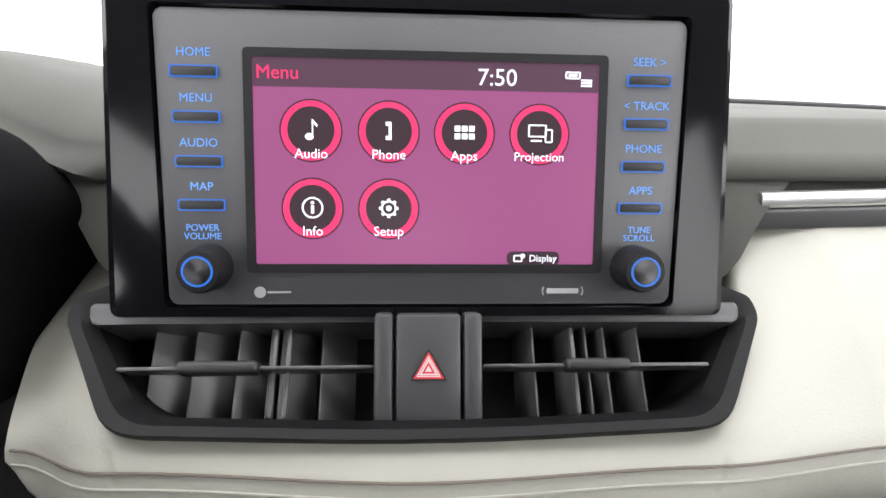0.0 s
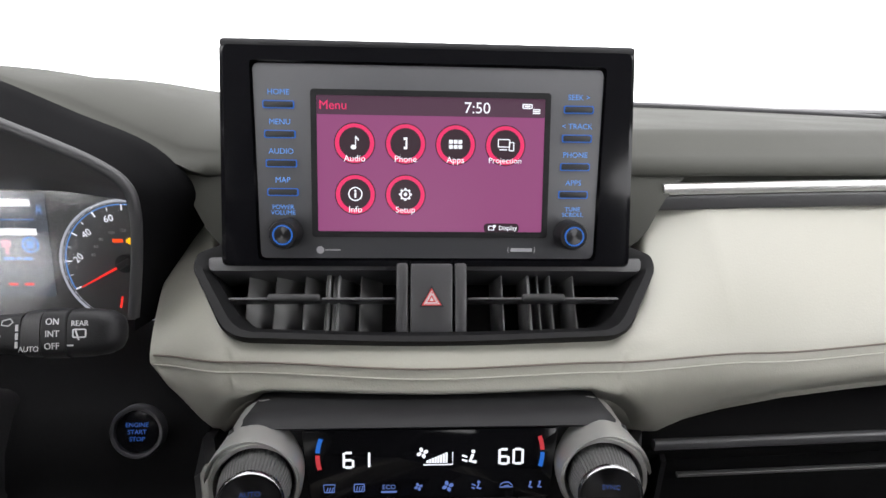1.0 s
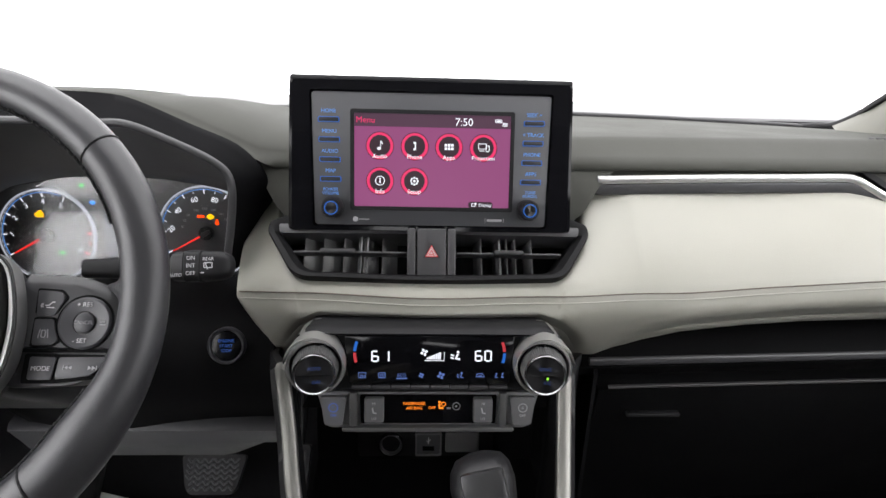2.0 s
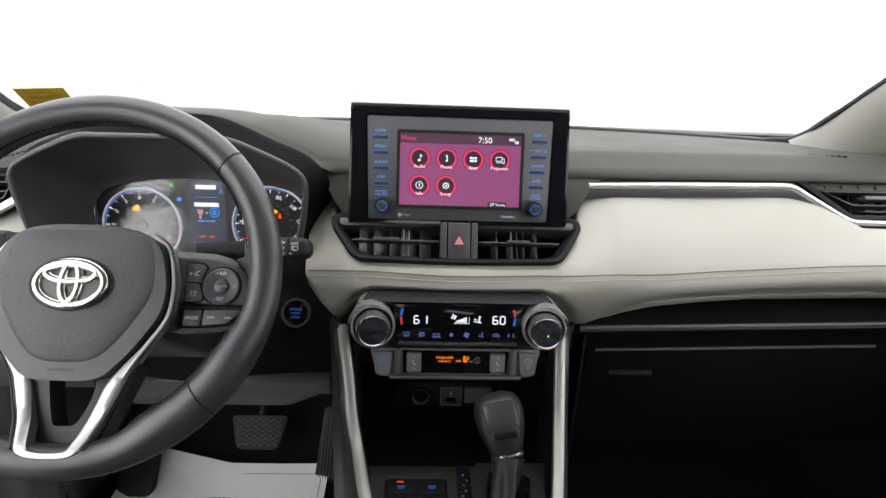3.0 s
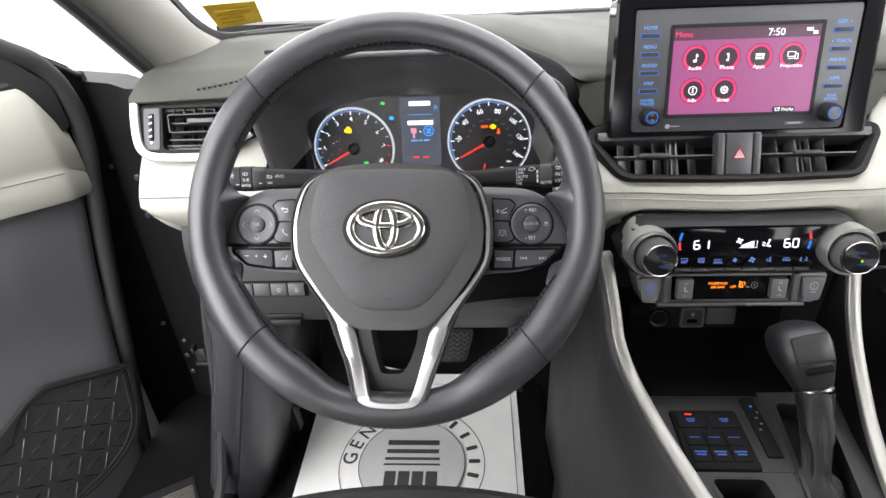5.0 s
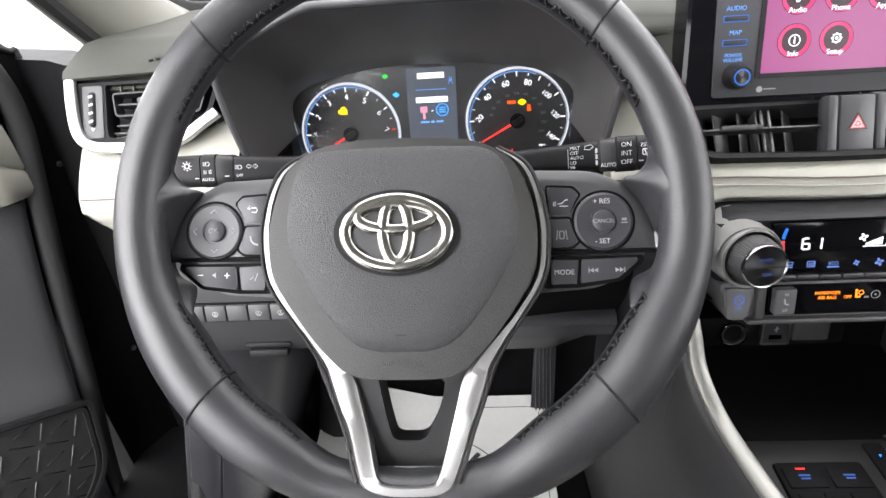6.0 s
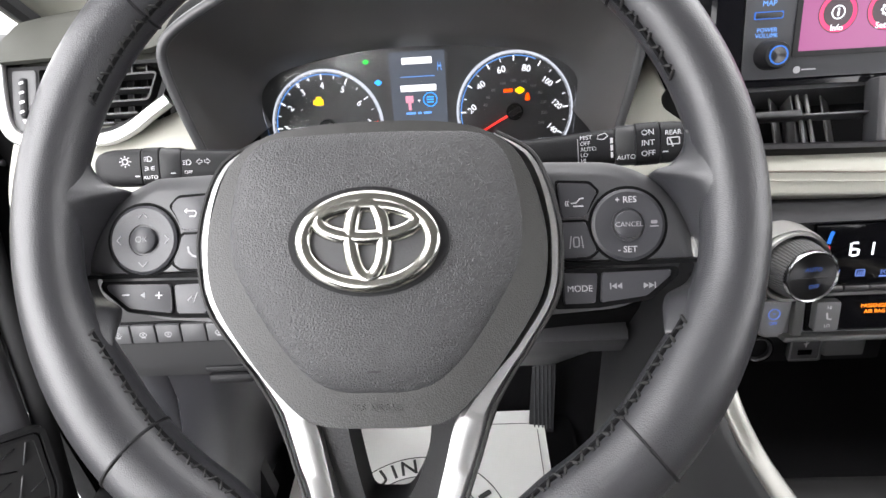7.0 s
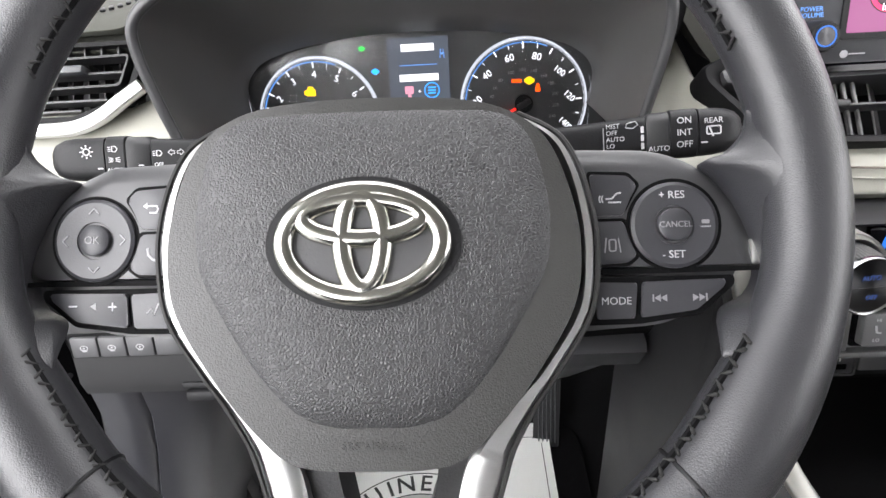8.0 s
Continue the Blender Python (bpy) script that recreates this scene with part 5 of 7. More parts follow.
def stalk(s):
    """A lever on the column; s is -1 for the light lever, 1 for the wiper lever."""
    tip = Vector((-0.583, 0.147, 0.6135)) if s < 0 else Vector((-0.172, 0.134, 0.6178))
    root = Vector((-0.425, 0.158, 0.607)) if s < 0 else Vector((-0.306, 0.149, 0.607))
    label = "black light lever with white symbols" if s < 0 else "black wiper lever with white lettering"
    k = thing("light_lever" if s < 0 else "wiper_lever", Matrix.Identity(4), label, "lever")
    x = (tip - root).normalized() * s
    n = Vector((0, -0.90, 0.43))
    n = (n - n.dot(x) * x).normalized()
    y = n.cross(x)
    k.matrix_basis = Matrix(((x.x, y.x, n.x, tip.x), (x.y, y.y, n.y, tip.y), (x.z, y.z, n.z, tip.z), (0, 0, 0, 1)))
    L = (tip - root).length

    def tapered(stations, r=0.0090):
        rows = [[(s * -xx, yy + up, zz) for yy, zz in rect(h, d, min(r, 0.45 * h, 0.45 * d), seg=5)] for xx, h, d, up in stations]
        return loft(rows, closed=True, caps=True)
    part("end_cap", tapered([(0.0, 0.007, 0.006, 0.0), (0.0012, 0.014, 0.012, 0.0), (0.004, 0.0205, 0.018, 0.0), (0.009, 0.0245, 0.0215, 0.0), (0.016, 0.0262, 0.023, 0.0), (0.0245 if s > 0 else 0.0350, 0.0268, 0.0236, 0.0)]), BLACK, k, "rounded end cap of the lever")
    a0, a1, a2 = (0.0252, 0.0400, 0.0525) if s > 0 else (0.0357, 0.0478, 0.0620)
    part("dial_ring", tapered([(a0, 0.0262, 0.0230, 0.0), (a0 + 0.0006, 0.0274, 0.0240, 0.0), (a1 - 0.0006, 0.0274, 0.0240, 0.0), (a1, 0.0262, 0.0230, 0.0)], 0.0082), BLACK, k, "turning ring of the lever")
    part("sleeve", tapered([(a1 + 0.0005, 0.0262, 0.0232, 0.0), (a2 - 0.002, 0.0258, 0.0228, 0.0), (a2, 0.0236, 0.0205, 0.0)], 0.0082), CHARCOAL, k)
    part("arm", tapered([(a2 + 0.0005, 0.0232, 0.0200, 0.0), (a2 + 0.020, 0.0215, 0.0185, 0.0), (L, 0.0165, 0.0150, 0.0)], 0.0065), BLACK, k)
    z = 0.0121
    if s < 0:
        sun = merge(ribbon(circle(0.0019, 16), 0.0006, closed=True), *[ribbon([(0.0028 * math.cos(a), 0.0028 * math.sin(a)), (0.0040 * math.cos(a), 0.0040 * math.sin(a))], 0.0006) for a in segs(0, math.pi * 7 / 4, 7)])
        part("lamp_sign", put(sun, at(0.0250, 0.0040, z - 0.0004)), PRINT, k)
        lamp = lambda: merge(ribbon([(-0.001, -0.0016), (0.001, -0.0016), (0.0022, 0), (0.001, 0.0016), (-0.001, 0.0016)], 0.0005, closed=True), *[ribbon([(-0.0034, yy), (-0.0018, yy)], 0.0004) for yy in (-0.0012, 0, 0.0012)])
        spread = lambda: merge(*[ribbon([(d * 0.0008, yy * 0.5), (d * 0.0034, yy)], 0.0004) for d in (-1, 1) for yy in (-0.0014, 0, 0.0014)])
        part("lamp_sign", put(lamp(), at(0.0415, 0.0052, z)), PRINT, k)
        part("lamp_sign", put(spread(), at(0.0415, -0.0012, z)), PRINT, k)
        part("lever_word", put(words("AUTO", 0.0036), at(0.0415, -0.0074, z - 0.0002)), PRINT, k)
        part("mark_line", put(plate(rect(0.0032, 0.0007, 0.0001)), at(0.0325, -0.0062, z - 0.0006)), PRINT, k)
        part("lamp_sign", put(lamp(), at(0.0670, 0.0020, z - 0.0020)), PRINT, k)
        part("turn_arrows", put(merge(*[ribbon([(d * 0.0008, -0.0008), (d * 0.0026, -0.0008), (d * 0.0026, -0.0019), (d * 0.0048, 0), (d * 0.0026, 0.0019), (d * 0.0026, 0.0008), (d * 0.0008, 0.0008)], 0.0004, closed=True) for d in (-1, 1)]), at(0.0775, 0.0024, z - 0.0024)), PRINT, k)
        part("lever_word", put(words("OFF", 0.0032), at(0.0670, -0.0048, z - 0.0018)), PRINT, k)
        part("mark_line", put(plate(rect(0.0032, 0.0007, 0.0001)), at(0.0570, -0.0050, z - 0.0006)), PRINT, k)
    else:
        part("lever_word", put(words("REAR", 0.0042), at(-0.0172, 0.0054, z - 0.0001)), PRINT, k)
        part("wiper_sign", put(merge(ribbon(rect(0.0072, 0.0042, 0.0008), 0.0007, closed=True), ribbon([(-0.0002, -0.0036), (-0.0022, 0.0016)], 0.0008)), at(-0.0172, 0.0002, z - 0.0001)), PRINT, k)
        for i, t in enumerate(("ON", "INT", "OFF")):
            part("lever_word", put(words(t, 0.0050), pose(-0.0326, 0.0066 - 0.0066 * i, z + 0.0002, -6 * (1 - i))), PRINT, k)
        part("mark_line", put(plate(rect(0.0034, 0.0008, 0.0001)), at(-0.0222, -0.0062, z - 0.0001)), PRINT, k)
        part("lever_word", put(words("AUTO", 0.0042), at(-0.0462, -0.0080, z - 0.0003)), PRINT, k)
        part("wash_bars", put(merge(*[plate(rect(0.0016, 0.0036, 0.0002, 0, 0.0046 - 0.0046 * i)) for i in range(3)]), at(-0.0548, -0.001, z - 0.0022)), PRINT, k)
        part("mark_line", put(plate(rect(0.0006, 0.0150, 0.0001)), at(-0.0762, -0.0012, z - 0.0026)), DIMPRINT, k)
        for i, t in enumerate(("MIST", "OFF", "AUTO", "LO", "HI")):
            part("lever_word", put(words(t, 0.0037, "LEFT"), at(-0.0748, 0.0066 - 0.0037 * i, z - 0.0024)), PRINT, k)
        part("wiper_sign", put(ribbon([(-0.0034, -0.0004), (-0.0024, 0.0018), (0.0024, 0.0018), (0.0034, -0.0004), (0.0004, -0.0018)], 0.0005, closed=True), pose(-0.0605, 0.0064, z - 0.0022, 0, 0, 12)), PRINT, k)
    return k


stalk(-1)
stalk(1)


# ---- climate panel ----
SEG = {"6": "acdefg", "1": "bc", "0": "abcdef"}


def digit(ch, x):
    """A seven-bar figure."""
    w, h, t = 0.0042, 0.0095, 0.0015
    bars = {"a": (0, h / 2, w, t), "d": (0, -h / 2, w, t), "g": (0, 0, w, t), "b": (w / 2 + t / 2, h / 4, t, h / 2), "c": (w / 2 + t / 2, -h / 4, t, h / 2), "f": (-w / 2 - t / 2, h / 4, t, h / 2), "e": (-w / 2 - t / 2, -h / 4, t, h / 2)}
    return [put(plate(rect(a[2], a[3], 0.0003)), at(x + a[0], a[1], 0)) for k, a in bars.items() if k in SEG[ch]]


def small_sign(kind):
    if kind == 0:
        return merge(ribbon([(-0.003, -0.0026), (-0.0036, 0.0024), (0.0036, 0.0024), (0.003, -0.0026)], 0.0006, closed=True), *[ribbon([(x, -0.0022), (x + 0.0008, 0.0004)], 0.0006) for x in (-0.0016, 0, 0.0016)])
    if kind == 1:
        return merge(ribbon(rect(0.0062, 0.0048, 0.0006), 0.0006, closed=True), *[ribbon([(x, -0.0018), (x + 0.0006, 0.0012)], 0.0006) for x in (-0.0016, 0, 0.0016)])
    if kind == 2:
        return merge(words("ECO", 0.0042), put(plate(rect(0.0098, 0.0012, 0.0002)), at(0, -0.003, 0)))
    if kind in (3, 4):
        r = 0.0016 if kind == 3 else 0.0022
        return merge(*[put(plate(circle(r * 0.55, 10, r, 0, 1.3)), pose(0, 0, 0, 0, 0, a)) for a in (20, 110, 200, 290)])
    if kind == 5:
        return merge(plate(circle(0.001, 10, 0.001, 0.0024)), ribbon([(0.001, 0.001), (0.0, -0.0014), (0.0026, -0.002)], 0.0011), ribbon([(-0.0034, 0.001), (-0.001, 0.0002)], 0.0007), ribbon([(-0.0034, -0.001), (-0.0014, -0.002)], 0.0007))
    if kind == 6:
        return merge(ribbon([(-0.0042, -0.0012), (-0.0034, 0.0008), (-0.0012, 0.002), (0.0016, 0.002), (0.0038, 0.0002), (0.0042, -0.0012)], 0.0006, closed=True), ribbon([(-0.0014, -0.0004), (0.0018, -0.0004), (0.001, 0.0006)], 0.0006))
    return merge(*[put(merge(plate(circle(0.0008, 10, 0, 0.0018)), ribbon([(0, 0.0008), (-0.001, -0.0014), (0.0012, -0.0018)], 0.0009)), at(x, 0, 0)) for x in (-0.003, 0.003)])


def climate():
    c = thing("climate_panel", pose(0, 0.137, 0.5, 90 - 14), "black climate control panel with two silver-ringed knobs", "climate control")
    rows = []
    for x in segs(-0.1235, 0.1235, 24):
        e = max(0, (abs(x) - 0.108) / 0.0155)
        rows.append([(x, 0.0520 - 0.012 * e * e, -0.06), (x, 0.0530 - 0.012 * e * e, -0.024), (x, 0.0525 - 0.012 * e * e, -0.010), (x, 0.0500 - 0.010 * e * e, 0.0), (x, 0.046 - 0.008 * e, 0.0045), (x, 0.0435, 0.001)])
    part("brow", slab(rows, (0, -0.002, -0.010)), BROWGREY, c, "dark grey brow over the climate display")
    part("body", prism(rounded([(-0.122, -0.0105), (0.122, -0.0105), (0.135, 0.020), (0.118, 0.046), (-0.118, 0.046), (-0.135, 0.020)], 0.006), -0.05, -0.004, 0.002), BLACK, c)
    g = part("glass", prism(rounded([(-0.0755, -0.0035), (0.0755, -0.0035), (0.0800, 0.0425), (-0.0800, 0.0425)], 0.002), -0.004, 0.0, 0.0004), PIANO, c, "gloss black display glass")
    part("digits", merge(*digit("6", -0.0525), *digit("1", -0.0425)), WHITEGLOW, g, m=at(0.001, 0.0232, 0.0001))
    part("digits", merge(*digit("6", -0.0045), *digit("0", 0.0045)), WHITEGLOW, g, m=at(0.0505, 0.0240, 0.0001))
    stairs = [plate([(-0.006 + 0.0017 * i, -0.003), (-0.0046 + 0.0017 * i, -0.003), (-0.0046 + 0.0017 * i, -0.0012 + 0.0007 * i), (-0.006 + 0.0017 * i, -0.0012 + 0.0007 * i)]) for i in range(8)]
    part("fan_bars", put(merge(*stairs, ribbon([(-0.008, -0.0042), (0.0105, -0.0042), (0.0105, 0.004)], 0.0007)), at(0.003, 0.0235, 0.0001)), WHITEGLOW, g)
    part("fan_sign", put(small_sign(4), at(-0.0055, 0.0272, 0.0001)), WHITEGLOW, g)
    part("seat_sign", put(merge(plate(circle(0.0013, 10, 0.002, 0.0036)), ribbon([(0.0018, 0.0018), (0.0, -0.0026), (0.004, -0.0034)], 0.002), ribbon([(-0.005, 0.0012), (-0.0018, 0.0)], 0.0012), ribbon([(-0.005, -0.0016), (-0.0018, -0.0028)], 0.0012)), at(0.0245, 0.0240, 0.0001)), WHITEGLOW, g)
    for s in (-1, 1):
        for a0, a1, m in ((158, 176, REDBAR if s < 0 else BLUEGLOW), (179, 197, BLUEGLOW if s < 0 else REDBAR)):
            pts = [(s * (-0.045 * 0 - 0.0705) + s * -0.030 * (math.cos(radians(a)) + 1) * -1, 0.0260 + 0.030 * math.sin(radians(a))) for a in segs(a0, a1, 8)]
            part("heat_arc", ribbon(pts, 0.0027), m, g, m=at(0, 0, 0.0001))
    for i in range(8):
        x = -0.0635 + 0.01855 * i
        part("key_sign", put(small_sign(i), at(x, 0.0048, 0.0001)), KEYBLUE, g)
        part("key", rbox(0.0176, 0.0042, 0.006, 0.0012, (x - 0.0008, -0.0070, -0.002)), CHEEKGREY, c)
    for s in (-1, 1):
        m = pose(s * 0.1060, 0.0190, -0.004, 1, s * -6) @ Matrix.Diagonal((0.95, 0.95, 1, 1))
        part("knob_surround", put(lathe([(0.0272, -0.010), (0.0286, 0.010), (0.0284, 0.0200), (0.0270, 0.0245), (0.0248, 0.0245), (0.0230, 0.0200), (0.0228, 0.012)], 56), m), SILVERMATT, c, "bright silver knob surround")
        cap = [[(0.95 * r * math.cos(radians(a)) * wide, dy + 0.95 * r * math.sin(radians(a)), z) for a in segs(8, 172, 20)] for r, wide, dy, z in ((0.0283, 1.0, 0.0, 0.0225), (0.0290, 1.0, 0.0, 0.019), (0.0280, 0.99, 0.002, 0.006), (0.0258, 0.97, 0.006, -0.008), (0.0240, 0.95, 0.011, -0.024))]
        part("shoulder", put(slab(cap, (0, -0.003, -0.002)), pose(s * 0.1060, 0.0190, -0.002)), SILVERMATT, c, "satin silver shoulder over the knob")
        body = lathe([(0.0222, 0.010), (0.0220, 0.024), (0.0213, 0.030), (0.0202, 0.036), (0.0192, 0.0405)], 120)
        for q in body.verts:
            if round(math.atan2(q.co.y, q.co.x) / (2 * math.pi / 120)) % 2:
                q.co.x, q.co.y = q.co.x * 0.972, q.co.y * 0.972
        kn = part("knob", put(body, m), KNURL, c, "dark ribbed temperature knob")
        part("knob_ring", put(lathe([(0.0192, 0.0380), (0.0194, 0.0415), (0.0186, 0.0426), (0.0176, 0.0415)], 56), m), KNOBRING, kn)
        part("knob_face", lathe([(0.0178, 0.0405), (0.0174, 0.0418), (0, 0.0420)], 48), SPUNFACE, kn, "spun dark metal knob face", m=m)
        part("face_line", put(rbox(0.0298, 0.0004, 0.0004, 0), m @ at(0, -0.001, 0.0422)), BLACK, kn)
        part("face_word", put(words("AUTO" if s < 0 else "SYNC", 0.0044), m @ at(0, 0.0055, 0.0422)), FACEBLUE, kn)
        part("face_word", put(words("OFF" if s < 0 else "A/C", 0.0044), m @ at(0.002, -0.0075, 0.0422)), FACEBLUE, kn)
        if s > 0:
            part("lamp_dot", put(plate(circle(0.0014, 10, sx=0.7)), m @ at(0.002, -0.003, 0.0423)), GREENDOT, kn)
    lp = part("lower_bed", prism(rounded([(-0.108, -0.0140), (0.108, -0.0140), (0.098, -0.0500), (-0.098, -0.0500)], 0.004), -0.05, -0.006, 0.0015), GREYSWITCH, c, "grey switch bed")
    part("lower_lip", rbox(0.166, 0.005, 0.012, 0.002, (0, -0.0495, -0.004)), VENTFIN, c)
    for x in (-0.0750, 0.0750):
        part("bed_rib", rbox(0.008, 0.036, 0.010, 0.002, (x * 0.965, -0.0315, -0.006)), VENTFIN, lp)
    part("bed_glass", prism(rounded([(-0.0655, -0.0455), (0.0655, -0.0455), (0.0665, -0.0165), (-0.0665, -0.0165)], 0.002), -0.008, -0.005), PIANO, lp)
    for i, t in enumerate(("PASSENGER", "AIR BAG")):
        part("lamp_word", put(words(t, 0.0042), at(-0.0140, -0.0255 - 0.0046 * i, -0.0046)), ORANGE, lp)
    part("lamp_word", put(words("OFF", 0.0040), at(0.0035, -0.0298, -0.0046)), ORANGE, lp)
    part("lamp_sign", put(merge(plate(circle(0.0012, 10, -0.001, 0.003)), ribbon([(-0.001, 0.001), (-0.001, -0.003), (0.003, -0.003)], 0.002), ribbon(circle(0.002, 12, 0.003, 0.001), 0.0007, closed=True)), at(0.0115, -0.0268, -0.0046)), ORANGE, lp)
    part("dim_sign", put(merge(ribbon(circle(0.0036, 20), 0.0007, closed=True), plate(circle(0.001, 10)), put(plate(rect(0.004, 0.0018, 0.0002)), at(-0.0075, -0.002, 0))), at(0.0270, -0.0280, -0.0046)), DIMPRINT, lp)
    for s in (-1, 1):
        sw = part("seat_heater_switch", rbox(0.0185, 0.0245, 0.012, 0.002, (s * 0.0525, -0.0305, -0.004)), GREYSWITCH, lp, "grey seat heater switch")
        part("switch_sign", put(merge(put(words("HI", 0.0036), at(0, 0.007, 0)), ribbon([(-0.0015, 0.003), (-0.0005, -0.002), (0.0025, -0.0026)], 0.0014), put(words("LO", 0.0036), at(0, -0.008, 0))), at(s * 0.0525, -0.0300, 0.0022)), PRINT, sw)
        sw = part("drive_switch", prism(rounded([(s * 0.0915 - 0.0125, -0.0175), (s * 0.0915 + 0.0125, -0.0175), (s * 0.0915 + 0.0085, -0.0460), (s * 0.0915 - 0.0085, -0.0460)][::-1], 0.002), -0.012, -0.001, 0.0015), GREYSWITCH, lp, "grey trapezoid switch")
        part("switch_sign", put(merge(ribbon(circle(0.0042, 20), 0.0008, closed=True), put(words("A" if s > 0 else "=", 0.004), at(0, 0, 0)), put(words("OFF", 0.0036), at(0, -0.008, 0))), at(s * 0.0915, -0.0280, -0.0006)), KEYBLUE if s < 0 else PRINT, sw)
    # the display and its knobs stand proud of the switch bed below
    for ob in c.children:
        if not ob.name.startswith("lower"):
            ob.matrix_basis = Matrix.Translation((0, 0.0055, 0.0159)) @ Matrix.Diagonal((0.983, 0.983, 1, 1)) @ ob.matrix_basis
    return c


climate()


# ---- cubby with sockets ----
def cubby():
    rows = [[(x, 0.16, 0.452), (x, 0.215, 0.44), (x, 0.235, 0.40), (x, 0.225, 0.33), (x, 0.16, 0.318), (x, 0.06, 0.318), (x, 0.055, 0.318)] for x in segs(-0.128, 0.128, 8)]
    # the cubby's shade is put into its black
    tagged(link("cubby", slab(rows, (0, 0.006, -0.004)), SHADEBLACK), "black open cubby under the climate panel", "console", kind="structure")
    u = thing("socket_row", pose(0, 0.222, 0.357, 90 - 10), "dark socket strip with a power outlet and a data port", "socket")
    part("strip", prism(rect(0.16, 0.036, 0.004), -0.01, 0.0, 0.0015), BLACK, u)
    pw = part("power_outlet", put(lathe([(0.0145, -0.002), (0.0145, 0.004), (0.013, 0.0055), (0.011, 0.004), (0.0105, -0.004), (0, -0.004)], 32), at(-0.041, -0.001, 0.0)), BEDGREY, u, "round power outlet with a cap")
    usb = part("data_port", rbox(0.029, 0.027, 0.010, 0.002, (0.003, 0.001, 0.002)), BEDGREY, u)
    part("port_frame", put(frame_ring(rect(0.031, 0.029, 0.003), rect(0.027, 0.025, 0.002), 0.004, 0.0078), at(0.003, 0.001, 0)), GREYSWITCH, usb)
    part("outlet_ring", put(lathe([(0.0148, 0.001), (0.0150, 0.0052), (0.0138, 0.0062), (0.0130, 0.0052)], 32), at(-0.041, -0.001, 0)), KNOBRING, pw)
    part("port_slot", rbox(0.014, 0.006, 0.002, 0.0008, (0.003, -0.004, 0.0065)), PIANO, usb)
    part("port_sign", put(merge(ribbon([(0, -0.004), (0, 0.004)], 0.0009), ribbon([(0, -0.001), (0.0025, 0.0015)], 0.0008), ribbon([(0, -0.002), (-0.0025, 0.0005)], 0.0008)), at(0.003, 0.006, 0.0072)), PRINT, usb)
    # added plate: its light grey stands for a reflection beside the port
    part("reflection_plate", rbox(0.040, 0.026, 0.006, 0.003, (0.043, 0.001, 0.001)), GREYSWITCH, u, "light grey plate in place of a soft reflection")


cubby()


# ---- centre console ----
RAIL_L = [(-0.142, 0.150, 0.511), (-0.140, 0.143, 0.494), (-0.132, 0.118, 0.449), (-0.1275, 0.098, 0.418), (-0.117, 0.063, 0.394), (-0.104, 0.004, 0.386), (-0.088, -0.054, 0.380), (-0.065, -0.14, 0.372), (-0.045, -0.26, 0.362)]
RAIL_R = [(0.131, 0.146, 0.512), (0.131, 0.132, 0.486), (0.129, 0.112, 0.457), (0.124, 0.080, 0.428), (0.115, 0.030, 0.400), (0.106, -0.015, 0.384), (0.096, -0.076, 0.371), (0.091, -0.15, 0.362), (0.085, -0.26, 0.358)]


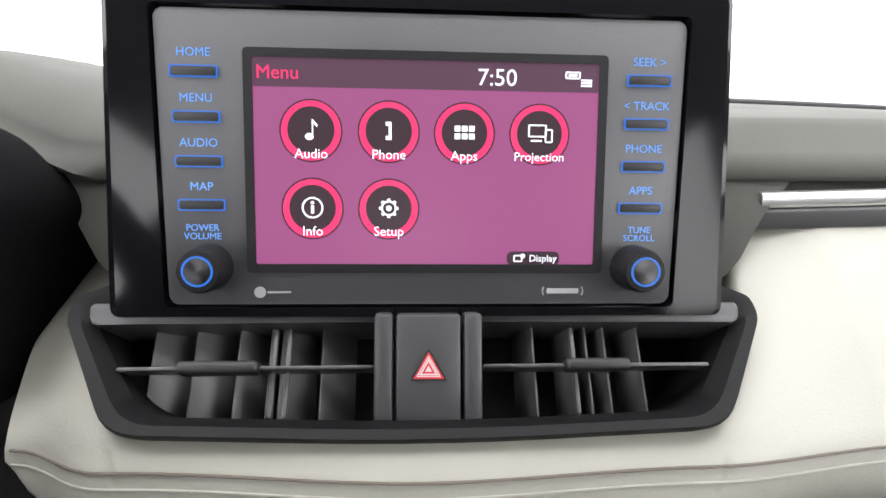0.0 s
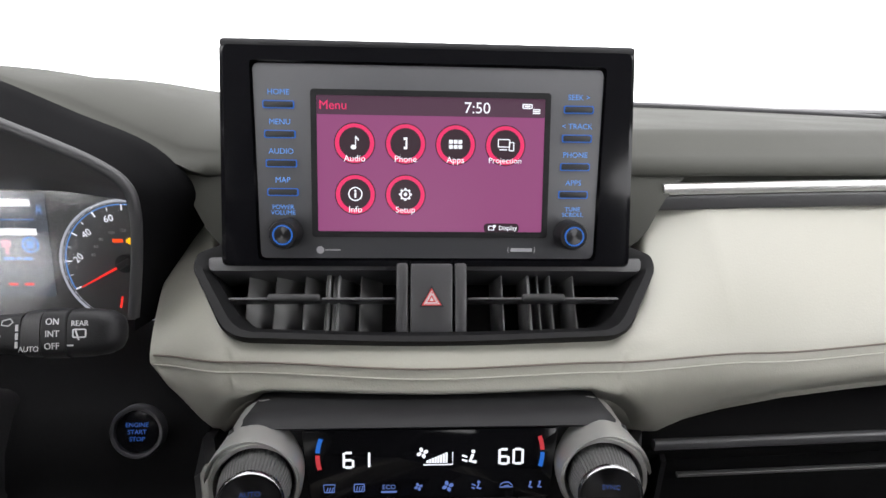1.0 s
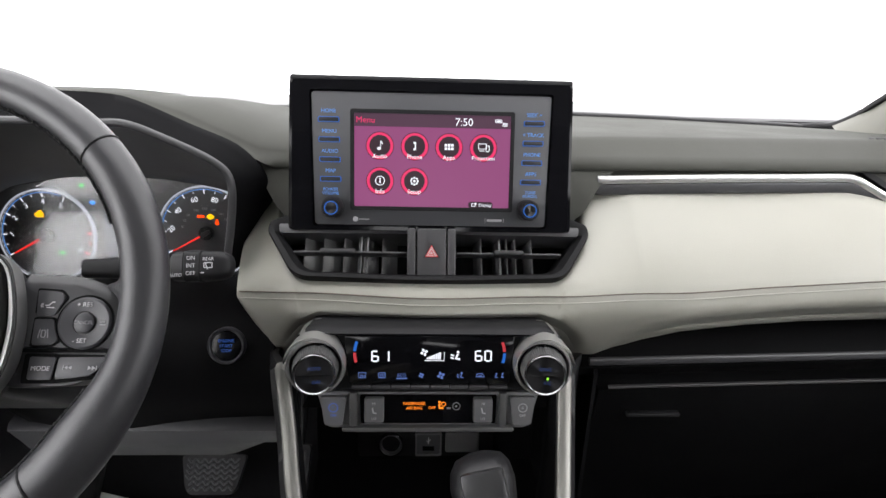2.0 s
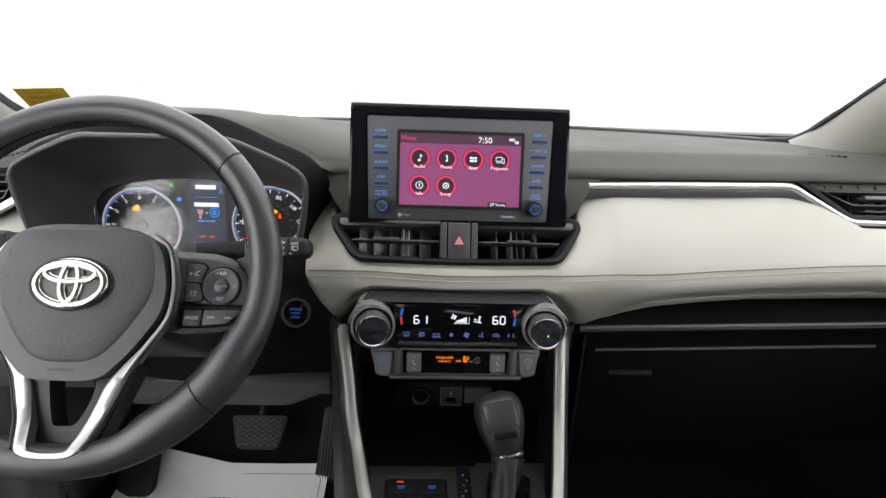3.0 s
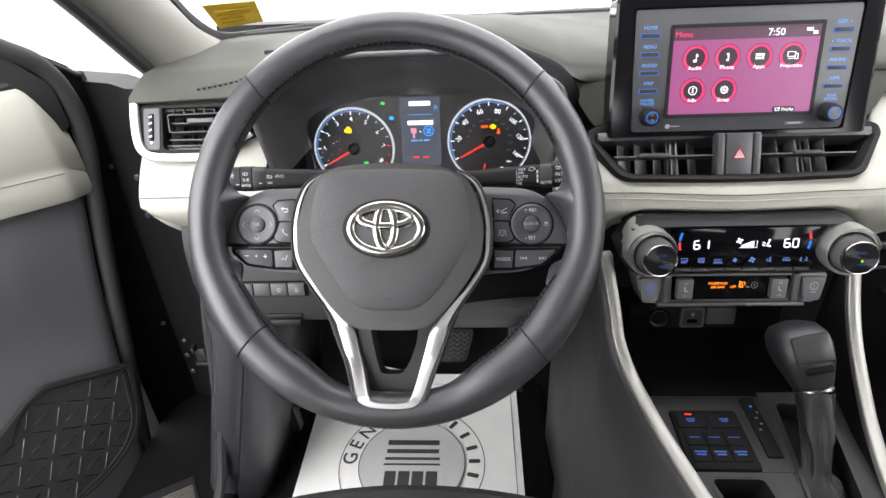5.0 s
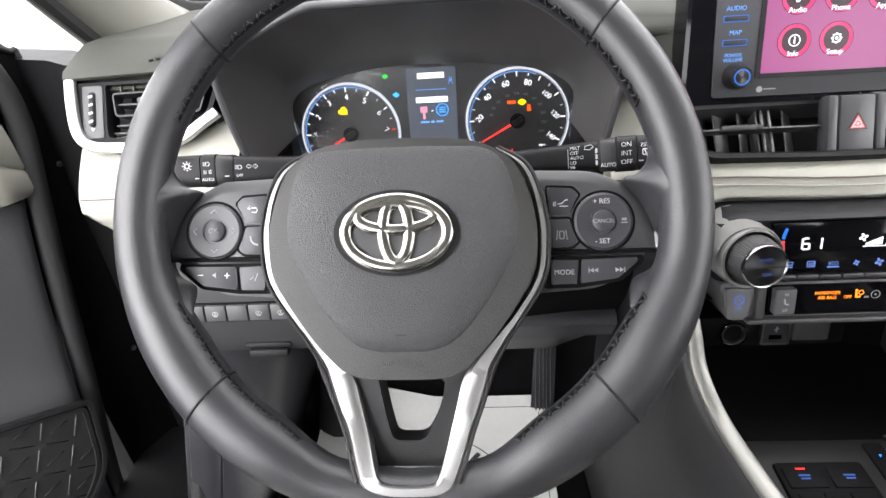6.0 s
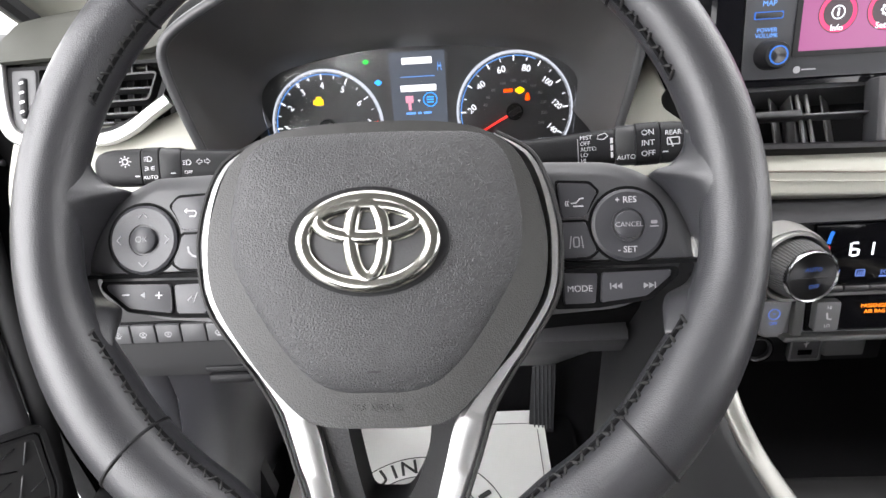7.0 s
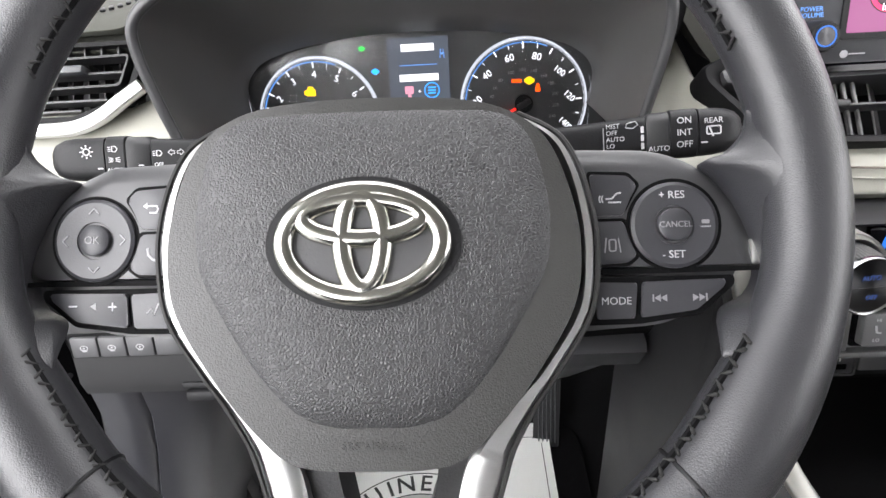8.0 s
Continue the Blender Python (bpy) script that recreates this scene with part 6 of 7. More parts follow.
def console():
    for s, rail in ((-1, RAIL_L), (1, RAIL_R)):
        path = smooth_path(rail, 6)
        prof = rounded([(-0.0058, -0.004), (0.0058, -0.004), (0.0058, 0.0030), (0.0, 0.0045), (-0.0058, 0.0030)], 0.002, 3)
        tagged(link("console_rail", sweep(path, prof, up=(0, -0.7, 0.7), scale=lambda f: min(1.2, 0.7 + 10 * f)), RAILSILVER), "curved satin silver rail along the console", "trim", group="console rails")
        rows = []
        for q in path:
            base = s * 0.165
            rows.append([(q.x + s * 0.004, q.y, q.z - 0.003), (q.x + s * 0.012, q.y, q.z - 0.010), (q.x * 0.6 + base * 0.4, q.y + 0.01, q.z - 0.10), (base, q.y + 0.02, 0.12), (s * 0.175, q.y + 0.02, 0.02)])
        rows = [[(s * 0.172, 0.30, z) for z in (0.46, 0.45, 0.40, 0.12, 0.02)]] + [[(s * 0.166, 0.20, z) for z in (0.492, 0.48, 0.42, 0.12, 0.02)]] + rows
        tagged(link("console_side", slab(rows, (-s * 0.008, 0, 0)), CHARCOAL, angle=60), "dark plastic side of the centre console", "console", kind="structure")
        inner = [[(q.x - s * 0.005, q.y, q.z - 0.002), (q.x - s * 0.012, q.y, q.z - 0.02), (q.x - s * 0.014, q.y, 0.30)] for q in path if q.y < 0.16]
        tagged(link("console_lining", slab(inner, (s * 0.004, 0, 0)), SHADEBLACK), "black inner side of the console", "console", kind="structure")
    # the deck lies between the rails: a plain front, a ring round the tray, a ring round the gear lever
    edge = lambda rail, y: lerp(-y, [-q[1] for q in rail], [q[0] for q in rail])
    split = lambda y: lerp(y, [-0.165, 0.064], [0.008, 0.024])
    sag = lambda y: 0.372 + 0.045 * min(0, y + 0.03)
    rows = []
    for u in segs(0, 1, 10):
        across = lambda y: edge(RAIL_L, y) + 0.004 + (split(y) - edge(RAIL_L, y) - 0.004) * u
        rows.append([(across(0.064), 0.066, 0.318)] + [(across(y), y, z) for y, z in ((0.064, 0.366), (0.057, 0.3715), (0.04, 0.372), (0.0, 0.372), (-0.042, sag(-0.042)))])
    tagged(link("console_deck", slab(rows, (0, 0, -0.03)), CONSOLEGREY), "black centre console deck", "console", kind="structure")
    tray_hole = rounded([(-0.058, -0.096), (-0.008, -0.096), (-0.012, -0.048), (-0.066, -0.048)], 0.006, 4)
    round_tray = rounded([(edge(RAIL_L, -0.165) + 0.004, -0.165), (split(-0.165), -0.165), (split(-0.0425), -0.0425), (edge(RAIL_L, -0.0425) + 0.004, -0.0425)], 0.001, 4)
    gate_hole = rounded([(0.0165, -0.095), (0.0655, -0.090), (0.0885, 0.043), (0.0365, 0.050)], 0.008, 4)
    round_gate = rounded([(split(-0.165), -0.165), (edge(RAIL_R, -0.165) - 0.004, -0.165), (edge(RAIL_R, 0.064) - 0.004, 0.064), (split(0.064), 0.064)], 0.001, 4)
    for name, around, hole in (("console_deck_tray", round_tray, tray_hole), ("console_deck_gate", round_gate, gate_hole)):
        bm = frame_ring(around, hole, -0.030, 0.0)
        for v in bm.verts:
            v.co.z += sag(v.co.y)
        tagged(link(name, bm, CONSOLEGREY), "black centre console deck with an opening", "console", kind="structure")
    rows = [[(edge(RAIL_L, y) + 0.004 + (edge(RAIL_R, y) - edge(RAIL_L, y) - 0.008) * u, y, sag(y)) for y in (-0.1655, -0.20, -0.26)] for u in segs(0, 1, 8)]
    tagged(link("console_deck_rear", slab(rows, (0, 0, -0.03)), CONSOLEGREY), "black rear part of the console deck", "console", kind="structure")
    b = thing("mode_switches", pose(-0.0470, -0.003, 0.3755, 0), "black block of console switches with blue-lit words", "switch")
    part("bed", rbox(0.072, 0.078, 0.008, 0.004, (0, 0, -0.004)), SHADEBLACK, b)
    for r, (y, xs, w, h) in enumerate(((0.022, (-0.017, 0.018), 0.009, 0.0055), (-0.001, (-0.020, 0.0, 0.020), 0.011, 0.0028), (-0.021, (-0.020, 0.0, 0.020), 0.012, 0.0065))):
        for x in xs:
            key = part("switch_key", rbox(0.030 if r == 0 else 0.0185, 0.019, 0.003, 0.0012, (x, y, 0.0)), SHADEBLACK, b)
            part("lit_word", put(merge(*[plate(rect(w * k, h * 0.26, 0.0003, 0, yy)) for k, yy in (((0.8, -h * 0.27), (1, h * 0.27)) if h > 0.005 else ((1, 0),))]), at(x, y, 0.0016)), CONSOLEBLUE, key)
    part("red_lamp", put(plate(rect(0.0075, 0.0014, 0.0003)), at(-0.018, 0.029, 0.0026)), RED, b)
    t = thing("cup_tray", pose(-0.036, -0.072, 0.3705, -2), "black open tray in the console", "tray")
    part("tray_rim", frame_ring(rounded([(-0.025, -0.027), (0.031, -0.027), (0.027, 0.027), (-0.033, 0.027)], 0.007, 4), rounded([(-0.020, -0.022), (0.026, -0.022), (0.022, 0.022), (-0.028, 0.022)], 0.006, 4), -0.034, 0.0012), CONSOLEGREY, t)
    part("tray_floor", prism(rounded([(-0.022, -0.024), (0.028, -0.024), (0.024, 0.024), (-0.030, 0.024)], 0.006, 4), -0.036, -0.033), SHADEBLACK, t)
    g = thing("gear_lever", pose(0.0495, 0.0, 0.3695), "black leather gear lever with a soft boot", "gear lever")
    plan = lambda d: rounded([(-0.036 + d, -0.097 + d), (0.018 - d, -0.092 + d), (0.042 - d, 0.045 - d), (-0.016 + d, 0.053 - d)], 0.008, 4)
    part("gate", frame_ring(plan(0), plan(0.004), -0.030, 0.0030), CONSOLEGREY, g, "dark plastic frame round the boot")
    part("gate_floor", prism(plan(0.003), -0.032, -0.020), SHADEBLACK, g)
    rows = []
    for f in segs(0, 1, 26):
        hw = ease(f, [0, 0.05, 0.20, 0.38, 0.75, 1], [0.027, 0.024, 0.0110, 0.0105, 0.0150, 0.0180])
        hd = ease(f, [0, 0.05, 0.20, 0.38, 0.75, 1], [0.020, 0.018, 0.0125, 0.0130, 0.0165, 0.0165])
        cx, cy, cz = -0.017 + 0.022 * f ** 0.8, -0.058 + 0.080 * f, -0.008 + 0.056 * f ** 0.85
        row = []
        for a in segs(0, 2 * math.pi * 47 / 48, 47):
            deep = max(0, math.sin(math.pi * min(1, f * 1.05))) ** 0.8
            fold = 1 + deep * (0.16 * math.sin(5 * a + 2 * f) + 0.10 * math.sin(3 * a - 5 * f + 1) + 0.05 * math.sin(11 * a + 9 * f)) + 0.03 * math.sin(40 * f + 2 * a)
            row.append((cx + hw * math.cos(a) * fold, cy + hd * math.sin(a) * fold, cz - 0.012 * f * math.sin(a)))
        rows.append(row)
    part("boot", loft(rows, closed=True), BOOTLEATHER, g, "wrinkled dark leather boot")
    m = pose(0.005, 0.022, 0.047, -34, -14)
    part("collar", put(lathe([(0.0180, 0), (0.0190, 0.0025), (0.0180, 0.005), (0, 0.005)], 32), m), SILVERDARK, g)
    rows = []
    for z, w_, d_, off in ((0.006, 0.018, 0.016, 0.0), (0.016, 0.0215, 0.021, 0.002), (0.032, 0.0265, 0.028, 0.006), (0.048, 0.0285, 0.033, 0.010), (0.060, 0.0265, 0.031, 0.013), (0.068, 0.021, 0.024, 0.015), (0.072, 0.009, 0.012, 0.016)):
        rows.append([(w_ * math.copysign(abs(math.cos(a)) ** 0.7, math.cos(a)), off + d_ * math.copysign(abs(math.sin(a)) ** 0.7, math.sin(a)), z) for a in segs(0, 2 * math.pi * 27 / 28, 27)])
    kn = part("grip", put(loft(rows, closed=True, caps=True), m), GEARSHADE, g, "black gear grip with a release button")
    part("release_button", put(rbox(0.037, 0.009, 0.030, 0.004, (0.002, -0.0195, 0.047)), m), BUTTONGREY, kn, "smooth grey release button")
    part("grip_slot", put(rbox(0.026, 0.004, 0.007, 0.002, (0.003, -0.0212, 0.0255)), m), SHADEBLACK, kn)
    p = thing("gear_indicator", pose(0.0075, 0.014, 0.3735), "black strip with lit gear letters", "indicator")
    part("strip", rbox(0.016, 0.080, 0.004, 0.002, (0, 0, -0.001)), SHADEBLACK, p)
    for i, (t, mt) in enumerate((("P", SKYBLUE), ("R", PRINT), ("N", PRINT), ("D", PRINT), ("M", PRINT))):
        part("letter", put(words(t, 0.0038), at(0.004 * (i % 2) - 0.002 * (i > 2), 0.026 - 0.008 * i, 0.0013)), mt if i == 0 else DIMPRINT, p)


console()


# ---- driver's lower panels ----
def knee():
    rows = []
    for x in segs(-0.655, -0.165, 40):
        mid = math.exp(-((x - CX) / 0.10) ** 2)
        low = lerp(x, [-0.66, -0.48, -0.44, -0.16], [0.400, 0.400, 0.345, 0.335])
        rows.append([(x, y - 0.02 * mid, max(z, low + 0.012 * k)) for k, (y, z) in zip((8, 7, 6, 5, 4, 3, 2, 1, 0), ((0.345, 0.518), (0.26, 0.514), (0.226, 0.505), (0.208, 0.485), (0.20, 0.46), (0.212, 0.42), (0.235, 0.38), (0.25, 0.345), (0.29, 0.335)))])
    # the shade below the dashboard is part of this panel's colour
    tagged(link("knee_panel", slab(rows, (0, 0.012, -0.004)), SHADEBLACK, angle=60), "dark plastic panel under the steering column", "dashboard", kind="structure")
    foot = lambda x: lerp(x, [-0.47, -0.24, -0.172], [0.312, 0.312, 0.342])
    ledge = [[(x, 0.240, 0.391), (x, 0.219, 0.387), (x, 0.214, 0.380), (x, 0.231, 0.350), (x, 0.248, foot(x) + 0.005), (x, 0.262, foot(x))] for x in segs(-0.47, -0.172, 24)]
    tagged(link("knee_trim", slab(ledge, (0, 0.010, -0.002)), BEDGREY, angle=50), "grey ledge under the knee panel", "dashboard", kind="structure")
    p = thing("switch_panel", pose(-0.545, 0.150, 0.460, 90 - 14), "dark panel with a row of driver switches", "switch panel")
    rows = [[(x, y, z) for y, z in ((0.052, -0.05), (0.050, -0.008), (0.046, 0.0), (0.030, 0.002), (-0.030, 0.001), (-0.042, -0.004), (-0.050, -0.03))] for x in segs(-0.092, 0.09, 16)]
    part("panel", slab(rows, (0, 0, -0.006)), CHARCOAL, p)
    part("row_recess", rbox(0.136, 0.020, 0.004, 0.001, (-0.0235, 0.003, 0.0015)), SHADEBLACK, p)
    for i, x in enumerate((-0.0340, -0.0123, 0.0094, 0.0311, -0.0557, -0.0774)):
        k = part("switch_key", rbox(0.0207, 0.0165, 0.007, 0.0012, (x, 0.003, 0.003)), BEDGREY, p)
        if i != 1:
            part("switch_sign", put(merge(ribbon(circle(0.0024, 14, sx=1.5), 0.0008, closed=True), plate(rect(0.0044, 0.0011, 0.0002, 0, -0.0032)), plate(circle(0.001, 8))), at(x, 0.003, 0.0066) @ Matrix.Diagonal((0.8, 0.8, 1, 1))), DIMPRINT, k)
    part("release_slot", rbox(0.046, 0.006, 0.004, 0.002, (0.012, -0.034, 0.001)), BLACK, p)
    part("release_lever", rbox(0.040, 0.009, 0.010, 0.003, (0.012, -0.042, 0.001)), BLACK, p)
    side = [[(x, y, z) for y, z in ((0.22, 0.535), (0.205, 0.49), (0.20, 0.44), (0.215, 0.38), (0.24, 0.30), (0.26, 0.18), (0.28, 0.05))] for x in segs(-0.675, -0.615, 5)]
    tagged(link("side_panel", slab(side, (0, 0.02, 0)), CHARCOAL, angle=60), "dark plastic side panel below the dashboard", "dashboard", kind="structure")
    out = lambda z: -0.27 * max(0, 0.37 - z)
    kick = [[(x + out(z), y, z) for z in segs(0.42, 0.02, 10)] for x, y in ((-0.650, 0.22), (-0.648, 0.165), (-0.640, 0.152), (-0.622, 0.150), (-0.606, 0.152), (-0.603, 0.156), (-0.600, 0.152), (-0.570, 0.158), (-0.556, 0.175), (-0.550, 0.26), (-0.548, 0.5))]
    tagged(link("kick_panel", slab(kick, (-0.006, 0.004, 0)), KICKGREY, angle=50), "dark grey plastic kick panel beside the footwell", "panel", kind="structure")
    s = thing("start_button", pose(-0.2095, 0.1975, 0.501, 90 - 20), "round black start button with a silver ring", "button")
    part("ring", lathe([(0.0192, -0.004), (0.0192, 0.003), (0.0182, 0.0045), (0.0162, 0.004), (0.0155, 0.0)], 48), KICKGREY, s)
    f = part("face", lathe([(0.0155, 0.0), (0.0150, 0.0022), (0, 0.0026)], 40), PIANO, s)
    for i, t in enumerate(("ENGINE", "START", "STOP")):
        part("face_word", put(words(t, 0.0046), at(0, 0.0052 - 0.0052 * i, 0.0028)), CONSOLEBLUE, f)


knee()


# ---- passenger side ----
def passenger():
    rows = []
    for x in segs(0.155, 0.735, 30):
        t = min(1, (x - 0.155) / 0.06)
        rows.append([(x, y, z + 0.016 * (x - 0.2) / 0.5) for y, z in ((0.23, 0.555), (0.255, 0.53), (0.25, 0.500), (0.196, 0.490 - 0.006 * (1 - t)), (0.188, 0.484), (0.192, 0.472), (0.215, 0.462))])
    # shelf and lid take the darkened black, with the shade under the pad in it
    tagged(link("dash_shelf", slab(rows, (0, 0.01, -0.004)), SHADEBLACK, angle=50), "black open shelf under the dashboard pad", "dashboard", kind="structure")
    # separate lighter strip paints the lit front lip of the black shelf
    lip = sweep([(x, 0.1865, 0.4915 + 0.016 * (x - 0.2) / 0.5) for x in segs(0.17, 0.70, 12)], rect(0.006, 0.0085, 0.0028))
    tagged(link("shelf_lip_highlight", lip, BEDGREY), "front lip of the shelf, grey where it catches light", "trim", kind="structure")
    g = thing("glovebox", Matrix.Identity(4), "black glovebox with a slim handle", "glovebox")
    rows = [[(x, y, z + 0.016 * (x - 0.2) / 0.5) for y, z in ((0.215, 0.452), (0.200, 0.446), (0.202, 0.43), (0.225, 0.33), (0.25, 0.24), (0.30, 0.22))] for x in segs(0.19, 0.72, 16)]
    part("lid", slab(rows, (0, 0.012, 0)), SHADEBLACK, g, angle=50)
    # thin light grey strip draws the highlight on the lid's upper edge
    part("edge_highlight", sweep([(x, 0.1985, 0.4510 + 0.016 * (x - 0.2) / 0.5) for x in segs(0.20, 0.60, 10)], rect(0.004, 0.003, 0.001)), VENTFIN, g)
    part("handle", rbox(0.062, 0.010, 0.005, 0.002, (0.257, 0.204, 0.412)), CHARCOAL, g)
    side = [[(x, y, z) for z in segs(0.48, 0.02, 6)] for x, y in ((0.175, 0.18), (0.185, 0.22), (0.20, 0.40))]
    tagged(link("tunnel_side", slab(side, (0.004, 0, 0)), BLACK), "black side of the transmission tunnel", "console", kind="structure")


passenger()


# ---- floor, mat and pedals ----
def footwell():
    rows = [[(x, y, z) for y, z in ((-1.95, 0.0), (-0.2, 0.0), (0.42, 0.0), (0.48, 0.02), (0.62, 0.20), (0.66, 0.34), (0.66, 0.62))] for x in segs(-0.74, 0.74, 10)]
    tagged(link("floor", slab(rows, (0, 0.01, -0.03)), CARPET), "black carpeted car floor", "floor", kind="structure")
    rm = thing("carpet_mat", pose(-0.40, 0.14, 0.001), "black carpet mat in the driver footwell", "floor mat")
    part("mat_body", prism(rect(0.46, 0.66, 0.05), 0.0, 0.010, 0.004), CARPET, rm)
    p = thing("paper_mat", pose(-0.4115, 0.2405, 0.014), "white paper floor mat with a round black print", "floor mat")
    rows = [[(x, y, 0.0012 * math.sin(17 * x + 3) + 0.0015 * math.sin(11 * y) + (0.010 * max(0, (-0.16 - x) / 0.035) ** 2 if x < -0.16 else 0) + (0.02 * max(0, (y - 0.16) / 0.05) ** 2 if y > 0.16 else 0)) for y in segs(-0.32, 0.205 + 0.03 * max(0, -x / 0.194), 18)] for x in segs(-0.194, 0.194, 16)]
    part("sheet", slab(rows, (0, 0, -0.0006)), PAPER, p)
    for r in (0.1284, 0.094):
        part("print_ring", ribbon([(r * math.cos(a), r * math.sin(a)) for a in segs(0, 2 * math.pi * 71 / 72, 71)], 0.0016, closed=True), INK, p, m=at(0, 0, 0.0028))
    part("print_disc", plate(circle(0.093, 64), 0.0002), PAPERGREY, p, m=at(0, 0, 0.0026))
    for ch, a in zip("GENUINE", (176, 160, 143, 126, 113, 101, 86)):
        part("print_letter", put(words(ch, 0.036, bold=0.012), pose(0.1105 * math.cos(radians(a)), 0.1105 * math.sin(radians(a)), 0.003, 0, 0, a - 90)), INK, p)
    for a in (66, 50, 33, 17, 2, -13):
        part("print_bar", put(plate(rect(0.020, 0.008, 0.002)), pose(0.1105 * math.cos(radians(a)), 0.1105 * math.sin(radians(a)), 0.003, 0, 0, a)), INK, p)
    for y, h, w in ((0.043, 0.011, 0.094), (0.024, 0.009, 0.094), (0.008, 0.006, 0.098), (-0.004, 0.004, 0.100)):
        part("print_bar", plate(rect(w, h, 0.001), 0.0002), INK, p, m=at(0, y, 0.0030))
    part("print_block", merge(*[plate(rect(0.020, 0.034, 0.002, x, -0.035), 0.0002) for x in (-0.036, -0.012, 0.012, 0.036)]), INK, p, m=at(0, 0, 0.0030))
    for x in (-0.182, 0.182):
        part("border_line", put(plate(rect(0.0012, 0.49, 0.0002)), at(x, -0.06, 0.0036)), INK, p)
    part("border_line", put(plate(rect(0.364, 0.0012, 0.0002)), at(0, 0.186, 0.0075)), INK, p)
    b = thing("brake_pedal", pose(-0.355, 0.455, 0.098, 48), "black ribbed rubber brake pedal on a steel arm", "pedal")
    pad = part("pad", prism(rounded([(-0.040, -0.031), (0.040, -0.031), (0.055, 0.033), (-0.055, 0.033)], [0.014, 0.014, 0.008, 0.008]), -0.012, 0.0, 0.003), RUBBER, b)
    for i, x in enumerate(segs(-0.040, 0.040, 11)):
        for j, y in enumerate(segs(-0.021, 0.023, 5)):
            if abs(x) < 0.036 + 0.2 * y + 0.005:
                part("tread_block", put(rbox(0.0105, 0.0028, 0.003, 0.0008, seg=1), pose(x, y, 0.001, 0, 0, 48 if i % 2 else -48)), GREYPLAS, pad)
    part("arm", tube([(0, 0.0, -0.012), (0, 0.06, -0.03), (0, 0.18, -0.02), (0, 0.30, 0.05)], 0.008, 8), BLACK, b)
    a = thing("accelerator_pedal", pose(-0.2165, 0.452, 0.068, 58, 0, -5), "black ribbed accelerator pedal", "pedal")
    pad = part("pad", prism(rounded([(-0.024, -0.07), (0.016, -0.07), (0.020, 0.075), (-0.016, 0.075)], 0.006), -0.01, 0.0, 0.002), RUBBER, a)
    for x in segs(-0.014, 0.011, 4):
        part("rib", rbox(0.0024, 0.126, 0.003, 0.001, (x, 0.002, 0.001), 1), GREYPLAS, pad)
    part("arm", tube([(0, 0.07, -0.008), (0.002, 0.11, -0.01), (0.004, 0.2, 0.03)], 0.006, 8), BLACK, a)
    f = thing("foot_rest", pose(-0.575, 0.44, 0.07, 48), "black carpeted foot rest", "foot rest")
    part("pad", rbox(0.07, 0.20, 0.03, 0.01), RUBBER, f)


footwell()


# ---- seats ----
def seat(x, sgn):
    s = thing("front_seat", pose(x, 0, 0.0 if sgn < 0 else 0.024), "dark fabric front seat with light beige side bolsters", "seat", group="front seats")
    rows = []
    for a in segs(-0.155, 0.155, 14):
        crown = 0.012 * (1 - (a / 0.155) ** 2)
        rows.append([(a, y - 0.012 * (a / 0.155) ** 2 * (1 if y > -0.2 else 0), z + crown * (1 if z > 0.2 else 0)) for y, z in ((0.0 - 0.03, 0.14), (-0.014, 0.20), (-0.012, 0.26), (-0.016, 0.298), (-0.038, 0.320), (-0.09, 0.326), (-0.25, 0.305), (-0.45, 0.285), (-0.56, 0.285))])
    part("cushion", slab(rows, (0, -0.02, -0.05)), CLOTH, s, "dark woven cushion")
    for k in (-1, 1):
        rows = []
        for f in segs(0, 1, 7):
            a = k * (0.157 + 0.070 * f)
            hh = 0.012 * math.sin(math.pi * min(1, f * 1.2)) - 0.05 * max(0, f - 0.55) ** 2 * 8
            back = 0.04 * f * f
            rows.append([(a, y - back, z + hh * (1 if z > 0.2 else 0)) for y, z in ((-0.05, 0.14), (-0.034, 0.20), (-0.03, 0.26), (-0.040, 0.292), (-0.062, 0.312), (-0.10, 0.320), (-0.25, 0.315), (-0.45, 0.31), (-0.56, 0.30))])
        part("bolster", slab(rows, (0, -0.02, -0.05)), DRAB, s, "light beige side bolster")
    part("backrest", put(rbox(0.44, 0.11, 0.64, 0.05, (0, 0, 0.32), 4), pose(0, -0.66, 0.27, 16)), CLOTH, s)
    part("headrest", put(rbox(0.24, 0.09, 0.18, 0.04, (0, 0, 0.76), 4), pose(0, -0.66, 0.27, 16)), CLOTH, s)
    part("base", rbox(0.36, 0.40, 0.14, 0.02, (0, -0.30, 0.10)), BLACK, s)


seat(-0.361, -1)
seat(0.338, 1)


# ---- pillars, windscreen and shell ----
def ws_point(x, f):
    """The windscreen: x across, f from its base to its upper edge."""
    y0, z0 = 0.62 - 0.05 * (x / 0.7) ** 2, 0.692 - 0.010 * (x / 0.7) ** 2
    x1 = x * (1 - 0.14 * f)
    return (x1, y0 + (0.02 - 0.06 * (x / 0.7) ** 2 - y0) * f, z0 + (1.055 - 0.02 * (x / 0.7) ** 2 - z0) * f + 0.02 * math.sin(math.pi * f))


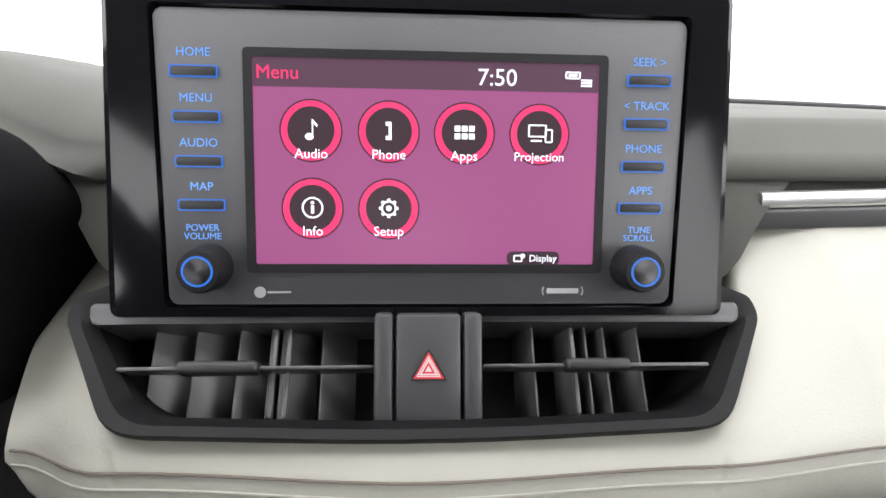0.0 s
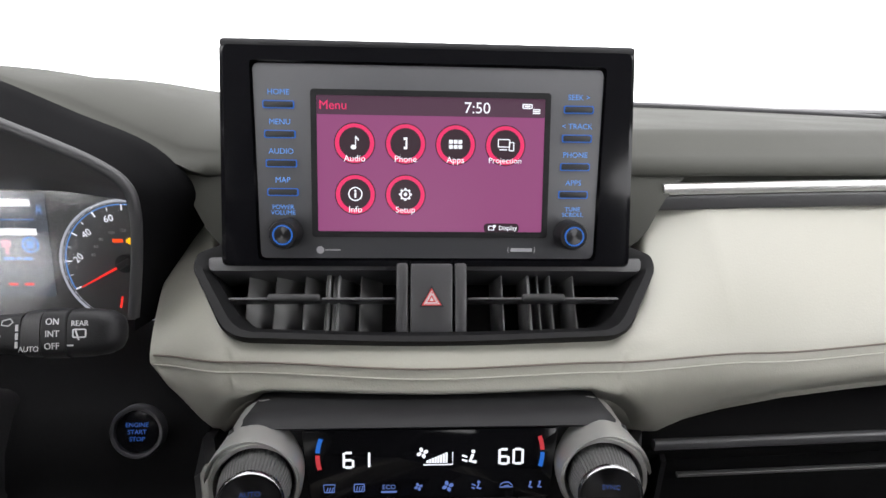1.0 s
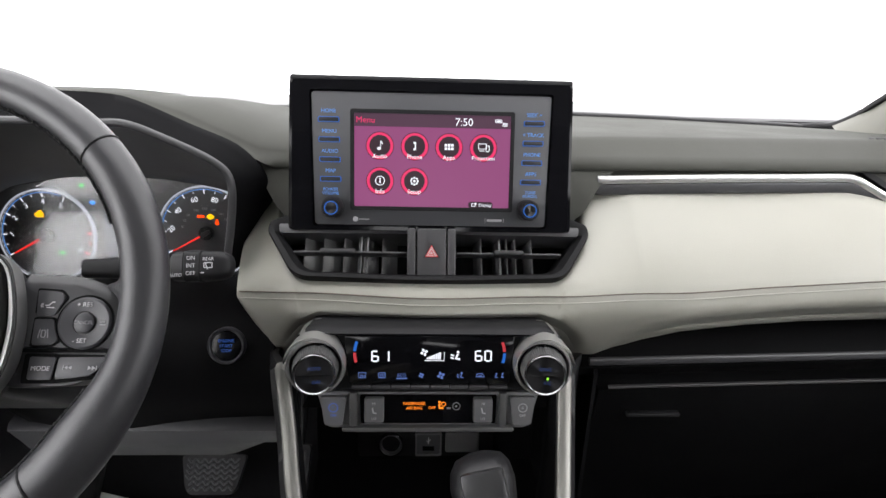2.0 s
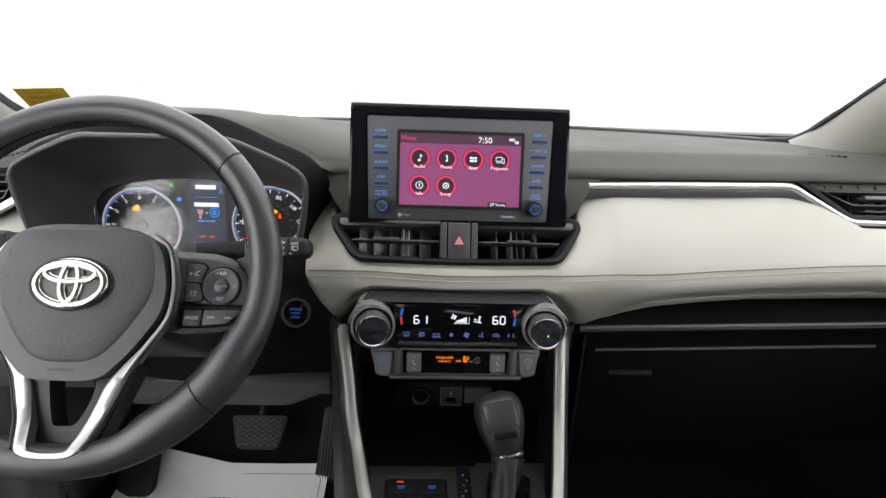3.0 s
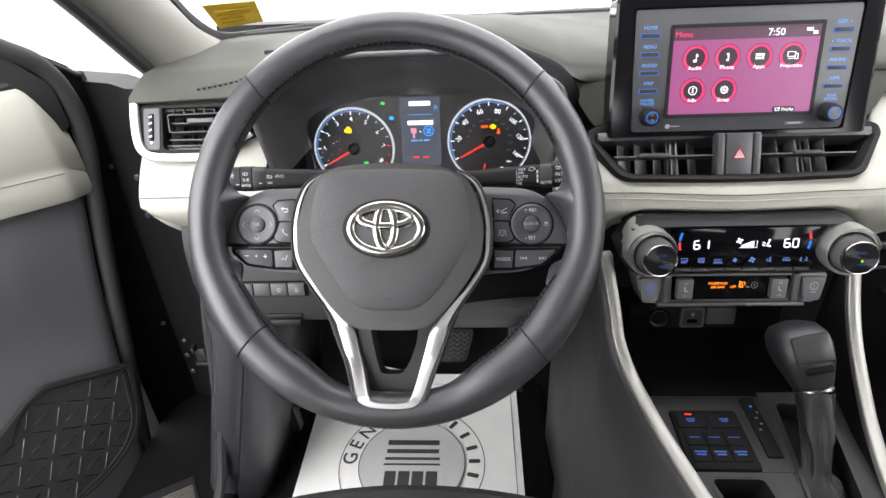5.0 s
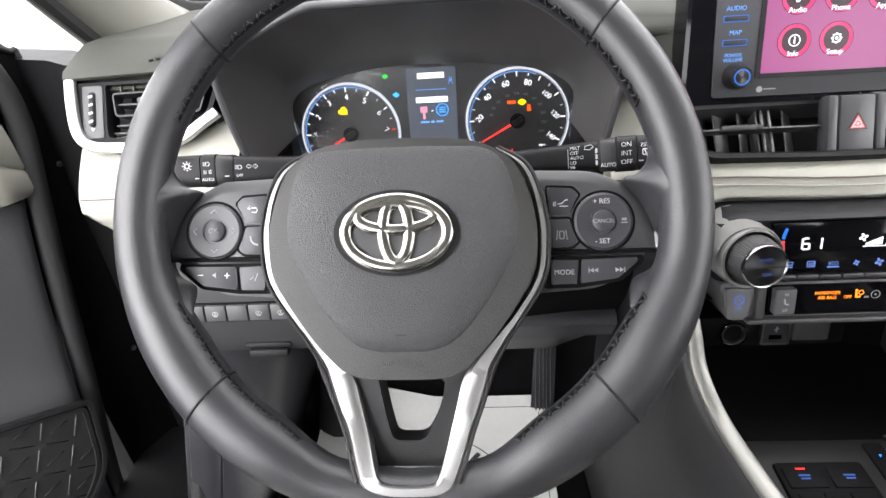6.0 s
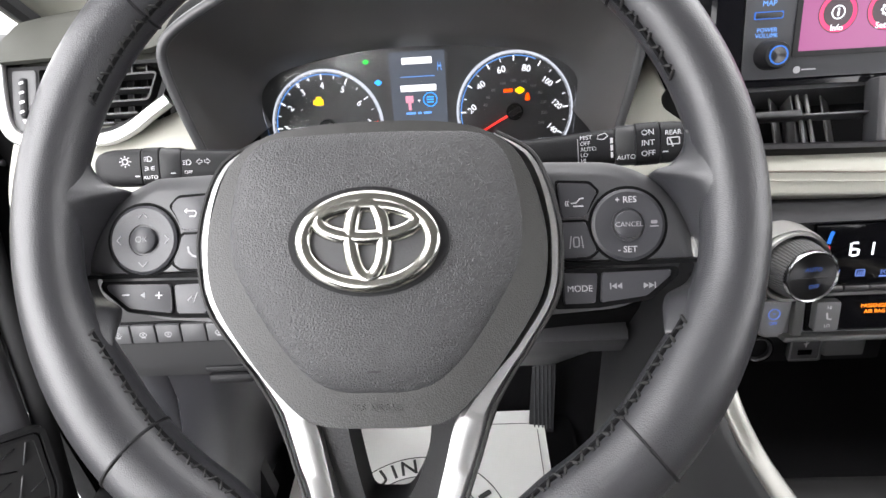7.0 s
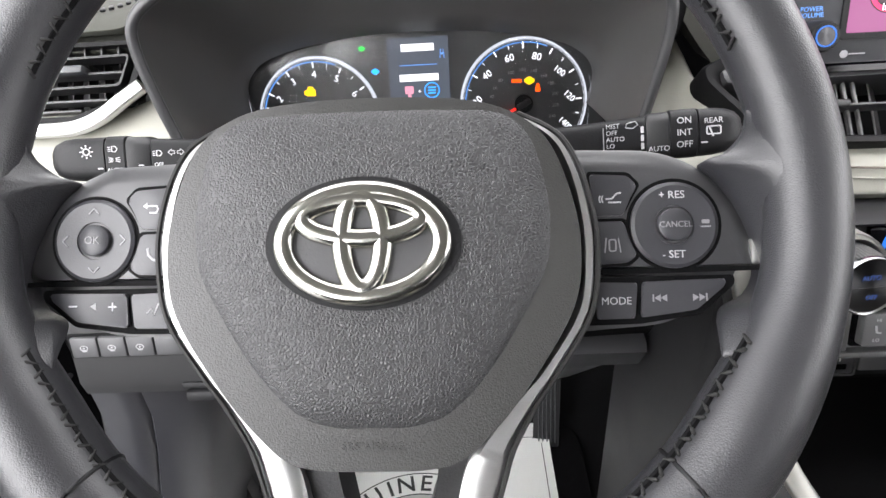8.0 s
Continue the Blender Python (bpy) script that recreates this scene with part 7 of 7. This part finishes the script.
def shell():
    glass = link("windscreen", slab([[ws_point(x, f) for f in segs(0, 1, 8)] for x in segs(-0.71, 0.71, 16)], (0, 0.002, 0.003)), GLASS)
    glass.visible_shadow = False
    tagged(glass, "clear curved windscreen", "windscreen", kind="structure")
    for s in (-1, 1):
        if s < 0:
            line = [(-0.50, 0.595, 0.6865), (-0.5785, 0.588, 0.6855), (-0.6594, 0.573, 0.6815), (-0.697, 0.550, 0.684), (-0.711, 0.525, 0.696), (-0.716, 0.480, 0.725), (-0.716, 0.440, 0.758), (-0.70, 0.36, 0.812), (-0.67, 0.22, 0.905), (-0.620, 0.0, 1.05)]
        else:
            line = [(0.575, 0.588, 0.681), (0.615, 0.576, 0.687), (0.637, 0.560, 0.691), (0.640, 0.520, 0.711), (0.638, 0.490, 0.730), (0.638, 0.430, 0.772), (0.634, 0.380, 0.805), (0.62, 0.22, 0.905), (0.59, 0.0, 1.05)]
        line = smooth_path(line, 6)
        wide = 0.0 if s < 0 else -0.062
        tagged(link("screen_edge", sweep(line, rect(0.008, 0.014 if s < 0 else 0.008, 0.003)), RUBBER), "black edge band of the windscreen", "seal", kind="structure")
        rows = []
        k = 1.012 if s < 0 else 0.906
        for q, r in zip(smooth_path([(s * 0.690 * k, 0.545, 0.676), (s * 0.706 * k, 0.490, 0.712), (s * 0.704 * k, 0.40, 0.780), (s * 0.688 * k, 0.27, 0.868), (s * 0.65 * k, 0.06, 1.005), (s * 0.62, -0.05, 1.06)], 5), smooth_path([(s * 0.714 + wide, 0.385, 0.655), (s * 0.720 + wide, 0.360, 0.679), (s * 0.720 + wide, 0.290, 0.742), (s * 0.710 + wide, 0.220, 0.793), (s * 0.68 + wide, 0.02, 0.93), (s * 0.65 + wide, -0.15, 1.04)], 5)):
            q = q + Vector((0, 0, 0 if s < 0 else 0.015))
            mid = (q + r) / 2 + Vector((-s * 0.022, -0.01, 0.0))
            rows.append([q, q * 0.7 + mid * 0.3 + Vector((-s * 0.006, 0, 0)), mid, r * 0.7 + mid * 0.3 + Vector((-s * 0.006, 0, 0)), r])
        tagged(link("pillar_a", slab(rows, (s * 0.03, 0.0, 0.0)), PILLARTRIM, angle=60), "light grey-beige windscreen pillar trim", "pillar", kind="structure")
        door_line = smooth_path([(s * a + wide, b, c) for a, b, c in ((0.722, 0.385, 0.650), (0.730, 0.360, 0.679), (0.730, 0.290, 0.741), (0.720, 0.220, 0.792), (0.70, 0.09, 0.882), (0.67, -0.095, 1.00), (0.65, -0.195, 1.045))], 6)
        tagged(link("door_seal", tube(door_line, 0.010, 8), RUBBER), "black rubber door seal along the pillar", "seal", kind="structure")
    roof = [[(x, y, z - 0.05 * (x / 0.66) ** 2) for y, z in ((0.03, 1.062), (-0.10, 1.10), (-0.5, 1.15), (-1.2, 1.15), (-1.9, 1.06))] for x in segs(-0.68, 0.68, 12)]
    tagged(link("ceiling", slab(roof, (0, 0, 0.03)), HEADLINER, angle=60), "light fabric headliner", "ceiling", kind="structure")
    for s in (-1, 1):
        for y0, y1 in ((-0.62, -0.78), (-1.42, -1.9)):
            rows = [[(s * (0.74 - 0.06 * (z - 0.66) / 0.45), y, z) for z in segs(0.6, 1.12, 4)] for y in (y0, y1)]
            tagged(link("pillar_b", slab(rows, (s * 0.04, 0, 0)), PILLARTRIM), "light grey-beige door pillar trim", "pillar", kind="structure")
        ys = (-0.64, -1.95) if s < 0 else (0.67, -1.95)
        rows = [[(s * (0.74 + 0.02 * math.sin(z * 4)), y, z) for z in segs(0.0, 0.67, 6)] for y in segs(ys[0], ys[1], 6)]
        tagged(link("door_wall", slab(rows, (s * 0.05, 0, 0)), BLACK), "dark closed door lining", "door", kind="structure")
    rear = [[(x, -1.92, z) for z in segs(0.0, 0.72, 4)] for x in segs(-0.76, 0.76, 6)]
    tagged(link("wall_rear", slab(rear, (0, -0.04, 0)), BLACK), "dark tailgate lining", "wall", kind="structure")
    rs = thing("rear_seat", pose(0, -1.15, 0), "dark fabric rear bench seat", "seat")
    part("cushion", rbox(1.3, 0.5, 0.20, 0.06, (0, 0, 0.26), 3), CLOTH, rs)
    part("backrest", put(rbox(1.3, 0.13, 0.60, 0.05, (0, 0, 0.30), 3), pose(0, -0.28, 0.33, 20)), CLOTH, rs)
    fw = [[(x, 0.665, z) for z in segs(0.0, 0.68, 4)] for x in segs(-0.76, 0.76, 6)]
    tagged(link("wall_front", slab(fw, (0, 0.03, 0)), BLACK), "black firewall behind the dashboard", "wall", kind="structure")
    bonnet = [[(x, y, z - 0.05 * (x / 0.75) ** 2) for y, z in ((0.66, 0.672), (0.8, 0.672), (1.2, 0.63), (1.6, 0.52))] for x in segs(-0.78, 0.78, 12)]
    tagged(link("bonnet", slab(bonnet, (0, 0, -0.02)), WHITEPAINT, angle=60), "white painted car bonnet", "bonnet", kind="structure")
    # the screen sticker
    st = thing("window_sticker", Matrix.Identity(4), "yellow printed sticker on the windscreen", "sticker")
    c = [Vector(v) for v in ((-0.686, 0.462, 0.747), (-0.604, 0.455, 0.752), (-0.617, 0.512, 0.714), (-0.682, 0.497, 0.7085))]
    n = Vector((0, -0.0012, -0.0018))
    rows = [[c[0].lerp(c[1], u).lerp(c[3].lerp(c[2], u), v) + n for v in segs(0, 1, 4)] for u in segs(0, 1, 4)]
    part("film", slab(rows, (0, 0.0003, 0.0005)), YELLOW, st)
    for v in (0.25, 0.42, 0.58, 0.75):
        a, b = c[0].lerp(c[3], v), c[1].lerp(c[2], v)
        part("print_line", tube([a.lerp(b, 0.15) + n * 1.6, a.lerp(b, 0.85 - 0.2 * (v > 0.5)) + n * 1.6], 0.0012, 6), YELLOWLINE, st)


shell()


# ---- the open driver's door ----
def inside(x, y, pts):
    """Whether a point lies within an outline."""
    hit = False
    for (ax, ay), (bx, by) in zip(pts, pts[1:] + pts[:1]):
        if (ay > y) != (by > y) and x < ax + (bx - ax) * (y - ay) / (by - ay):
            hit = not hit
    return hit


def door():
    open_ = 28
    d = thing("driver_door", pose(-0.815, 0.365, 0.035, 0, 0, -open_), "open driver door with a beige and black lining", "door")
    # across x towards the cabin, y back along the door (negative), z up
    front = lambda z: lerp(z, [-0.16, 0.05, 0.213, 0.366, 0.49], [-0.150, -0.140, -0.114, -0.089, -0.064])
    rows = []
    for f in segs(0, 1, 26):
        row = []
        for z in segs(-0.16, 0.492, 22):
            y = front(z) + (-1.0 - front(z)) * f ** 1.6
            top = 0.479 + 0.15 * min(0.16, -y - 0.062)
            z = min(z, top)
            arm = 0.030 * math.exp(-((z - 0.40) / 0.07) ** 2) * min(1, max(0, (-y - 0.14) / 0.22))
            pocket = 0.016 * math.exp(-((z - 0.12) / 0.13) ** 2) * min(1, max(0, (-y - 0.07) / 0.08))
            edge = -0.020 * max(0, 1 - f / 0.05)
            row.append((-0.014 + arm + pocket + edge, y, z))
        rows.append(row)
    part("lower_lining", slab(rows, (-0.05, 0, 0)), DOORGREY, d, "dark plastic lower door lining", angle=60)
    rows = []
    for y in [-0.054, -0.058, -0.070, -0.084, -0.092, -0.098] + segs(-0.12, -1.0, 12):
        turn = -0.020 * max(0, (y + 0.092) / 0.038)
        rise = 0.15 * min(0.16, max(0, -y - 0.062))
        cap = lerp(y, [-0.100, -0.090, -0.054], [0.650, 0.640, 0.578])
        row = []
        for f, bx in ((0.0, -0.010), (0.03, 0.002), (0.12, 0.006), (0.30, 0.004), (0.34, 0.0015), (0.38, 0.004), (0.70, 0.001), (0.92, -0.004), (0.98, -0.010), (1.0, -0.020)):
            z0 = 0.481 + rise
            row.append((bx + turn, y, z0 + (cap - z0) * f))
        rows.append(row)
    part("upper_lining", slab(rows, (-0.05, 0, 0)), BEIGE, d, "beige soft upper door lining", angle=50)
    part("lining_seam", tube([(0.0045, y, 0.5305 + 0.15 * min(0.16, -y - 0.09)) for y in segs(-0.092, -1.0, 20)], 0.0007, 6), THREAD, d)
    # the window frame with its front corner, one solid piece
    shape = rounded([(0.007, -0.16), (0.007, 0.636), (-0.097, 0.714), (-0.30, 0.856), (-0.62, 0.985), (-0.62, 0.945), (-0.30, 0.806), (-0.135, 0.690), (-0.094, 0.640), (-0.094, -0.16)][::-1], [0.002, 0.03, 0.004, 0.004, 0.03, 0.03, 0.004, 0.03, 0.02, 0.002][::-1], 5)
    stand = lambda x0: Matrix(((0, 0, 1, x0), (1, 0, 0, 0), (0, 1, 0, 0), (0, 0, 0, 1)))
    part("window_frame", put(prism(shape, -0.080, 0.0, 0.006, 3), stand(-0.036)), HOODBLACK, d, "black painted front edge and window frame")
    lip = smooth_path([(-0.036, 0.001, 0.02), (-0.036, 0.001, 0.40), (-0.036, 0.000, 0.618), (-0.036, -0.014, 0.644), (-0.036, -0.098, 0.706), (-0.036, -0.30, 0.846)], 6)
    part("frame_lip", tube(lip, 0.0035, 8, up=(1, 0, 0)), RUBBER, d)
    # a broad rubber seal follows the opening, with a thinner lip beside it
    seal = smooth_path([(-0.024, -0.150, -0.10), (-0.024, -0.128, 0.06), (-0.024, -0.100, 0.213), (-0.024, -0.074, 0.366), (-0.024, -0.050, 0.489), (-0.024, -0.036, 0.560), (-0.024, -0.038, 0.615), (-0.024, -0.056, 0.662), (-0.024, -0.100, 0.698), (-0.026, -0.30, 0.832), (-0.03, -0.62, 0.965)], 7)
    part("seal", tube(seal, 0.0125, 12, up=(1, 0, 0), sx=1.1), RUBBER, d, "black rubber door seal")
    part("seal_lip", tube([q + Vector((0.009, 0.0, 0.0)) for q in seal], 0.0032, 6, up=(1, 0, 0)), SHADEBLACK, d)
    sail = rounded([(-0.052, 0.575), (-0.056, 0.640), (-0.100, 0.690), (-0.215, 0.760), (-0.205, 0.690), (-0.118, 0.668), (-0.100, 0.640), (-0.088, 0.585)], 0.010, 4)
    part("sail_panel", put(prism(sail, -0.020, 0.004, 0.004, 3), stand(-0.020)), CHARCOAL, d, "dark plastic corner panel")
    part("belt_strip", tube([(-0.020, y, 0.652 + 0.02 * min(0.2, -y - 0.1)) for y in segs(-0.105, -1.0, 10)], 0.006, 8, up=(1, 0, 0)), RUBBER, d)
    glass = part("window_glass", slab([[(-0.055 - 0.10 * (z - 0.65), y, z) for z in segs(0.64, 0.665 + 0.69 * min(0.45, -y - 0.13), 4)] for y in segs(-0.16, -0.95, 8)], (-0.004, 0, 0)), GLASS, d)
    glass.visible_shadow = False
    # speaker with two raised rims and a lattice of bars
    out = rounded([(-0.1165, 0.2030), (-0.236, 0.2570), (-0.268, 0.2480), (-0.300, 0.2300), (-0.420, 0.1750), (-0.460, 0.100), (-0.410, 0.046), (-0.300, 0.030), (-0.215, 0.036), (-0.166, 0.056), (-0.134, 0.096)], [0.012, 0.012, 0.006, 0.006, 0.02, 0.02, 0.03, 0.03, 0.03, 0.03, 0.03], 4)
    cy, cz = -0.265, 0.142
    shrink = lambda k: [(cy + (y - cy) * k, cz + (z - cz) * k) for y, z in out]
    sp = part("speaker_frame", put(frame_ring(out, shrink(0.955), 0, 0.0085), stand(0.004)), CHARCOAL, d, "dark plastic speaker frame")
    part("frame_groove", put(frame_ring(shrink(0.955), shrink(0.935), 0, 0.0030), stand(0.004)), SHADEBLACK, sp)
    part("inner_rim", put(frame_ring(shrink(0.935), shrink(0.895), 0, 0.0070), stand(0.004)), CHARCOAL, sp)
    gr = part("speaker_grille", put(prism(shrink(0.90), 0, 0.004), stand(0.004)), MESHGRILLE, d, "black mesh speaker grille with raised bars")
    room = shrink(0.86)
    part("name_tab", put(prism(rounded([(-0.262, 0.243), (-0.287, 0.229), (-0.300, 0.208), (-0.335, 0.190), (-0.330, 0.212)][::-1], 0.004, 3), 0, 0.007), stand(0.005)), CHARCOAL, sp)
    for i in range(-4, 12):
        for j in range(-8, 12):
            for a, u, v in ((62, i + 0.5, j), (-38, i, j + 0.5), (8, i + 0.5, j + 0.5)):
                y = -0.13 + 0.044 * (u * math.cos(radians(62)) + v * math.cos(radians(142)))
                z = 0.03 + 0.044 * (u * math.sin(radians(62)) + v * math.sin(radians(142)))
                if inside(y, z, room):
                    m = stand(0.009) @ pose(y, z, 0, 0, 0, a)
                    part("raised_bar", put(rbox(0.030 if a != 8 else 0.024, 0.0022, 0.0022, 0.0008, seg=1), m), CHEEKGREY if a == 62 else BLACK, gr)
    for z, y in ((0.50, 0.012), (0.20, 0.0)):
        part("bolt", put(lathe([(0.0040, 0), (0.0040, 0.002), (0.0026, 0.0030), (0, 0.0030)], 12), Matrix(((0, 0, 1, -0.036), (1, 0, 0, y - 0.02), (0, 1, 0, z), (0, 0, 0, 1)))), BOLT, d)


door()


def body_side():
    rows = [[(x, y, z) for z in (-0.36, -0.12, 0.10, 0.20, 0.40, 0.60, 0.665)] for x, y in ((-0.66, 0.40), (-0.67, 0.335), (-0.70, 0.325), (-0.76, 0.33), (-0.80, 0.36), (-0.86, 0.38), (-0.93, 0.40), (-1.02, 0.46))]
    post = tagged(link("hinge_pillar", slab(rows, (0.0, 0.05, 0)), VENTBLACK, angle=50), "black painted hinge pillar with zinc bolts", "pillar", kind="structure")
    for x, z in ((-0.806, 0.522), (-0.811, 0.456), (-0.832, 0.190), (-0.838, 0.152), (-0.838, 0.112)):
        part("bolt", put(lathe([(0.0050, 0), (0.0050, 0.0024), (0.0034, 0.0044), (0, 0.0044)], 12), pose(x, lerp(x, [-0.86, -0.80], [0.380, 0.360]), z, 90, 0, -12)), BOLT, post)
    catch = [rbox(0.020, 0.012, 0.030, 0.003, (-0.795, 0.350, 0.175)), rbox(0.030, 0.010, 0.008, 0.002, (-0.790, 0.342, 0.160)), rbox(0.006, 0.014, 0.012, 0.002, (-0.800, 0.340, 0.196))]
    for bm in catch:
        part("check_bracket", bm, CHARCOAL, post)
    s = thing("sill_plate", pose(-0.79, -0.2, 0.055), "ribbed grey-beige sill plate in the door opening", "sill")
    part("base", rbox(0.20, 1.15, 0.36, 0.01, (0.0, 0, -0.183)), SHADEBLACK, s)
    tread = pose(-0.050, 0.292, -0.004, 0, 0, 31)
    part("tread", put(rbox(0.21, 0.085, 0.010, 0.003), tread), CHARCOAL, s, "dark edge of the ribbed tread")
    for i in range(13):
        part("rib", put(rbox(0.20, 0.0026, 0.003, 0.001, (0, 0.022 - 0.0048 * i, 0.005), 1), tread), SILLBEIGE, s)
    pt = tube(smooth_path([(-0.68, 0.30, 0.50), (-0.68, 0.22, 0.38), (-0.682, 0.16, 0.20), (-0.70, 0.08, 0.07), (-0.705, -0.3, 0.06)], 6), 0.008, 8)
    tagged(link("opening_seal", pt, RUBBER), "black rubber seal round the door opening", "seal", kind="structure")
    rk = thing("rocker_panel", pose(-0.945, -0.2, -0.24), "black painted rocker panel under the door opening", "sill")
    part("skin", rbox(0.15, 1.18, 0.20, 0.02, (0, 0, 0), 3), VENTBLACK, rk)
    part("strip", rbox(0.10, 1.15, 0.006, 0.002, (0.02, 0, 0.102)), RUBBER, rk)
    ground = [[(x, y, -0.55) for y in segs(-12, 12, 8)] for x in segs(-12, 12, 8)]
    tagged(link("ground", slab(ground, (0, 0, -0.05)), BOOTHFLOOR), "grey painted photo booth floor", "floor", kind="structure")


body_side()
